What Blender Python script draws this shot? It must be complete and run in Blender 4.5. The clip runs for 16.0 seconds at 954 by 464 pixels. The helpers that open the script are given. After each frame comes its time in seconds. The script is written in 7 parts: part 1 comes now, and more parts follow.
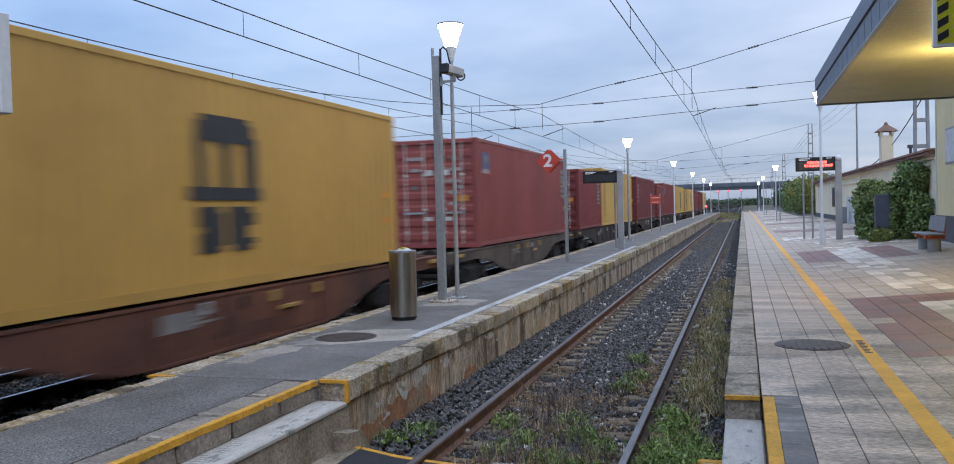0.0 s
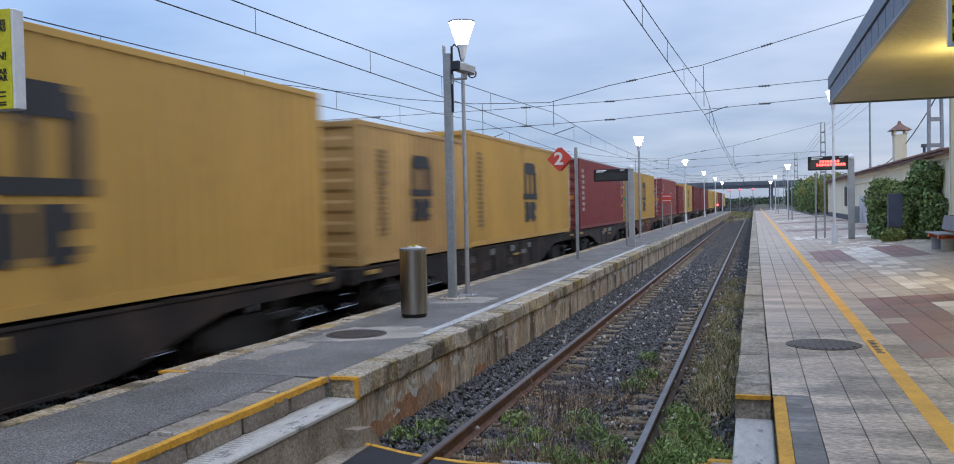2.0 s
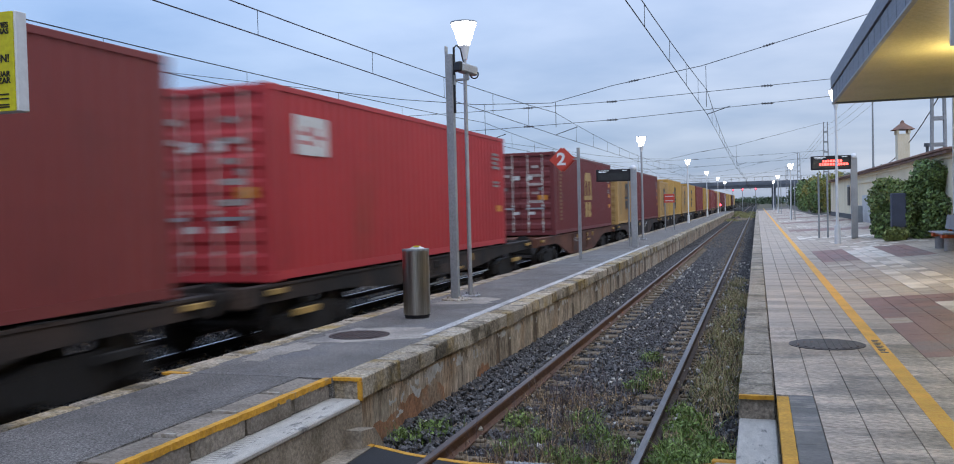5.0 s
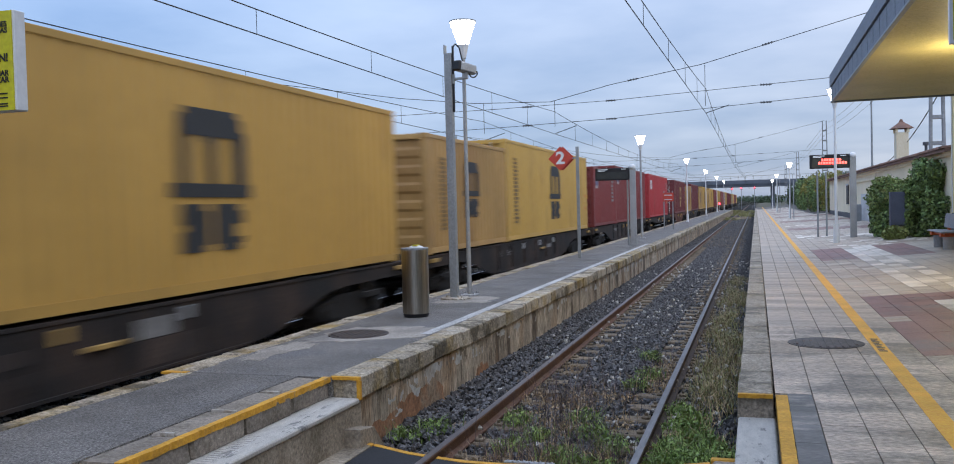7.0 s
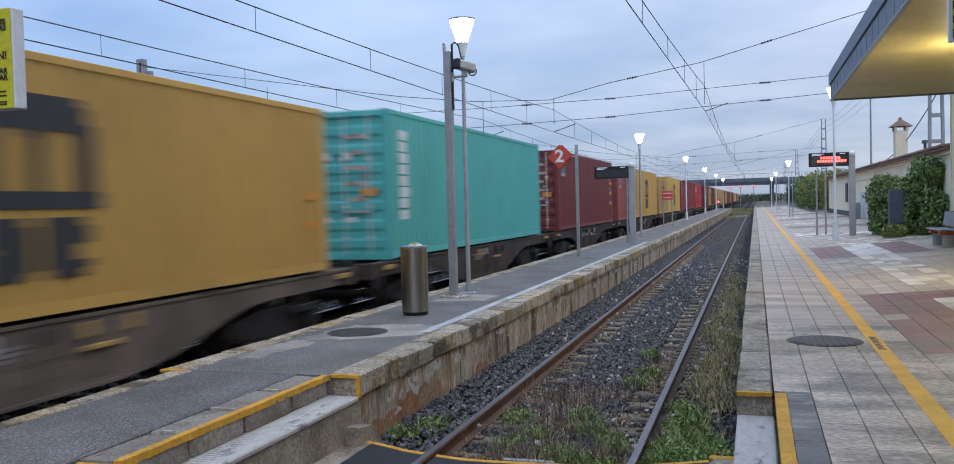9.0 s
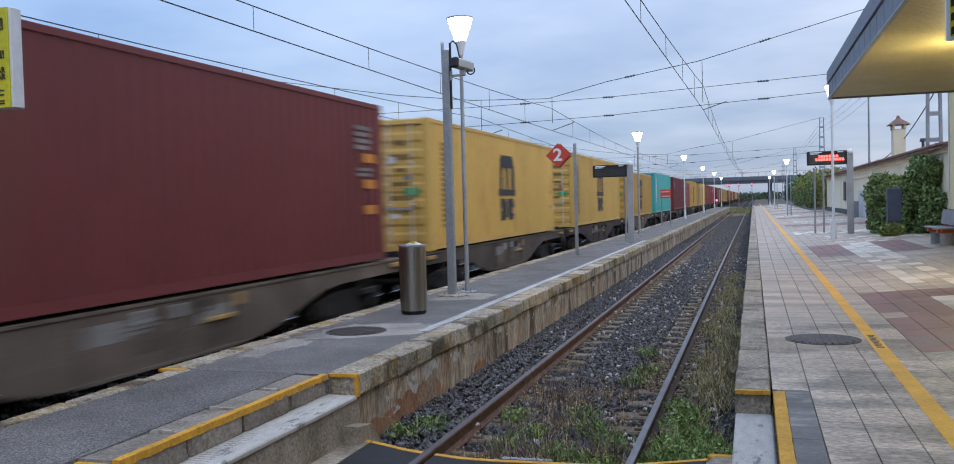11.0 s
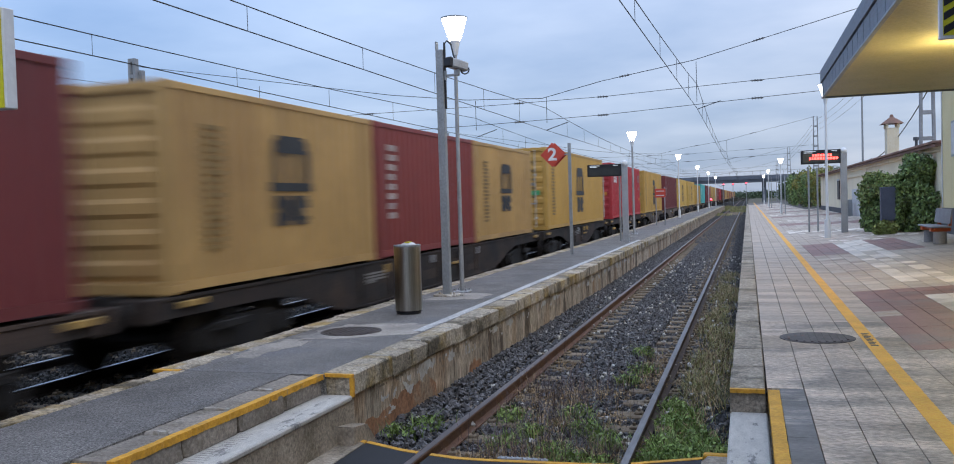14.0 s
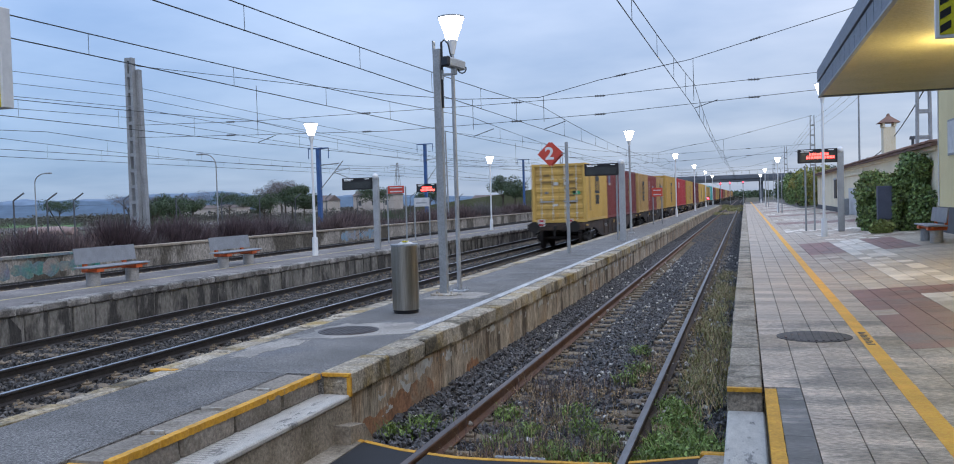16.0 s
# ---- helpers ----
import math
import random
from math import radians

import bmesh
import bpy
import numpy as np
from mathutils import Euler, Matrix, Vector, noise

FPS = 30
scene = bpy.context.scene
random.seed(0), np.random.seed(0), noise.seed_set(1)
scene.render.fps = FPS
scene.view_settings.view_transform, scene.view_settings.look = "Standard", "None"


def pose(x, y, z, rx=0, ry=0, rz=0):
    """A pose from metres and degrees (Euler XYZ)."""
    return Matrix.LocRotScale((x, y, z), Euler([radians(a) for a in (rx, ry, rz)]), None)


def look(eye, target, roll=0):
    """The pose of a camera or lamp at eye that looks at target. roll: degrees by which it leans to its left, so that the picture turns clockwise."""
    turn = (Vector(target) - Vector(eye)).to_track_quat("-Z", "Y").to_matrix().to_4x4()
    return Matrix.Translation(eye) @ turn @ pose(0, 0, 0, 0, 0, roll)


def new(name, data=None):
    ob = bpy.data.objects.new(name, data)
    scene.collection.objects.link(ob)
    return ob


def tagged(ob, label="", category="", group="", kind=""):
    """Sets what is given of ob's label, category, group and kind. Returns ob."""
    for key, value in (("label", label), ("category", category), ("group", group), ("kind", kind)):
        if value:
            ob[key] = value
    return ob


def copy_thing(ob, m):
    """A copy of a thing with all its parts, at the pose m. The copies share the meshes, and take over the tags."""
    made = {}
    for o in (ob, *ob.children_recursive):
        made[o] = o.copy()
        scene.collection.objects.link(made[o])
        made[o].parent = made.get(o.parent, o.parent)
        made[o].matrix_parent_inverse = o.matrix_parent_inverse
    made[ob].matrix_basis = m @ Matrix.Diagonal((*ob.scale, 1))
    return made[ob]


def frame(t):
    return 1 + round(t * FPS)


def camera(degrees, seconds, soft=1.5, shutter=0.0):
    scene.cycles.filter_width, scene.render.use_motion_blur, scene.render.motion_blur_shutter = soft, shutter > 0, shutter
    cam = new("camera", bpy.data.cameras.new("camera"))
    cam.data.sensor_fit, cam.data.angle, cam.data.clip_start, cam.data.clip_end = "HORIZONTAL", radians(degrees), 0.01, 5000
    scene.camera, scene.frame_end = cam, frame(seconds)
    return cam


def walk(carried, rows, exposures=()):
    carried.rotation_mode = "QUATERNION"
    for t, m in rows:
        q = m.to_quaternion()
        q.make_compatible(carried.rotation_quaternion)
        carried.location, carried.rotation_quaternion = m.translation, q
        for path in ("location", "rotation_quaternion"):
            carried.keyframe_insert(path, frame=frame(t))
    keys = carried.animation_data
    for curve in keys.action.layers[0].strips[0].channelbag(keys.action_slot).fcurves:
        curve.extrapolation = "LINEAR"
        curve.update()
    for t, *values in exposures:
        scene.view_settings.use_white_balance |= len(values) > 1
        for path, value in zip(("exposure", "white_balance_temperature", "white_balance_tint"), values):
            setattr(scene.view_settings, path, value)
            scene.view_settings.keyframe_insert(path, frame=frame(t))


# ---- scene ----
# camera: held by hand at one spot, only turning a little
cam = camera(56.68, 16.0, soft=1.0, shutter=0.55)
EYE = (1.865, 0.0, 2.137)
TURNS = [  # seconds, turn to the left, tilt up, roll
    (0.0, 16.742, -1.461, 1.545),
    (0.5, 17.128, -1.527, 1.464),
    (1.0, 17.381, -1.598, 1.335),
    (1.5, 17.463, -1.605, 1.278),
    (2.0, 17.429, -1.593, 1.295),
    (2.5, 17.517, -1.578, 1.320),
    (3.0, 17.562, -1.543, 1.376),
    (3.5, 17.621, -1.532, 1.381),
    (4.0, 17.645, -1.542, 1.424),
    (6.5, 17.539, -1.558, 1.500),
    (7.0, 17.538, -1.615, 1.503),
    (7.5, 17.540, -1.675, 1.507),
    (8.0, 17.508, -1.670, 1.558),
    (8.5, 17.493, -1.674, 1.603),
    (9.0, 17.487, -1.739, 1.499),
    (11.5, 17.338, -1.828, 1.620),
    (12.0, 17.289, -1.841, 1.666),
    (12.5, 17.246, -1.849, 1.642),
    (13.0, 17.185, -1.848, 1.658),
    (13.5, 17.108, -1.839, 1.722),
    (14.0, 17.051, -1.846, 1.723),
    (14.5, 17.015, -1.870, 1.680),
    (15.0, 16.973, -1.872, 1.747),
    (15.5, 16.912, -1.871, 1.730),
    (16.0, 16.871, -1.904, 1.758),
]


def held(yaw, tilt, roll):
    return Matrix.Translation(EYE) @ Euler((0, 0, radians(yaw))).to_matrix().to_4x4() @ Euler((radians(90 + tilt), 0, 0)).to_matrix().to_4x4() @ Euler((0, 0, radians(-roll))).to_matrix().to_4x4()


walk(cam, [(t, held(a, b, c)) for t, a, b, c in TURNS])

# ---- world and light ----
world = bpy.data.worlds.new("overcast_dusk")
scene.world = world
world.use_nodes = True


def make_sky(w):
    nt = w.node_tree
    nt.nodes.clear()
    N, L = nt.nodes.new, nt.links.new
    out, bg = N("ShaderNodeOutputWorld"), N("ShaderNodeBackground")
    sky = N("ShaderNodeTexSky")
    sky.sky_type, sky.sun_disc = "NISHITA", False
    sky.sun_elevation, sky.sun_rotation = radians(35), radians(120)
    tc, sep = N("ShaderNodeTexCoord"), N("ShaderNodeSeparateXYZ")
    L(tc.outputs["Generated"], sep.inputs[0])
    # flat layered clouds: stretched noise, seen from below
    up = N("ShaderNodeMath"); up.operation = "ADD"; up.inputs[1].default_value = 0.12
    L(sep.outputs["Z"], up.inputs[0])
    comb = N("ShaderNodeCombineXYZ")
    for k in "XY":
        dv = N("ShaderNodeMath"); dv.operation = "DIVIDE"
        L(sep.outputs[k], dv.inputs[0]); L(up.outputs[0], dv.inputs[1]); L(dv.outputs[0], comb.inputs[k])
    no = N("ShaderNodeTexNoise")
    no.inputs["Scale"].default_value, no.inputs["Detail"].default_value, no.inputs["Roughness"].default_value = 0.9, 6, 0.5
    L(comb.outputs[0], no.inputs["Vector"])
    cr = N("ShaderNodeValToRGB")
    cr.color_ramp.elements[0].position, cr.color_ramp.elements[0].color = 0.33, (0.92, 1.20, 1.78, 1)
    cr.color_ramp.elements[1].position, cr.color_ramp.elements[1].color = 0.66, (1.55, 1.765, 2.265, 1)
    L(no.outputs["Fac"], cr.inputs[0])
    # an overcast sky is three times as bright overhead as at the horizon
    mx = N("ShaderNodeMath"); mx.operation = "MAXIMUM"; mx.inputs[1].default_value = 0.0
    L(sep.outputs["Z"], mx.inputs[0])
    ma = N("ShaderNodeMath"); ma.operation = "MULTIPLY_ADD"; ma.inputs[1].default_value, ma.inputs[2].default_value = 0.70, 0.31
    L(mx.outputs[0], ma.inputs[0])
    sc = N("ShaderNodeVectorMath"); sc.operation = "SCALE"
    L(cr.outputs[0], sc.inputs[0]); L(ma.outputs[0], sc.inputs["Scale"])
    nv = N("ShaderNodeVectorMath"); nv.operation = "SCALE"; nv.inputs["Scale"].default_value = 0.025
    L(sky.outputs[0], nv.inputs[0])
    add = N("ShaderNodeVectorMath"); add.operation = "ADD"
    L(sc.outputs[0], add.inputs[0]); L(nv.outputs[0], add.inputs[1])
    # deeper blue towards the west, away from the last light
    az = N("ShaderNodeMapRange")
    az.inputs["From Min"].default_value, az.inputs["From Max"].default_value = -0.75, 0.1
    L(sep.outputs["X"], az.inputs[0])
    mxc = N("ShaderNodeMix"); mxc.data_type = "RGBA"
    mxc.inputs[6].default_value, mxc.inputs[7].default_value = (0.69, 0.83, 0.97, 1), (1.03, 1.02, 1.01, 1)
    L(az.outputs[0], mxc.inputs[0])
    mul = N("ShaderNodeVectorMath"); mul.operation = "MULTIPLY"
    L(add.outputs[0], mul.inputs[0]); L(mxc.outputs[2], mul.inputs[1])
    L(mul.outputs[0], bg.inputs["Color"])
    bg.inputs["Strength"].default_value = 0.9
    L(bg.outputs[0], out.inputs[0])


make_sky(world)
sun = new("sun", bpy.data.lights.new("sun", "SUN"))
sun.data.energy, sun.data.angle, sun.data.color = 0.6, radians(40), (1.0, 0.97, 0.94)
sun.matrix_world = look((30, -30, 40), (0, 0, 0))

# warm lamp under the canopy, by the station wall
canopy_lamp = new("canopy_lamp", bpy.data.lights.new("canopy_lamp", "POINT"))
canopy_lamp.data.energy, canopy_lamp.data.color, canopy_lamp.data.shadow_soft_size = 165, (1.0, 0.84, 0.5), 0.25
canopy_lamp.location = (5.5, 16.6, 4.0)


# ---- materials ----
def surface(name, col, col2=None, rough=0.8, metal=0.0, scale=3.0, fine=40.0, bump=0.3, dist=0.01, vary=0.25, rand=0.0, stain=None, stain_at=0.58, stretch=(1, 1, 1), spec=0.4, island=0.0, grain=0.3, stain_w=0.14, speck=0.0, speck_scale=90.0, tint=None, tint_at=0.58, tint_scale=1.4, placed=False):
    """Two scales of colour change, stains, grain and relief."""
    m = bpy.data.materials.new(name)
    m.use_nodes = True
    nt = m.node_tree
    N, L = nt.nodes.new, nt.links.new
    b = nt.nodes["Principled BSDF"]
    b.inputs["Roughness"].default_value, b.inputs["Metallic"].default_value = rough, metal
    b.inputs["Specular IOR Level"].default_value = spec
    col2 = col2 or tuple(c * (1 - vary) for c in col)
    tc, mp = N("ShaderNodeTexCoord"), N("ShaderNodeMapping")
    mp.inputs["Scale"].default_value = stretch
    if placed:
        # one sheet of stains running over all the pieces
        gp = N("ShaderNodeNewGeometry")
        L(gp.outputs["Position"], mp.inputs[0])
    else:
        L(tc.outputs["Object"], mp.inputs[0])
    oi = N("ShaderNodeObjectInfo")
    off = N("ShaderNodeVectorMath"); off.operation = "MULTIPLY_ADD"
    off.inputs[1].default_value = (0, 0, 0) if placed else (37, 53, 71)
    L(oi.outputs["Random"], off.inputs[0]); L(mp.outputs[0], off.inputs[2])
    n1, n2 = N("ShaderNodeTexNoise"), N("ShaderNodeTexNoise")
    n1.inputs["Scale"].default_value, n1.inputs["Detail"].default_value = scale, 5
    n2.inputs["Scale"].default_value, n2.inputs["Detail"].default_value, n2.inputs["Roughness"].default_value = fine, 5, 0.62
    for n in (n1, n2):
        L(off.outputs[0], n.inputs["Vector"])
    r1 = N("ShaderNodeValToRGB")
    r1.color_ramp.elements[0].position, r1.color_ramp.elements[1].position = 0.32, 0.68
    r1.color_ramp.elements[0].color, r1.color_ramp.elements[1].color = (*col2, 1), (*col, 1)
    L(n1.outputs["Fac"], r1.inputs[0])
    last = r1.outputs[0]
    if stain:
        n3 = N("ShaderNodeTexNoise")
        n3.inputs["Scale"].default_value, n3.inputs["Detail"].default_value, n3.inputs["Roughness"].default_value = scale * 0.6, 8, 0.65
        o3 = N("ShaderNodeVectorMath"); o3.operation = "ADD"; o3.inputs[1].default_value = (11, 7, 3)
        L(off.outputs[0], o3.inputs[0]); L(o3.outputs[0], n3.inputs["Vector"])
        r3 = N("ShaderNodeMapRange")
        r3.inputs["From Min"].default_value, r3.inputs["From Max"].default_value = stain_at, stain_at + stain_w
        L(n3.outputs["Fac"], r3.inputs[0])
        ms = N("ShaderNodeMix"); ms.data_type = "RGBA"
        L(r3.outputs[0], ms.inputs[0]); L(last, ms.inputs[6]); ms.inputs[7].default_value = (*stain, 1)
        last = ms.outputs[2]
    if tint:
        n4 = N("ShaderNodeTexNoise")
        n4.inputs["Scale"].default_value, n4.inputs["Detail"].default_value, n4.inputs["Roughness"].default_value = tint_scale, 7, 0.6
        o4 = N("ShaderNodeVectorMath"); o4.operation = "ADD"; o4.inputs[1].default_value = (5, 19, 23)
        L(off.outputs[0], o4.inputs[0]); L(o4.outputs[0], n4.inputs["Vector"])
        r4 = N("ShaderNodeMapRange")
        r4.inputs["From Min"].default_value, r4.inputs["From Max"].default_value, r4.inputs["To Max"].default_value = tint_at, tint_at + 0.16, 0.8
        L(n4.outputs["Fac"], r4.inputs[0])
        mt = N("ShaderNodeMix"); mt.data_type = "RGBA"
        L(r4.outputs[0], mt.inputs[0]); L(last, mt.inputs[6]); mt.inputs[7].default_value = (*tint, 1)
        last = mt.outputs[2]
    if speck:
        # loose grains of lighter and darker stone
        vo = N("ShaderNodeTexVoronoi")
        vo.inputs["Scale"].default_value = speck_scale
        L(off.outputs[0], vo.inputs["Vector"])
        sx = N("ShaderNodeSeparateXYZ"); L(vo.outputs["Color"], sx.inputs[0])
        rs = N("ShaderNodeMapRange")
        rs.inputs["To Min"].default_value, rs.inputs["To Max"].default_value = 1 - speck, 1 + speck
        L(sx.outputs[0], rs.inputs[0])
        vs = N("ShaderNodeVectorMath"); vs.operation = "SCALE"
        L(last, vs.inputs[0]); L(rs.outputs[0], vs.inputs["Scale"])
        last = vs.outputs[0]
    mg = N("ShaderNodeMix"); mg.data_type, mg.blend_type = "RGBA", "OVERLAY"
    mg.inputs[0].default_value = 0.2 + 0.5 * vary
    gr = N("ShaderNodeMapRange")
    gr.inputs["From Min"].default_value, gr.inputs["From Max"].default_value = 0.5 - grain, 0.5 + grain
    L(n2.outputs["Fac"], gr.inputs[0])
    L(last, mg.inputs[6]); L(gr.outputs[0], mg.inputs[7])
    last = mg.outputs[2]
    if rand or island:
        hs = N("ShaderNodeHueSaturation")
        mr = N("ShaderNodeMapRange")
        k = rand or island
        mr.inputs["To Min"].default_value, mr.inputs["To Max"].default_value = 1 - k, 1 + k
        if island:
            ge = N("ShaderNodeNewGeometry"); L(ge.outputs["Random Per Island"], mr.inputs[0])
        else:
            L(oi.outputs["Random"], mr.inputs[0])
        L(mr.outputs[0], hs.inputs["Value"]); L(last, hs.inputs["Color"])
        last = hs.outputs[0]
    L(last, b.inputs["Base Color"])
    if bump:
        bp = N("ShaderNodeBump")
        bp.inputs["Strength"].default_value, bp.inputs["Distance"].default_value = bump, dist
        L(n2.outputs["Fac"], bp.inputs["Height"]); L(bp.outputs[0], b.inputs["Normal"])
    return m


def glow(name, col, strength):
    m = bpy.data.materials.new(name)
    m.use_nodes = True
    b = m.node_tree.nodes["Principled BSDF"]
    b.inputs["Base Color"].default_value = (*col, 1)
    b.inputs["Emission Color"].default_value, b.inputs["Emission Strength"].default_value = (*col, 1), strength
    return m


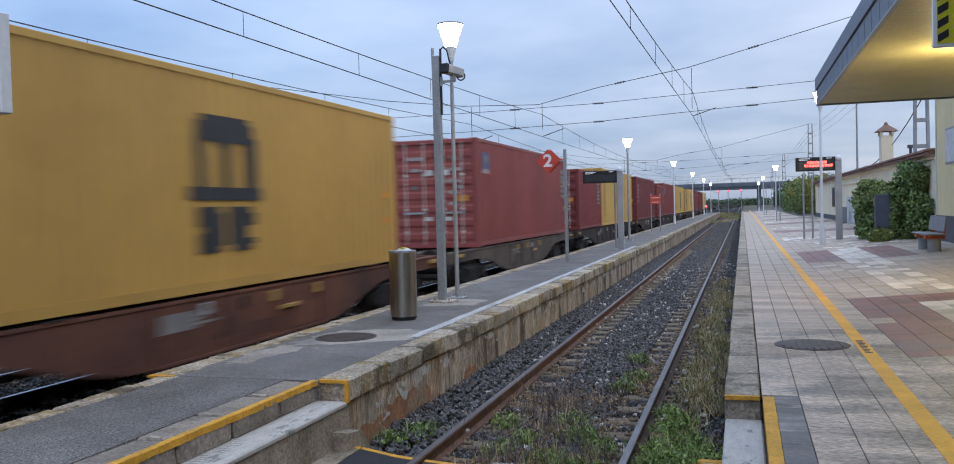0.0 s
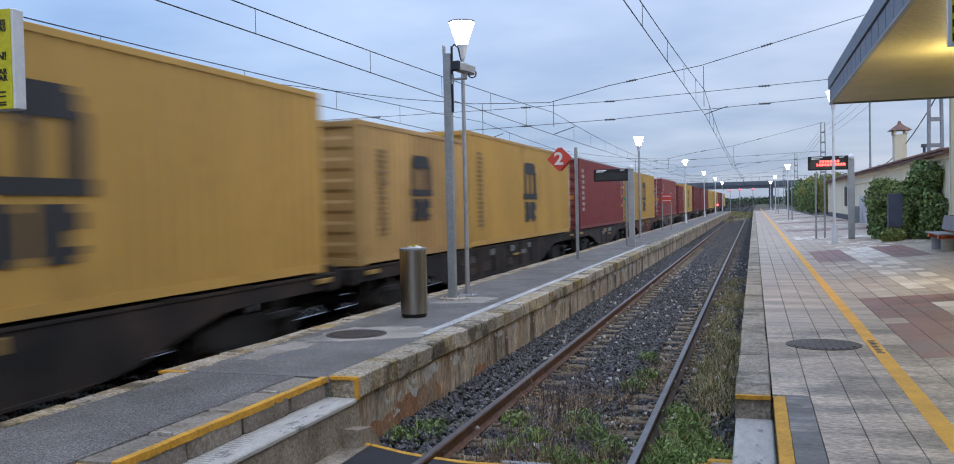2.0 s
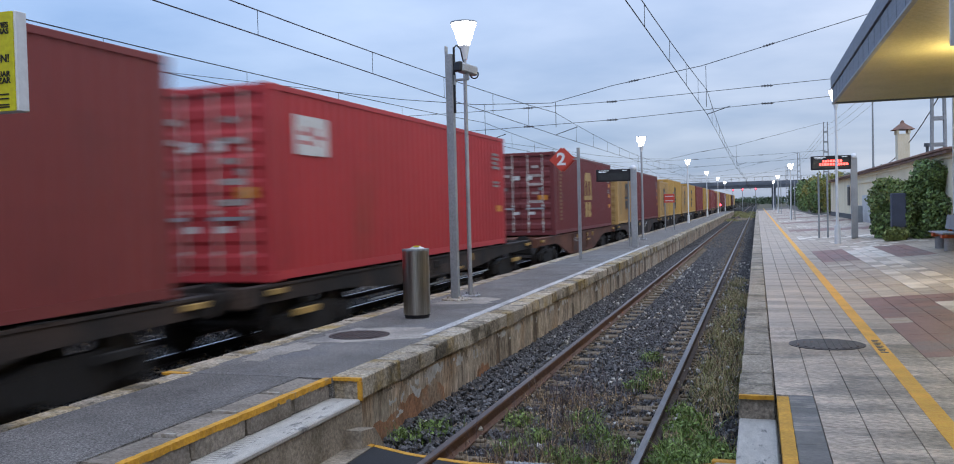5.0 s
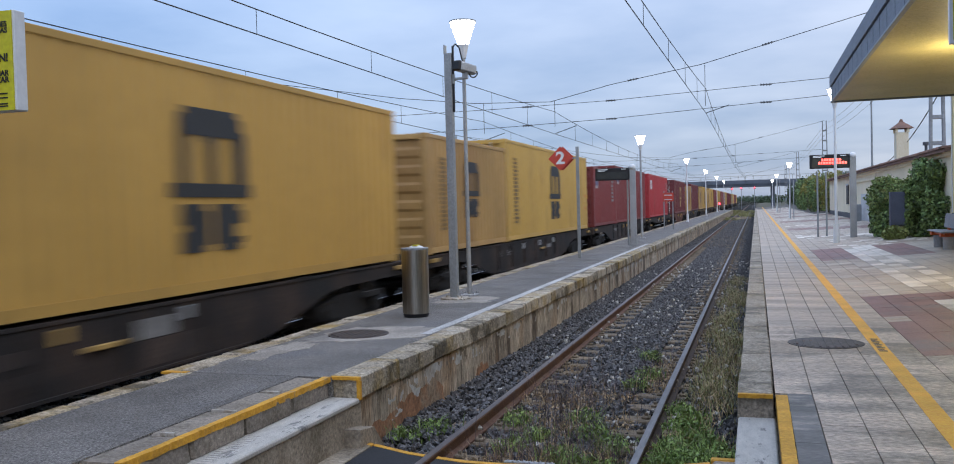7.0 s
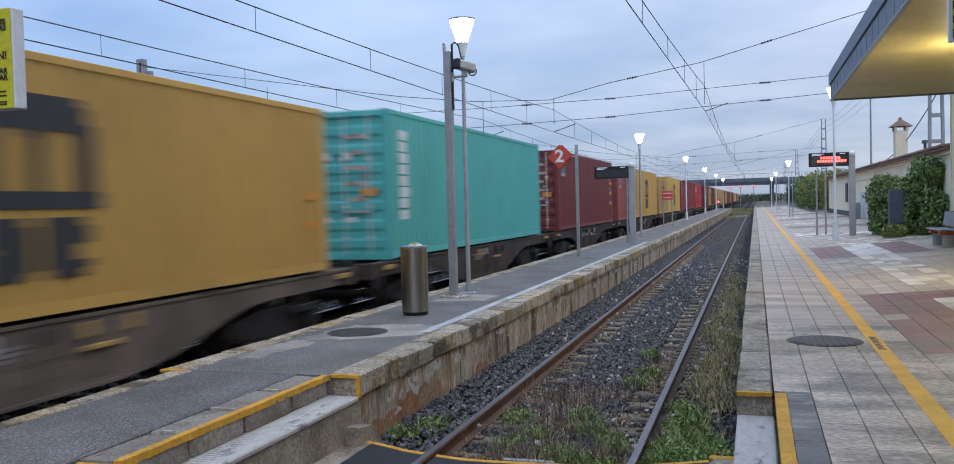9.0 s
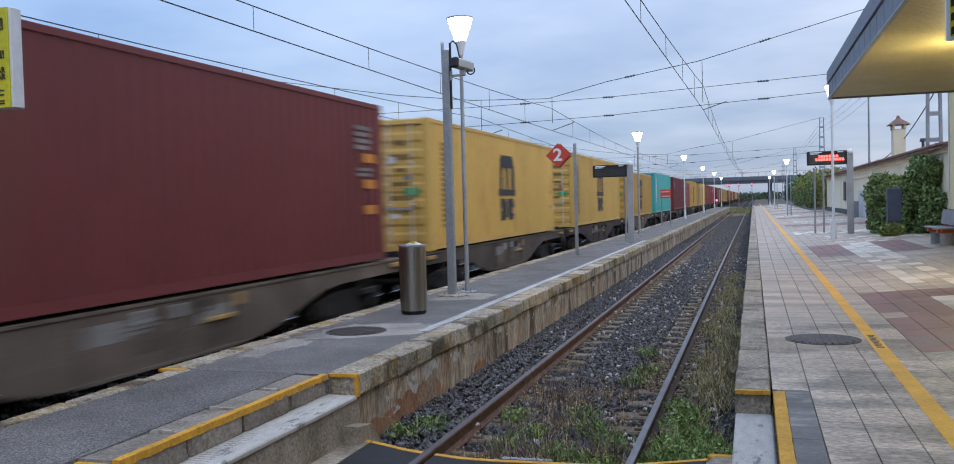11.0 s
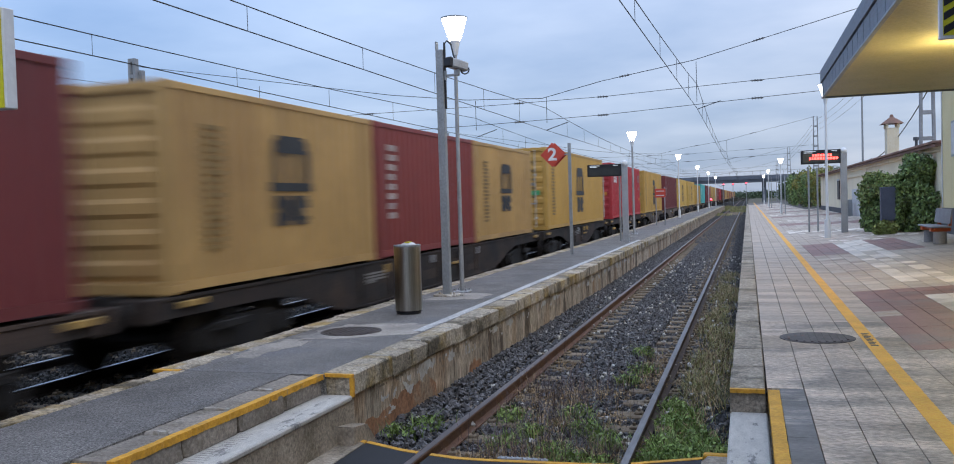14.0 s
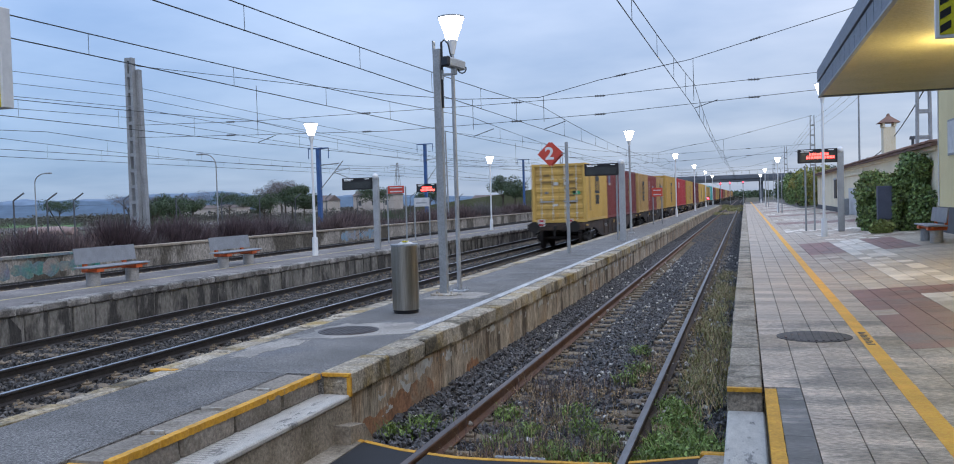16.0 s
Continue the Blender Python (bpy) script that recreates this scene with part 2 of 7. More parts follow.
RUST = (0.13, 0.055, 0.025)
M = {
    "asphalt": surface("platform_asphalt", (0.205, 0.192, 0.178), rough=0.85, scale=1.3, fine=55, bump=1.0, dist=0.015, vary=0.4, stain=(0.17, 0.165, 0.165), stain_at=0.52, grain=0.12, speck=0.38, speck_scale=110),
    "concrete": surface("weathered_concrete", (0.385, 0.320, 0.246), rough=0.9, scale=2.2, fine=35, bump=0.5, vary=0.32, stain=(0.16, 0.13, 0.09), rand=0.1, grain=0.2, stain_at=0.52, speck=0.15, speck_scale=40),
    "wall_conc": surface("stained_platform_wall", (0.52, 0.43, 0.325), rough=0.92, scale=2.4, fine=18, bump=0.7, dist=0.03, vary=0.4, stain=(0.115, 0.085, 0.06), stain_at=0.5, stain_w=0.09, stretch=(1, 1.8, 0.4), grain=0.14, tint=(0.33, 0.195, 0.10), tint_at=0.5, tint_scale=0.9, speck=0.2, speck_scale=30),
    "coping": surface("stone_coping", (0.47, 0.40, 0.305), rough=0.88, scale=3.0, fine=30, bump=0.9, dist=0.02, vary=0.34, stain=(0.115, 0.095, 0.065), stain_at=0.5, stain_w=0.09, rand=0.2, grain=0.14, tint=(0.31, 0.205, 0.05), tint_at=0.5, tint_scale=1.3, speck=0.22, speck_scale=45),
    "pale_step": surface("pale_stone_tread", (0.535, 0.500, 0.446), rough=0.7, scale=4, fine=50, vary=0.2, stain=(0.2, 0.19, 0.175), stain_at=0.58, stain_w=0.06, stretch=(5, 1.6, 1), grain=0.25),
    "yellow_paint": surface("worn_yellow_paint", (0.72, 0.36, 0.035), rough=0.7, scale=5, fine=40, vary=0.3, stain=(0.34, 0.26, 0.15), stain_at=0.61, stain_w=0.05),
    "line_yellow": surface("yellow_line_paint", (0.88, 0.43, 0.04), rough=0.6, scale=3, fine=40, vary=0.2, stain=(0.5, 0.3, 0.1), stain_at=0.64),
    "white_paint": surface("worn_white_paint", (0.62, 0.62, 0.62), rough=0.7, scale=5, fine=60, vary=0.2, stain=(0.3, 0.3, 0.3), stain_at=0.6),
    "tile_grey": surface("grey_paving", (0.57, 0.445, 0.335), rough=0.55, scale=1.5, fine=26, bump=0.2, vary=0.3, stain=(0.22, 0.18, 0.14), rand=0.13, grain=0.13, stain_at=0.48, stain_w=0.12, stretch=(0.75, 1.5, 1), speck=0.16, speck_scale=50, placed=True, tint=(0.27, 0.20, 0.13), tint_at=0.48, tint_scale=0.55),
    "tile_far": surface("grey_paving_far", (0.54, 0.43, 0.33), rough=0.55, scale=1.5, fine=26, bump=0.2, vary=0.3, stain=(0.27, 0.22, 0.175), island=0.09, grain=0.2, stain_at=0.47, stain_w=0.2, stretch=(0.5, 2.2, 1), placed=True, tint=(0.33, 0.235, 0.15), tint_at=0.55, tint_scale=0.7),
    "tile_beige": surface("beige_paving", (0.56, 0.475, 0.375), rough=0.5, scale=1.6, fine=60, bump=0.2, vary=0.26, stain=(0.40, 0.325, 0.25), island=0.10, grain=0.25, stain_at=0.46, stain_w=0.2, placed=True, stretch=(0.6, 1.8, 1), tint=(0.33, 0.26, 0.19), tint_at=0.6, tint_scale=0.5),
    "tile_red": surface("dull_red_paving", (0.27, 0.125, 0.10), rough=0.5, scale=2, fine=40, bump=0.2, vary=0.35, island=0.12, placed=True, stain=(0.20, 0.13, 0.115), stain_at=0.5),
    "tile_white": surface("pale_paving", (0.81, 0.72, 0.61), rough=0.5, scale=2, fine=40, bump=0.2, vary=0.25, island=0.10, placed=True, stain=(0.46, 0.38, 0.30), stain_at=0.52),
    "joint": surface("dark_joint_mortar", (0.15, 0.135, 0.12), rough=0.95, scale=4),
    # near-black: shade under the train and between stones put into the colour
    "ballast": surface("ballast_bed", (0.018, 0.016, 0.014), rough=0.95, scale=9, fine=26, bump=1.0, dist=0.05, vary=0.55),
    "stones": surface("ballast_stones", (0.084, 0.078, 0.078), rough=0.55, scale=8, fine=60, bump=0.3, vary=0.3, island=0.92, spec=0.6),
    "earth": surface("dry_earth", (0.115, 0.09, 0.06), (0.06, 0.065, 0.035), rough=0.95, scale=0.06, fine=6, bump=0.5, dist=0.05, vary=0.3),
    "rail_side": surface("rusty_rail", (0.17, 0.085, 0.05), rough=0.7, metal=0.2, scale=6, fine=60, vary=0.35, grain=0.2),
    "rail_dark": surface("dark_rail", (0.05, 0.042, 0.038), rough=0.6, metal=0.3, scale=6, fine=60, vary=0.35),
    "rail_top": surface("worn_rail_head", (0.50, 0.49, 0.49), rough=0.28, metal=0.9, scale=3, fine=30, vary=0.25, stretch=(1, 0.1, 1)),
    "sleeper": surface("worn_sleeper", (0.225, 0.170, 0.114), rough=0.9, scale=3, fine=30, vary=0.4, rand=0.15, grain=0.15),
    "rubber": surface("black_rubber_panel", (0.022, 0.022, 0.024), rough=0.75, scale=2, fine=80, vary=0.3),
    "iron": surface("cast_iron_cover", (0.10, 0.085, 0.08), rough=0.6, metal=0.5, scale=5, fine=30, vary=0.4, stain=RUST),
    "galv": surface("galvanised_steel", (0.42, 0.43, 0.44), rough=0.5, metal=0.5, scale=3, fine=40, bump=0.1, vary=0.2),
    "bar": surface("pale_zinc", (0.60, 0.58, 0.52), rough=0.5, metal=0.2, scale=3, fine=40, bump=0.1, vary=0.2),
    "grey_steel": surface("grey_painted_steel", (0.32, 0.335, 0.345), rough=0.5, metal=0.3, scale=3, fine=30, bump=0.1, vary=0.2),
    "white_steel": surface("white_painted_steel", (0.72, 0.73, 0.74), rough=0.45, scale=3, fine=30, bump=0.1, vary=0.1),
    "stainless": surface("brushed_stainless", (0.44, 0.41, 0.36), rough=0.32, metal=1.0, scale=2, fine=18, bump=0.06, vary=0.3, stretch=(14, 14, 0.25)),
    "black": surface("black_plastic", (0.015, 0.015, 0.018), rough=0.5, scale=4, fine=40, bump=0.1),
    "cable": surface("dark_cable", (0.025, 0.027, 0.03), rough=0.6, scale=4, fine=40, bump=0),
    "orange": surface("orange_enamel", (0.62, 0.12, 0.03), rough=0.45, scale=4, fine=40, bump=0.1, vary=0.15),
    "red_sign": surface("red_enamel_sign", (0.55, 0.07, 0.045), rough=0.4, scale=3, fine=40, bump=0.05, vary=0.12),
    "yellow_sign": surface("yellow_enamel_sign", (0.62, 0.56, 0.02), rough=0.45, scale=3, fine=40, bump=0.05, vary=0.1),
    "lamp_glow": glow("lit_lamp_glass", (1.0, 0.97, 0.92), 9.0),
    "red_glow": glow("red_led_text", (1.0, 0.06, 0.05), 7.0),
    "red_signal": glow("red_signal_lens", (1.0, 0.08, 0.12), 5.0),
    "pale_glow": glow("dim_led_text", (0.6, 0.65, 0.7), 0.5),
    "wagon": surface("grimy_wagon_steel", (0.072, 0.046, 0.034), (0.022, 0.018, 0.016), rough=0.85, scale=1.6, fine=25, vary=0.4, stain=(0.022, 0.020, 0.019), stain_at=0.47, rand=0.4, grain=0.2),
    "wagon_pale": surface("dusty_wagon_steel", (0.155, 0.12, 0.094), (0.075, 0.058, 0.046), rough=0.85, scale=0.9, fine=25, vary=0.4, stain=(0.05, 0.04, 0.035), stain_at=0.56, rand=0.2),
    "wagon_rust": surface("rusty_wagon_steel", (0.155, 0.060, 0.034), (0.075, 0.032, 0.022), rough=0.85, scale=0.9, fine=25, vary=0.4, stain=(0.035, 0.025, 0.022), stain_at=0.54, rand=0.15),
    # running gear colours darkened to hold the shade under the wagons
    "bogie": surface("shaded_bogie_steel", (0.022, 0.019, 0.017), rough=0.8, scale=3, fine=25, vary=0.4),
    "wheel": surface("shaded_wheel_steel", (0.045, 0.037, 0.033), rough=0.6, metal=0.5, scale=3, fine=25, vary=0.4),
}


def paint(name, col, wear=0.62, vary=0.16):
    return surface(name, col, rough=0.55, scale=0.55, fine=9, bump=0.05, grain=0.6, vary=vary, stain=tuple(0.55 * c + 0.45 * r for c, r in zip(col, RUST)), stain_at=wear, rand=0.10, stretch=(1, 1, 0.45), tint=tuple(0.62 * c + 0.01 for c in col), tint_at=0.57, tint_scale=0.8)


PAINT = {
    "yellow": paint("yellow_container_paint", (0.60, 0.375, 0.095)),
    # the yellow again, with dimmer light on nearer containers put into the paint
    "ochre": paint("dimmed_yellow_container_paint", (0.50, 0.295, 0.070)),
    "dirty": paint("dirty_yellow_container_paint", (0.52, 0.32, 0.115), 0.50, 0.34),
    "red": paint("brown_red_container_paint", (0.212, 0.040, 0.036)),
    "maroon": paint("maroon_container_paint", (0.158, 0.030, 0.031)),
    "bright": paint("bright_red_container_paint", (0.46, 0.040, 0.045)),
    "rose": paint("faded_red_container_paint", (0.30, 0.075, 0.065), 0.55, 0.25),
    "teal": paint("teal_container_paint", (0.085, 0.41, 0.385)),
    "black_mark": surface("dark_lettering", (0.03, 0.032, 0.035), rough=0.6, scale=3, fine=20, bump=0.05, vary=0.3),
    "faint_mark": surface("faded_lettering", (0.24, 0.15, 0.05), rough=0.6, scale=3, fine=20, bump=0.05, vary=0.3),
    "dull_mark": surface("grimy_lettering", (0.25, 0.24, 0.23), rough=0.7, scale=3, fine=20, bump=0.05, vary=0.4),
    "pale_mark": surface("worn_pale_lettering", (0.46, 0.40, 0.37), rough=0.7, scale=6, fine=20, bump=0.05, vary=0.4, stain=(0.22, 0.1, 0.09), stain_at=0.52),
    "white_mark": surface("white_lettering", (0.62, 0.62, 0.60), rough=0.6, scale=3, fine=20, bump=0.05, vary=0.2),
    "gold_mark": surface("ochre_lettering", (0.45, 0.28, 0.085), rough=0.6, scale=3, fine=20, bump=0.05, vary=0.3),
    "gold_faint": surface("faded_ochre_lettering", (0.25, 0.12, 0.05), rough=0.6, scale=3, fine=20, bump=0.05, vary=0.4),
    "orange_mark": surface("orange_panel", (0.62, 0.24, 0.03), rough=0.6, scale=3, fine=20, bump=0.05, vary=0.2),
    "green_mark": surface("green_panel", (0.06, 0.34, 0.14), rough=0.6, scale=3, fine=20, bump=0.05, vary=0.2),
    "blue_mark": surface("blue_panel", (0.10, 0.11, 0.20), rough=0.6, scale=3, fine=20, bump=0.05, vary=0.2),
}


# ---- building helpers ----
def part(name, bm, material, parent=None, label=""):
    me = bpy.data.meshes.new(name)
    bm.to_mesh(me)
    bm.free()
    me.materials.append(material)
    ob = new(name, me)
    ob.parent = parent
    return tagged(ob, label)


def thing(name, label, category, group="", kind="", at=None):
    ob = tagged(new(name), label, category, group, kind)
    if at is not None:
        ob.matrix_basis = at if isinstance(at, Matrix) else Matrix.Translation(at)
    return ob


def structure(name, bm, material, label="", category=""):
    return tagged(part(name, bm, material, None), label, category, "", "structure")


def box(bm, x0, x1, y0, y1, z0, z1, bev=0.0):
    r = bmesh.ops.create_cube(bm, size=1.0, matrix=Matrix.LocRotScale(((x0 + x1) / 2, (y0 + y1) / 2, (z0 + z1) / 2), None, (abs(x1 - x0), abs(y1 - y0), abs(z1 - z0))))
    if bev:
        es = list({e for v in r["verts"] for e in v.link_edges})
        bmesh.ops.bevel(bm, geom=es, offset=bev, segments=1, affect="EDGES", clamp_overlap=True)
    return r["verts"]


def boxed(*a, bev=0.0):
    bm = bmesh.new()
    box(bm, *a, bev=bev)
    return bm


def rod(bm, p, q, r0, r1=None, seg=10):
    p, q = Vector(p), Vector(q)
    r1 = r0 if r1 is None else r1
    d = q - p
    m = Matrix.Translation((p + q) / 2) @ d.to_track_quat("Z", "Y").to_matrix().to_4x4()
    bmesh.ops.create_cone(bm, cap_ends=True, segments=seg, radius1=r0, radius2=r1, depth=d.length, matrix=m)
    return bm


def rodded(p, q, r0, r1=None, seg=10):
    return rod(bmesh.new(), p, q, r0, r1, seg)


def tube(bm, pts, r, seg=5):
    """One unbroken round strand through the points."""
    rings = []
    for i, p in enumerate(pts):
        d = (pts[min(i + 1, len(pts) - 1)] - pts[max(i - 1, 0)]).to_track_quat("Z", "Y")
        rings.append([bm.verts.new(p + d @ Vector((r * math.cos(6.2832 * k / seg), r * math.sin(6.2832 * k / seg), 0))) for k in range(seg)])
    for a, b in zip(rings, rings[1:]):
        for k in range(seg):
            bm.faces.new((a[k], a[(k + 1) % seg], b[(k + 1) % seg], b[k]))
    bm.faces.new(rings[0][::-1])
    bm.faces.new(rings[-1])
    return bm


def lathe(p, d, profile, seg=16):
    """One closed turned body: profile of (distance along the axis, radius)."""
    bm = bmesh.new()
    p, q = Vector(p), Vector(d).to_track_quat("Z", "Y")
    rings = [[bm.verts.new(p + q @ Vector((r * math.cos(6.2832 * k / seg), r * math.sin(6.2832 * k / seg), u))) for k in range(seg)] for u, r in profile]
    for a, b in zip(rings, rings[1:]):
        for k in range(seg):
            bm.faces.new((a[k], a[(k + 1) % seg], b[(k + 1) % seg], b[k]))
    bm.faces.new(rings[0][::-1])
    bm.faces.new(rings[-1])
    bmesh.ops.recalc_face_normals(bm, faces=bm.faces[:])
    return bm


def smooth(ob, angle=40):
    for p in ob.data.polygons:
        p.use_smooth = True
    ob.data.set_sharp_from_angle(angle=radians(angle))
    return ob


def prism(bm, outline, axis, a, b):
    """Extrude an outline of (u, v) from a to b along x or y."""
    def at(u, v, w):
        return (w, u, v) if axis == "x" else (u, w, v)
    f0 = [bm.verts.new(at(u, v, a)) for u, v in outline]
    f1 = [bm.verts.new(at(u, v, b)) for u, v in outline]
    n = len(outline)
    bm.faces.new(f0)
    bm.faces.new(f1[::-1])
    for i in range(n):
        bm.faces.new((f0[i], f1[i], f1[(i + 1) % n], f0[(i + 1) % n]))
    bmesh.ops.recalc_face_normals(bm, faces=bm.faces[:])
    return bm


def mesh_part(name, verts, faces, material, parent=None, label=""):
    me = bpy.data.meshes.new(name)
    me.from_pydata(verts, [], faces)
    me.update()
    me.materials.append(material)
    ob = new(name, me)
    ob.parent = parent
    return tagged(ob, label)


P = 0.57     # platform height above the rail heads
T2, T3, T4 = -5.93, -9.0, -19.4   # track centres; the nearest track is at x = 0
FALL = 0.073   # the main platform rises from x = 3.41 towards the station building


def floor_at(x):
    return P + FALL * max(0.0, x - 3.41)


# ---- the train ----
def corrugated(length, h, x, side):
    """A wall panel folded into trapezoids along its length."""
    n = max(4, int(round((length - 0.36) / 0.278)))
    p = (length - 0.36) / n
    vs, fs = [], []
    for i in range(n):
        for f, d in ((0.0, 0.0), (0.25, 0.0), (0.5, -0.036), (0.75, -0.036)):
            vs.append((x + side * d, 0.18 + (i + f) * p))
    vs.append((x, length - 0.18))
    pts = [(a, b, z) for z in (0.15, h - 0.09) for a, b in vs]
    k = len(vs)
    for i in range(k - 1):
        q = (i, i + 1, k + i + 1, k + i)
        fs.append(q if side > 0 else q[::-1])
    return pts, fs


DEVICE = ("...############...", "..##############..", "..##############..", "..###############.", "..##...###....###.", "..##....##....###.", "..##....##....###.", "..##....##....###.",
          "..##....##....###.", "..##....##....###.", "..##....##....###.", "##################", "##################", "..................", "..#####..######...", "..######.#######..",
          "..######.#######..", "...#####.#####....", "..######.#####....", "..######.#######..", "..#####...#####...")


def emblem():
    """A plain dark device: an arch on three legs over a bar and loose blocks."""
    bm = bmesh.new()
    cw, ch, made = 0.096, 0.0855, {}
    def v(i, j):
        if (i, j) not in made:
            made[i, j] = bm.verts.new((1.2225, (i - 9) * cw + 0.12, 1.78 - j * ch))
        return made[i, j]
    for j, row in enumerate(DEVICE):
        for i, k in enumerate(row):
            if k == "#":
                bm.faces.new((v(i, j), v(i, j + 1), v(i + 1, j + 1), v(i + 1, j)))
    bmesh.ops.recalc_face_normals(bm, faces=bm.faces[:])
    r = bmesh.ops.extrude_face_region(bm, geom=bm.faces[:])
    bmesh.ops.translate(bm, verts=[e for e in r["geom"] if isinstance(e, bmesh.types.BMVert)], vec=(-0.003, 0, 0))
    bmesh.ops.recalc_face_normals(bm, faces=bm.faces[:])
    return bm


def lettering(y0, y1, z0, z1, rows, seed, x=1.219, fill=0.62):
    """Unreadable lettering as bars."""
    rnd = random.Random(seed)
    bm = bmesh.new()
    step = (z1 - z0) / rows
    for i in range(rows):
        w = (y1 - y0) * rnd.uniform(0.7, 1.0)
        box(bm, x, x + 0.004, y0, y0 + w, z0 + i * step, z0 + (i + fill) * step)
    return bm


def container(length, h, colour, marks, label, doors=True, seed=0):
    c = thing("shipping_container", label, "container")
    col = PAINT[colour]
    for side in (1, -1):
        part_verts, part_faces = corrugated(length, h, 1.215 * side, side)
        mesh_part("side_wall", part_verts, part_faces, col, c)
        part("bottom_rail", boxed(side * 1.10, side * 1.2135, 0.16, length - 0.16, 0.03, 0.152), col, c)
        part("top_rail", boxed(side * 1.13, side * 1.219, 0.16, length - 0.16, h - 0.10, h - 0.012, bev=0.008), col, c)
        for y in (0, length - 0.16):
            bm = bmesh.new()
            box(bm, side * 1.06, side * 1.217, y, y + 0.16, 0.115, h - 0.115, bev=0.012)
            for z in (0, h - 0.118):
                box(bm, side * 1.04, side * 1.2195, y - 0.003 if y == 0 else y - 0.02, y + 0.18 if y == 0 else y + 0.163, z, z + 0.118, bev=0.008)
            part("corner_post", bm, col, c)
    bm = bmesh.new()
    box(bm, -1.15, 1.15, 0.14, length - 0.14, h - 0.05, h - 0.02)
    for i in range(int(length / 0.55)):
        box(bm, -1.05, 1.05, 0.3 + i * 0.55, 0.5 + i * 0.55, h - 0.02, h - 0.005)
    part("roof", bm, col, c)
    part("floor", boxed(-1.10, 1.10, 0.16, length - 0.16, 0.06, 0.15), M["bogie"], c)
    part("door_sill", boxed(-1.05, 1.05, 0.0, 0.14, 0.0, 0.15, bev=0.01), col, c)
    part("door_header", boxed(-1.05, 1.05, 0.0, 0.14, h - 0.13, h - 0.012, bev=0.01), col, c)
    part("front_sill", boxed(-1.05, 1.05, length - 0.14, length, 0.0, 0.15, bev=0.01), col, c)
    part("front_header", boxed(-1.05, 1.05, length - 0.14, length, h - 0.13, h - 0.012, bev=0.01), col, c)
    bm = bmesh.new()
    n = 8
    for i in range(n):
        a = -1.05 + i * 2.1 / n
        box(bm, a, a + 1.05 / n, length - 0.08, length - 0.02, 0.15, h - 0.13)
    box(bm, -1.06, 1.06, length - 0.10, length - 0.08, 0.15, h - 0.13)
    part("front_wall", bm, col, c)
    for side in (1, -1):
        bm = bmesh.new()
        x0, x1 = (0.012, 1.045) if side > 0 else (-1.045, -0.012)
        k = 7 if h > 2.7 else 6
        st = (h - 0.34) / k
        line = [(0.10, 0.16), (0.055, 0.16)]
        for i in range(k):
            z = 0.18 + i * st
            line += [(0.055, z), (0.03, z + 0.06), (0.03, z + st * 0.5), (0.055, z + st * 0.5 + 0.06)]
        line += [(0.055, h - 0.14), (0.10, h - 0.14)]
        prism(bm, line, "x", x0, x1)
        d = part("door", bm, col, c)
        if doors:
            for u in (0.25, 0.75):
                x = x0 + (x1 - x0) * u
                b2 = rodded((x, 0.005, 0.10), (x, 0.005, h - 0.08), 0.017, seg=6)
                for z in (0.4, 1.0, 1.9):
                    box(b2, x - 0.05, x + 0.05, 0.0, 0.03, z, z + 0.05)
                part("locking_bar", b2, M["bar"], d, "galvanised locking bar")
            xm = (x0 + x1) / 2
            part("door_handle", boxed(xm - 0.34, xm + 0.30, -0.012, 0.012, 0.90, 0.955), M["galv"], d, "galvanised door handle")
            b3 = bmesh.new()
            rnd = random.Random(seed * 7 + side)
            for i in range(5 if side > 0 else 2):
                w = rnd.uniform(0.25, 0.6)
                box(b3, xm - w / 2, xm + w / 2, 0.024, 0.029, h - 0.55 - i * 0.3, h - 0.55 - i * 0.3 + 0.09)
            part("door_lettering", b3, PAINT["faint_mark"] if colour in ("yellow", "ochre", "dirty") else PAINT["pale_mark"], d)
            for i, (u, z, ww, hh) in enumerate(((-0.3, h - 0.95, 0.2, 0.14), (0.1, h - 1.32, 0.16, 0.10), (-0.25, 0.72, 0.22, 0.10))):
                part("door_sticker", boxed(xm + u * side, xm + u * side + ww, 0.022, 0.027, z, z + hh), PAINT["white_mark" if i != 1 else "dull_mark"], d, "pale sticker")
            if side > 0:
                part("door_plate", boxed(xm + 0.08, xm + 0.42, 0.022, 0.028, 1.22, 1.38), PAINT["green_mark"] if colour in ("yellow", "ochre", "dirty") else PAINT["orange_mark"], d, "coloured plate")
    mid = length / 2
    for mark in marks:
        if mark == "emblem" or mark == "gold_emblem":
            e = part("emblem", emblem(), PAINT["black_mark" if mark == "emblem" else "gold_mark"], c, "plain arched device in %s paint" % ("dark" if mark == "emblem" else "ochre"))
            if length < 10:
                e.scale = (1, 0.74, 0.74)
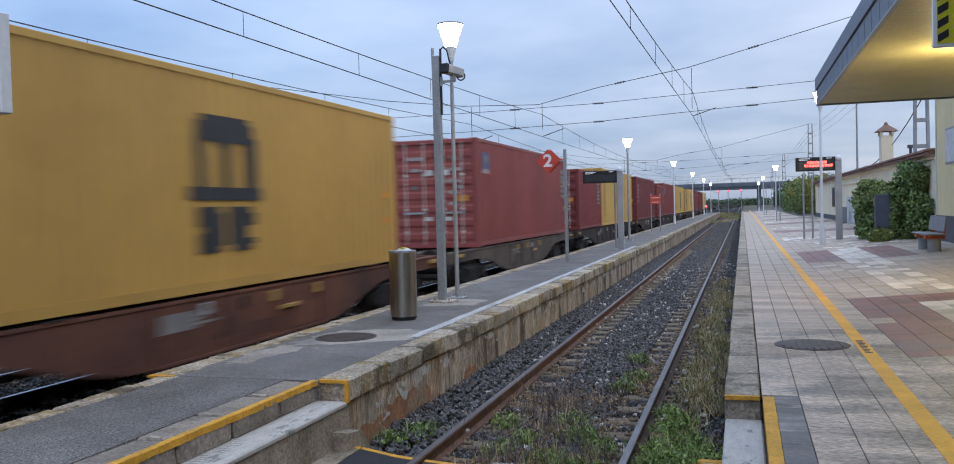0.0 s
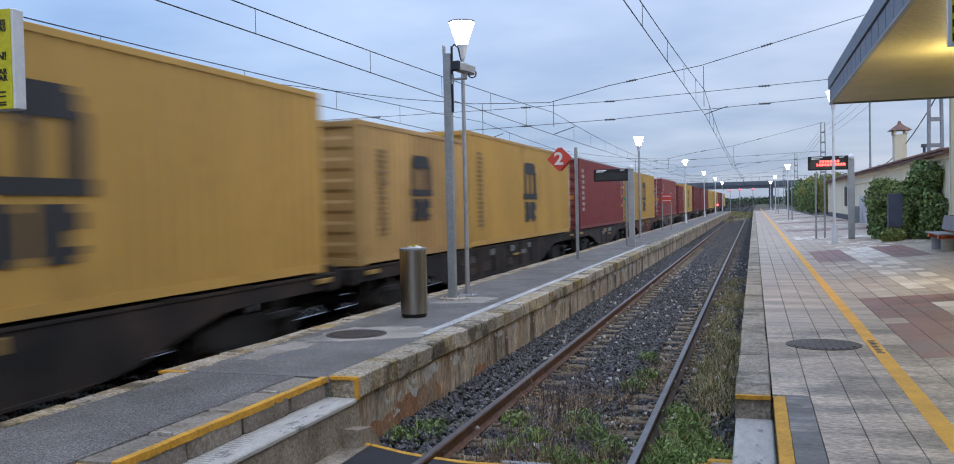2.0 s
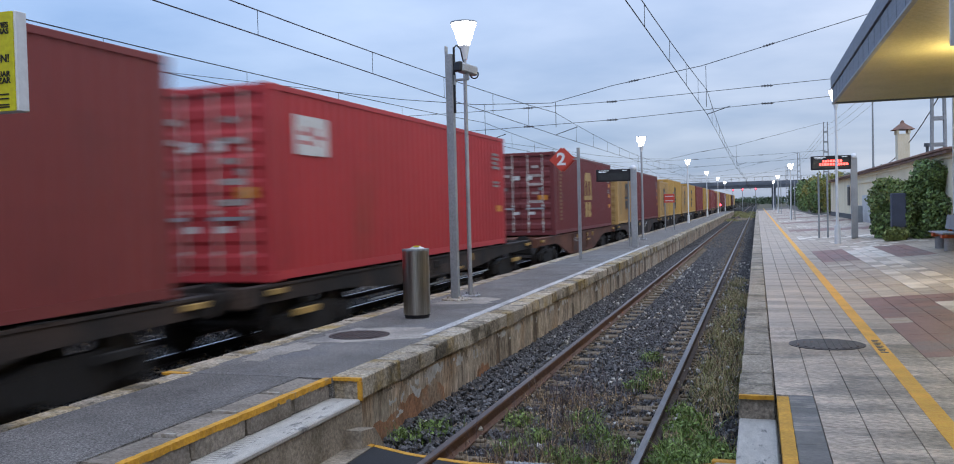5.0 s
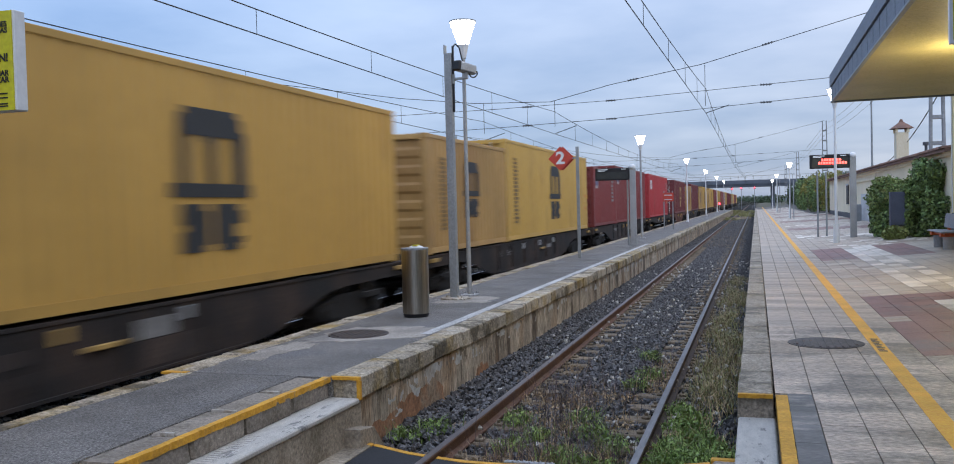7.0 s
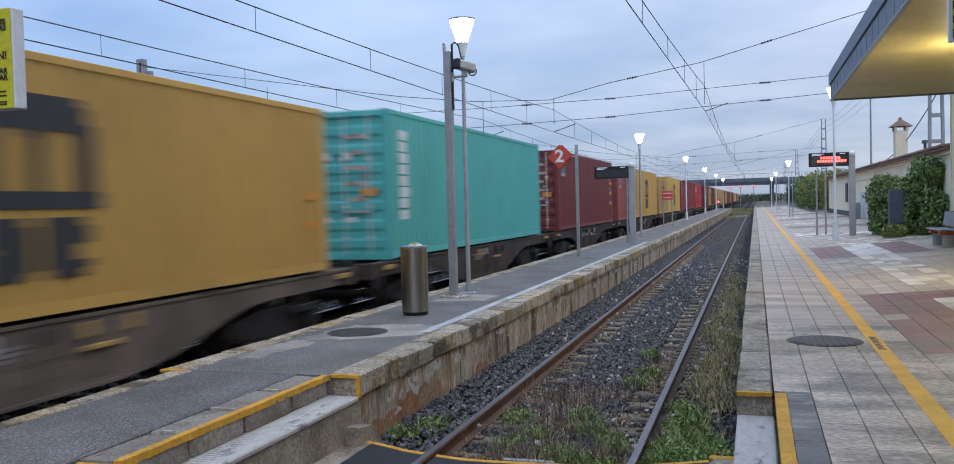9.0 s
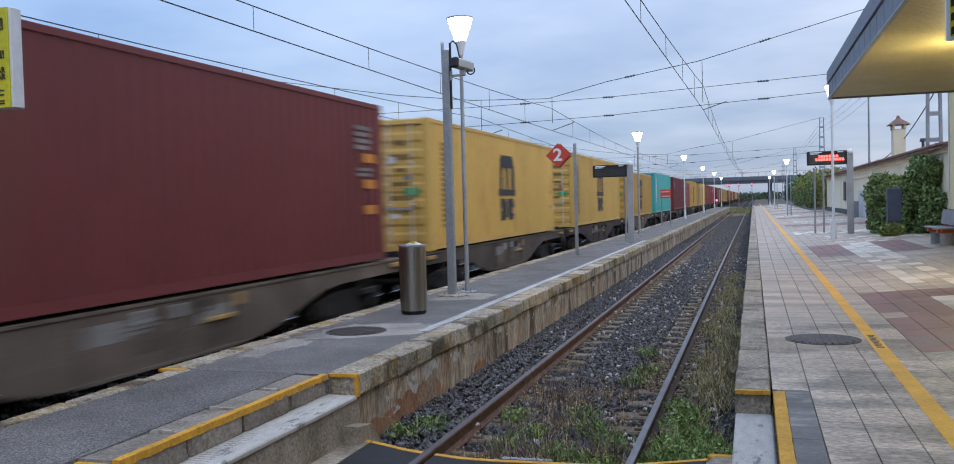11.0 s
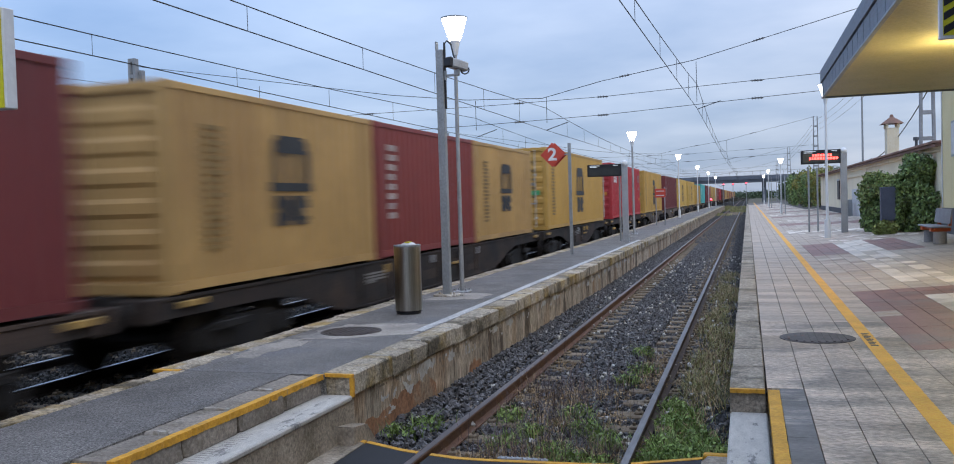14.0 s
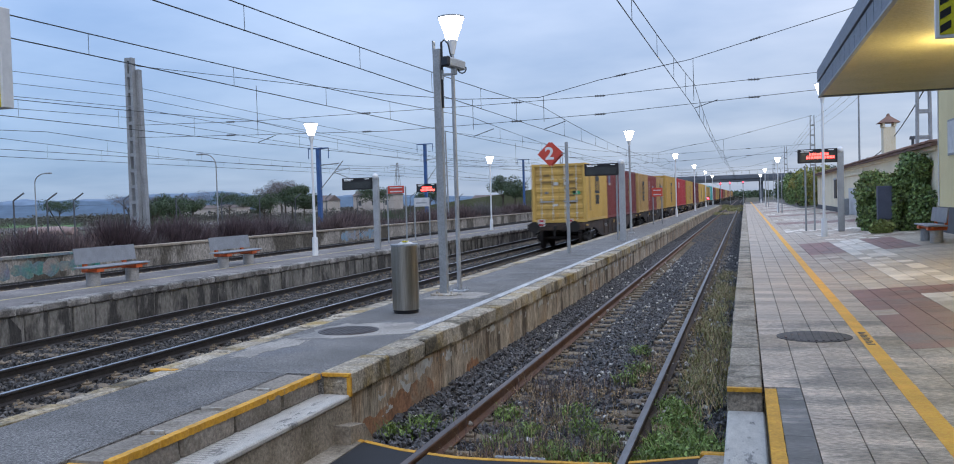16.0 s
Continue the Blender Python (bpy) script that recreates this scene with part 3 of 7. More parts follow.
            e.location = (0, mid, (h - 1.76) / 2 - 0.02) if length > 10 else (1.2225 * 0, mid - 0.1, (h - 1.76 * 0.74) / 2 + 0.12)
        elif mark == "side_text":
            part("side_lettering", lettering(0.75, 1.25, 0.5, h - 0.45, 17, seed), PAINT["faint_mark"], c)
        elif mark == "gold_text":
            part("side_lettering", lettering(0.75, 1.25, 0.5, h - 0.45, 15, seed), PAINT["gold_faint"], c)
        elif mark == "white_text":
            part("side_lettering", lettering(0.55, 0.92, h * 0.42, h - 0.45, 5, seed), PAINT["pale_mark"], c)
        elif mark == "white_bar":
            part("side_lettering", lettering(0.5, 0.98, 0.75, h - 0.35, 8, seed, fill=0.62 if colour != "teal" else 0.85), PAINT["pale_mark" if colour != "teal" else "white_mark"], c)
        elif mark == "blue_plate":
            part("side_plate", boxed(1.219, 1.222, 0.45, 1.15, h - 0.92, h - 0.36), PAINT["blue_mark"], c, "blue plate")
            part("plate_device", boxed(1.2222, 1.2245, 0.6, 1.0, h - 0.62, h - 0.46), PAINT["dull_mark"], c)
            part("plate_device", boxed(1.2222, 1.2245, 0.45, 1.15, h - 0.92, h - 0.80), PAINT["pale_mark"], c)
        elif mark == "white_plate":
            bm = bmesh.new()
            box(bm, 1.219, 1.222, 0.7, 1.75, h - 1.0, h - 0.4)
            part("side_plate", bm, PAINT["white_mark"], c, "white plate")
            b4 = bmesh.new()
            for y, z, w, t in ((0.85, 0.16, 0.3, 0.06), (0.85, 0.3, 0.3, 0.06), (1.05, 0.3, 0.1, 0.14), (1.3, 0.14, 0.08, 0.3), (1.3, 0.26, 0.3, 0.06)):
                box(b4, 1.2222, 1.2245, y, y + w, h - 1.0 + z, h - 1.0 + z + t)
            part("plate_device", b4, col, c)
        elif mark == "codes":
            part("code_lettering", lettering(length - 1.3, length - 0.55, h - 1.5, h - 0.45, 6, seed + 5), PAINT["dull_mark"] if colour not in ("yellow", "ochre", "dirty") else PAINT["faint_mark"], c)
        elif mark == "orange_tag":
            if colour in ("yellow", "ochre", "dirty"):
                for z in (0.27, 0.44):
                    part("side_plate", boxed(1.219, 1.2225, length - 0.66, length - 0.34, h * z, h * z + 0.12), PAINT["orange_mark"], c, "orange plate")
            else:
                for z in (0.31,) if colour == "bright" else (0.30, 0.46, 0.62):
                    part("side_plate", boxed(1.219, 1.2225, length - 0.85, length - 0.36, h * z, h * z + 0.16), PAINT["orange_mark"], c, "orange plate")
                part("code_lettering", lettering(length - 1.15, length - 0.45, h * 0.70, h * 0.86, 4, seed + 9), PAINT["dull_mark"], c)
                part("code_lettering", lettering(length - 1.1, length - 0.45, h * 0.535, h * 0.60, 2, seed + 10), PAINT["dull_mark"], c)
    return c


# what stands on the train, from its tail: start, length in feet, colour, marks
LOAD = [
    [(0.0, 20, "yellow", "emblem side_text"), (6.15, 20, "red", "blue_plate codes"), (12.25, 20, "maroon", "gold_emblem gold_text")],
    [(19.8, 20, "dirty", "emblem side_text"), (26.05, 20, "red", "white_bar"), (32.25, 20, "dirty", "emblem side_text")],
    [(40.7, 40, "ochre", "emblem side_text orange_tag")],
    [(55.9, 40, "bright", "white_plate orange_tag")],
    [(70.8, 40, "ochre", "emblem side_text orange_tag")],
    [(86.6, 40, "maroon", "white_text orange_tag")],
    [(101.3, 40, "yellow", "emblem side_text orange_tag")],
    [(117.1, 40, "yellow", "emblem side_text")],
    [(132.1, 40, "ochre", "emblem side_text orange_tag low")],
    [(146.9, 40, "teal", "white_bar")],
    [(162.0, 40, "maroon", "blue_plate orange_tag")],
    [(176.1, 20, "rose", "blue_plate"), (182.35, 40, "ochre", "emblem side_text")],
    [(196.3, 20, "dirty", "emblem side_text"), (202.5, 40, "yellow", "emblem side_text orange_tag")],
    [(216.3, 20, "red", "blue_plate codes"), (222.45, 40, "red", "blue_plate")],
    [(236.9, 40, "bright", "white_plate orange_tag")],
    [(255.4, 40, "maroon", "gold_emblem gold_text orange_tag")],
    [(269.8, 20, "dirty", "emblem side_text"), (276.0, 40, "maroon", "blue_plate orange_tag")],
    [(289.7, 20, "dirty", "emblem side_text"), (295.8, 40, "ochre", "emblem side_text")],
    [(309.4, 20, "dirty", "emblem side_text"), (315.55, 40, "ochre", "emblem side_text orange_tag")],
    [(329.9, 40, "red", "white_bar orange_tag")],
    [(345.1, 40, "ochre", "emblem side_text orange_tag")],
    [(363.0, 40, "rose", "blue_plate codes orange_tag")],
    [(377.9, 20, "red", "codes"), (384.15, 40, "yellow", "emblem side_text")],
    [(399.2, 40, "maroon", "white_text")],
    [(413.8, 20, "red", "codes"), (420.0, 40, "red", "blue_plate")],
    [(435.0, 40, "yellow", "emblem side_text")],
    [(449.8, 20, "dirty", "emblem"), (456.0, 40, "yellow", "emblem side_text")],
    [(471.0, 40, "red", "codes")],
    [(486.0, 40, "maroon", "white_text")],
    [(501.0, 40, "yellow", "emblem")],
]
DECK = 1.145
WORDS = {"ochre": "ochre-yellow corrugated steel %s-foot container with dark markings", "yellow": "yellow corrugated steel %s-foot container with dark markings", "dirty": "dirty rust-stained yellow %s-foot corrugated container", "red": "brown-red corrugated steel %s-foot container",
         "maroon": "dark maroon corrugated steel %s-foot container", "bright": "bright red corrugated steel %s-foot container", "rose": "faded red corrugated steel %s-foot container", "teal": "teal corrugated steel %s-foot container with white lettering"}


def wagon(length, pale=False, shallow=False):
    w = thing("container_wagon", ("rusty brown" if pale == 2 else "dusty pale brown" if pale else "grimy dark brown") + " flat container wagon on two bogies", "wagon", "wagons of the freight train")
    steel = M["wagon_rust"] if pale == 2 else M["wagon_pale"] if pale else M["wagon"]
    b0, b1 = 2.2, length - 2.2
    for side in (1, -1):
        bm = bmesh.new()
        low = 0.70 if shallow else 0.36
        curve = [(2.6, 0.86)] + [(2.6 + 3.0 * k / 8, low + (0.86 - low) * (0.5 + 0.5 * math.cos(math.pi * k / 8))) for k in range(1, 9)]
        out = [(0.0, 1.12), (0.0, 0.87)] + curve + [(length - a, b) for a, b in curve[::-1]] + [(length, 0.87), (length, 1.12)]
        prism(bm, out, "x", side * 1.14, side * 1.18)
        box(bm, side * 1.02, side * 1.20, 0.0, length, 1.08, 1.125, bev=0.006)
        for i in range(max(1, int((length - 11.4) / 1.4) + 1)):
            y = 5.7 + i * 1.4
            box(bm, side * 1.18, side * 1.215, y, y + 0.035, low + 0.09, 1.08)
        # a rolled flange along the foot of the sill
        box(bm, side * 1.10, side * 1.215, 5.65, length - 5.65, low - 0.012, low + 0.025)
        part("side_sill", bm, steel, w)
        if length > 10:
            part("side_lettering", lettering(6.0, 7.0, 0.78, 0.95, 3, int(length), x=1.181 * side - (0.004 if side < 0 else 0)), PAINT["dull_mark"], w)
            rw = random.Random(int(length * 10) + side)
            # data plates, lashing gear and pipes on the sill
            for k in range(4):
                y = 5.4 + (length - 11.4) * (k + rw.random() * 0.6) / 4
                if k != 1:
                    part("data_plate", boxed(side * 1.181, side * 1.187, y, y + rw.uniform(0.25, 0.7), 0.74, rw.uniform(0.82, 0.98)), rw.choice([PAINT["dull_mark"], steel, steel]), w)
                part("rust_patch", boxed(side * 1.181, side * 1.184, y + 0.1, y + rw.uniform(0.5, 1.3), low + rw.uniform(0.05, 0.2), low + rw.uniform(0.26, 0.42)), M["wagon_rust"] if pale == 2 else steel, w, "blotch of rust")
                part("lashing_ring", boxed(side * 1.181, side * 1.235, y + 0.8, y + 0.92, 0.88, 1.04, bev=0.01), rw.choice([PAINT["gold_mark"], M["bogie"], M["galv"]]), w)
            part("brake_pipe", rodded((side * 1.10, 4.2, 0.53), (side * 1.10, length - 4.2, 0.53), 0.022, seg=6), M["galv"], w, "grey brake pipe")
            part("brake_lever", boxed(side * 1.19, side * 1.24, length * 0.55, length * 0.55 + 0.5, 0.74, 0.80, bev=0.01), PAINT["gold_mark"], w, "yellow lever")
            part("brake_cylinder", rodded((side * 0.75, length * 0.42, 0.55), (side * 0.75, length * 0.42 + 0.8, 0.55), 0.15, seg=12), M["bogie"], w)
        for y in (1.25, length - 1.95):
            part("step_board", boxed(side * 1.16, side * 1.235, y, y + 0.7, 0.60, 0.70, bev=0.01), PAINT["gold_mark"] if shallow else M["bogie"], w, "yellow step board" if shallow else "dark step board")
            part("step_hanger", boxed(side * 1.165, side * 1.185, y + 0.3, y + 0.36, 0.69, 0.88), M["bogie"], w)
        for y in (2.6, 4.0, length - 4.3, length - 2.9):
            part("corner_pedestal", boxed(side * 1.0, side * 1.225, y, y + 0.3, 1.126, 1.143, bev=0.004), M["bogie"], w)
        for y in (0.5, length - 0.56):
            part("lashing_bracket", boxed(side * 1.2, side * 1.26, y, y + 0.42, 0.98, 1.06, bev=0.01), PAINT["gold_mark"], w, "yellow bracket")
    part("centre_sill", boxed(-0.18, 0.18, 0.1, length - 0.1, 0.75, 1.10), steel, w)
    for i in range(int(length / 2.4) + 1):
        y = 0.25 + i * (length - 0.7) / int(length / 2.4)
        part("cross_member", boxed(-1.14, 1.14, y, y + 0.2, 0.92, 1.09), steel, w)
    for y, d in ((0.0, -1), (length, 1)):
        part("end_beam", boxed(-1.25, 1.25, y - 0.06, y + 0.06, 0.84, 1.13, bev=0.01), steel, w)
        for x in (-0.875, 0.875):
            bm = rodded((x, y, 1.0), (x, y + d * 0.36, 1.0), 0.09, seg=10)
            rod(bm, (x, y + d * 0.36, 1.0), (x, y + d * 0.41, 1.0), 0.235, seg=16)
            part("buffer", bm, M["bogie"], w, "dark round buffer")
        bm = boxed(-0.05, 0.05, y, y + d * 0.42, 0.93, 1.03)
        box(bm, -0.03, 0.03, y + d * 0.30, y + d * 0.36, 0.55, 0.95)
        part("coupler", bm, M["bogie"], w)
    for y in (b0, b1):
        bg = part("bogie", boxed(-0.9, 0.9, y - 0.22, y + 0.22, 0.55, 0.80, bev=0.02), M["bogie"], w)
        for side in (1, -1):
            bm = bmesh.new()
            x = side * 1.0
            prism(bm, [(y - 1.25, 0.42), (y - 0.6, 0.36), (y - 0.35, 0.26), (y + 0.35, 0.26), (y + 0.6, 0.36), (y + 1.25, 0.42), (y + 1.25, 0.58), (y + 0.5, 0.72), (y - 0.5, 0.72), (y - 1.25, 0.58)], "x", x - 0.06, x + 0.06)
            for k in (-0.9, 0.9):
                rod(bm, (x - 0.1, y + k, 0.46), (x + 0.13, y + k, 0.46), 0.15, seg=10)
                for s in (-0.24, 0.24):
                    rod(bm, (x + 0.02, y + k + s, 0.36), (x + 0.02, y + k + s, 0.62), 0.075, seg=8)
            part("side_frame", bm, M["bogie"], bg)
        for k in (-0.9, 0.9):
            for side in (1, -1):
                part("wheel", lathe((side * 0.79, y + k, 0.46), (side, 0, 0), [(0, 0.2), (0.0, 0.485), (0.03, 0.485), (0.035, 0.46), (0.145, 0.455), (0.145, 0.40), (0.09, 0.36), (0.09, 0.16), (0.155, 0.12)], 24), M["wheel"], bg)
            part("axle", rodded((-0.78, y + k, 0.46), (0.78, y + k, 0.46), 0.08, seg=8), M["wheel"], bg)
    return w


MOVERS = []   # thing and its distance from the train's tail


def build_train():
    made, wagons = {}, {}
    for n, group in enumerate(LOAD):
        last = group[-1]
        s0, s1 = group[0][0] - 0.75, last[0] + (12.19 if last[1] == 40 else 6.06) + 0.55
        if n:
            before = LOAD[n - 1][-1]
            s0 = (before[0] + (12.19 if before[1] == 40 else 6.06) + group[0][0]) / 2 + 0.44
        if n + 1 < len(LOAD):
            s1 = (last[0] + (12.19 if last[1] == 40 else 6.06) + LOAD[n + 1][0][0]) / 2 - 0.44
        length = round(s1 - s0, 1)
        pale = 2 if n in (15, 20) else n in (4, 5, 6, 8, 21)
        kind = (length, pale, last[2] == "bright")
        if kind in wagons and n:
            w = copy_thing(wagons[kind], Matrix())
        else:
            w = wagon(*kind)
            if n:
                wagons[kind] = w
        MOVERS.append((w, s0, 0.0))
        if n == 0:
            for x in (-0.62, 0.62):
                bm = boxed(x - 0.15, x + 0.15, -0.075, -0.06, 1.02, 1.32)
                plate = part("tail_plate", bm, PAINT["white_mark"], w, "white tail plate with red wedges")
                b2 = bmesh.new()
                for dz in (0.02, 0.18):
                    box(b2, x - 0.1, x + 0.1, -0.079, -0.0755, 1.02 + dz, 1.02 + dz + 0.09)
                part("red_wedge", b2, PAINT["bright"], plate, "red wedge")
        for s, feet, colour, marks in group:
            key = (feet, colour, marks)
            if key in made:
                c = copy_thing(made[key], Matrix())
            else:
                length = 12.19 if feet == 40 else 6.06
                c = made[key] = container(length, 2.87 if feet == 40 and "low" not in marks else 2.591, colour, marks.split(), WORDS[colour] % ("forty" if feet == 40 else "twenty"), doors=(feet == 40 or colour not in ("dirty", "rose")), seed=len(made))
                tagged(c, group="containers on the train")
            MOVERS.append((c, s, DECK))


build_train()


def tail(t):
    """Where the train's tail is: it gathers speed slowly, from 22.7 to 24.7 m/s."""
    return 38.25 - (22.74 * (16 - t) + 0.06 * (256 - t * t))


def motions():
    for ob, s, z in MOVERS:
        walk(ob, [(t * 0.5, pose(T2, s + tail(t * 0.5), z)) for t in range(33)])


# ---- the ground and tracks ----
ground = bmesh.new()
bmesh.ops.create_grid(ground, x_segments=2, y_segments=2, size=2500)
g = structure("ground", ground, M["earth"], "dry brown and green earth reaching the horizon", "ground")
g.location.z = -0.32

structure("ballast_bed", boxed(-22.9, 1.95, -8, 640, -0.315, -0.185), M["ballast"], "ballast bed between the platforms, painted near-black for shade", "ballast")


def rails(track, name, material, other=None):
    for x in (-0.87, 0.87):
        prof = [(x - 0.07, -0.15), (x + 0.07, -0.15), (x + 0.07, -0.135), (x + 0.012, -0.115), (x + 0.012, -0.045), (x + 0.036, -0.03), (x + 0.036, -0.008), (x + 0.026, -0.002),
                (x - 0.026, -0.002), (x - 0.036, -0.008), (x - 0.036, -0.03), (x - 0.012, -0.045), (x - 0.012, -0.115), (x - 0.07, -0.135)]
        r = structure(name, prism(bmesh.new(), [(u + track, v) for u, v in prof], "y", -8, 640), other if other and x > 0 else material, "rusty steel rail on sleepers", "rail")
        part("running_surface", boxed(track + x - 0.03, track + x + 0.03, -8, 640, -0.0018, 0.0015), M["rail_top"] if track in (T2, T3) else M["rail_mid"] if x > 0 else M["rail_dull"], r, "worn steel running surface")


# right rail: the shadow on its left face is put into a darker brown
M["rail_shaded"] = surface("shaded_brown_rail", (0.075, 0.05, 0.04), rough=0.7, metal=0.2, scale=6, fine=60, vary=0.35, grain=0.2)
M["rail_mid"] = surface("grey_rail_head", (0.21, 0.20, 0.20), rough=0.5, metal=0.7, scale=3, fine=30, vary=0.35, stretch=(1, 0.15, 1), stain=(0.14, 0.10, 0.08))
M["rail_dull"] = surface("dull_rail_head", (0.16, 0.13, 0.12), rough=0.45, metal=0.6, scale=3, fine=30, vary=0.35, stretch=(1, 0.15, 1), stain=(0.12, 0.07, 0.05))
rails(0, "rail", M["rail_side"], M["rail_shaded"])
rails(T2, "rail", M["rail_dark"])
rails(T3, "rail", M["rail_dark"])
rails(T4, "rail", M["rail_dark"])


def sleepers(track, y0, n, step, top, seed):
    bed = thing("sleeper_row", "worn sleepers half sunk in dark ballast", "sleepers", kind="structure")
    rnd = random.Random(seed)
    bm = bmesh.new()
    box(bm, -1.25, 1.25, -0.11, 0.11, -0.10, 0, bev=0.015)
    for x in (-0.87, 0.87):
        for s in (-0.13, 0.13):
            box(bm, x + s - 0.045, x + s + 0.045, -0.05, 0.05, 0.0, 0.03, bev=0.008)
            rod(bm, (x + s, 0, 0.02), (x + s, 0, 0.06), 0.018, seg=6)
    first = part("sleeper", bm, M["sleeper"], bed)
    for i in range(n):
        ob = first if i == 0 else new("sleeper", first.data)
        ob.parent = bed
        ob.location = (track + rnd.uniform(-0.02, 0.02), y0 + i * step, top + rnd.uniform(-0.012, 0.0))
        ob.rotation_euler.z = rnd.uniform(-0.015, 0.015)


sleepers(0, 7.6, 200, 0.6, -0.146, 1)
sleepers(T2, 2.0, 180, 0.6, -0.146, 2)
sleepers(T3, 4.0, 160, 0.6, -0.146, 3)
sleepers(T4, 14.0, 60, 0.6, -0.146, 4)


def stones(name, areas, size, seed, label, material=None):
    """Broken stones as squashed, turned six-cornered lumps in one mesh."""
    rng = np.random.default_rng(seed)
    base = np.array([(1, 0, 0), (-1, 0, 0), (0, 1, 0), (0, -1, 0), (0, 0, 1), (0, 0, -1)], float)
    tri = np.array([(0, 2, 4), (2, 1, 4), (1, 3, 4), (3, 0, 4), (2, 0, 5), (1, 2, 5), (3, 1, 5), (0, 3, 5)])
    cs = []
    for x0, x1, y0, y1, z, per in areas:
        n = int((x1 - x0) * (y1 - y0) * per * (1.35 if size < 0.05 else 1.0))
        c = np.column_stack([rng.uniform(x0, x1, n), rng.uniform(y0, y1, n), np.full(n, z) + rng.uniform(-0.015, 0.02, n)])
        cs.append(c)
    c = np.concatenate(cs)
    n = len(c)
    r = rng.uniform(0.6, 1.3, (n, 1, 1)) * size * rng.uniform(0.65, 1.2, (n, 6, 1))
    q = rng.normal(size=(n, 4))
    q /= np.linalg.norm(q, axis=1)[:, None]
    w, x, y, z = q.T
    R = np.stack([np.stack([1 - 2 * (y * y + z * z), 2 * (x * y - z * w), 2 * (x * z + y * w)], 1), np.stack([2 * (x * y + z * w), 1 - 2 * (x * x + z * z), 2 * (y * z - x * w)], 1), np.stack([2 * (x * z - y * w), 2 * (y * z + x * w), 1 - 2 * (x * x + y * y)], 1)], 1)
    v = np.einsum("nij,nkj->nki", R, base[None] * r) + c[:, None]
    f = tri[None] + 6 * np.arange(n)[:, None, None]
    return tagged(mesh_part(name, v.reshape(-1, 3).tolist(), f.reshape(-1, 3).tolist(), material or M["stones"]), label, "ballast", "", "stuff")


# slightly darker stones for the main tracks
M["stones_dark"] = surface("darker_ballast_stones", (0.08, 0.073, 0.068), rough=0.75, scale=8, fine=60, bump=0.3, vary=0.3, island=0.8)
stones("ballast_stones", [(-1.70, -1.22, 7.4, 20, -0.12, 440), (-1.22, -0.93, 7.4, 20, -0.155, 400), (-0.82, -0.45, 7.3, 20, -0.185, 230), (-0.45, 0.45, 7.3, 20, -0.145, 380), (0.45, 0.82, 7.3, 20, -0.185, 230), (0.95, 1.66, 7.6, 20, -0.17, 170),
                          (-1.70, -0.95, 20, 45, -0.13, 260), (-0.45, 0.45, 20, 45, -0.15, 260), (0.45, 1.66, 20, 45, -0.17, 120), (-1.7, 1.66, 45, 110, -0.15, 60)], 0.032, 5, "dark grey broken ballast stones between the rails")
stones("ballast_stones", [(-10.45, -3.95, 5.5, 24, -0.165, 190), (-8.0, -6.85, 5.5, 24, -0.14, 120), (-10.45, -4.0, 24, 45, -0.16, 90), (-10.45, -4.0, 45, 90, -0.16, 25)], 0.032, 6, "dark grey broken ballast stones under the main tracks", M["stones_dark"])
stones("pale_pebbles", [(-1.6, 1.6, 7.6, 34, -0.12, 4.0)], 0.034, 7, "pale stones scattered on the dark ballast", M["pale_step"])


# ---- platforms ----
def stone_row(owner, name, x0, x1, y0, y1, z0, z1, step, material, seed, gap=0.02, bev=0.022, uneven=1.0):
    rnd = random.Random(seed)
    n = int(round((y1 - y0) / step))
    data = []
    for k in range(3):
        bm = bmesh.new()
        box(bm, x0, x1, gap / 2, step - gap / 2, z0, z1, bev=bev)
        for v in bm.verts:
            v.co += Vector((rnd.uniform(-1, 1), rnd.uniform(-1, 1), rnd.uniform(-1, 1))) * 0.01 * uneven
        me = bpy.data.meshes.new(name)
        bm.to_mesh(me)
        bm.free()
        me.materials.append(material)
        data.append(me)
    for i in range(n):
        ob = new(name, data[rnd.randrange(3)])
        ob.parent = owner
        ob.location = (rnd.uniform(-0.008, 0.008) * uneven, y0 + i * step, rnd.uniform(-0.004, 0.004) * uneven)


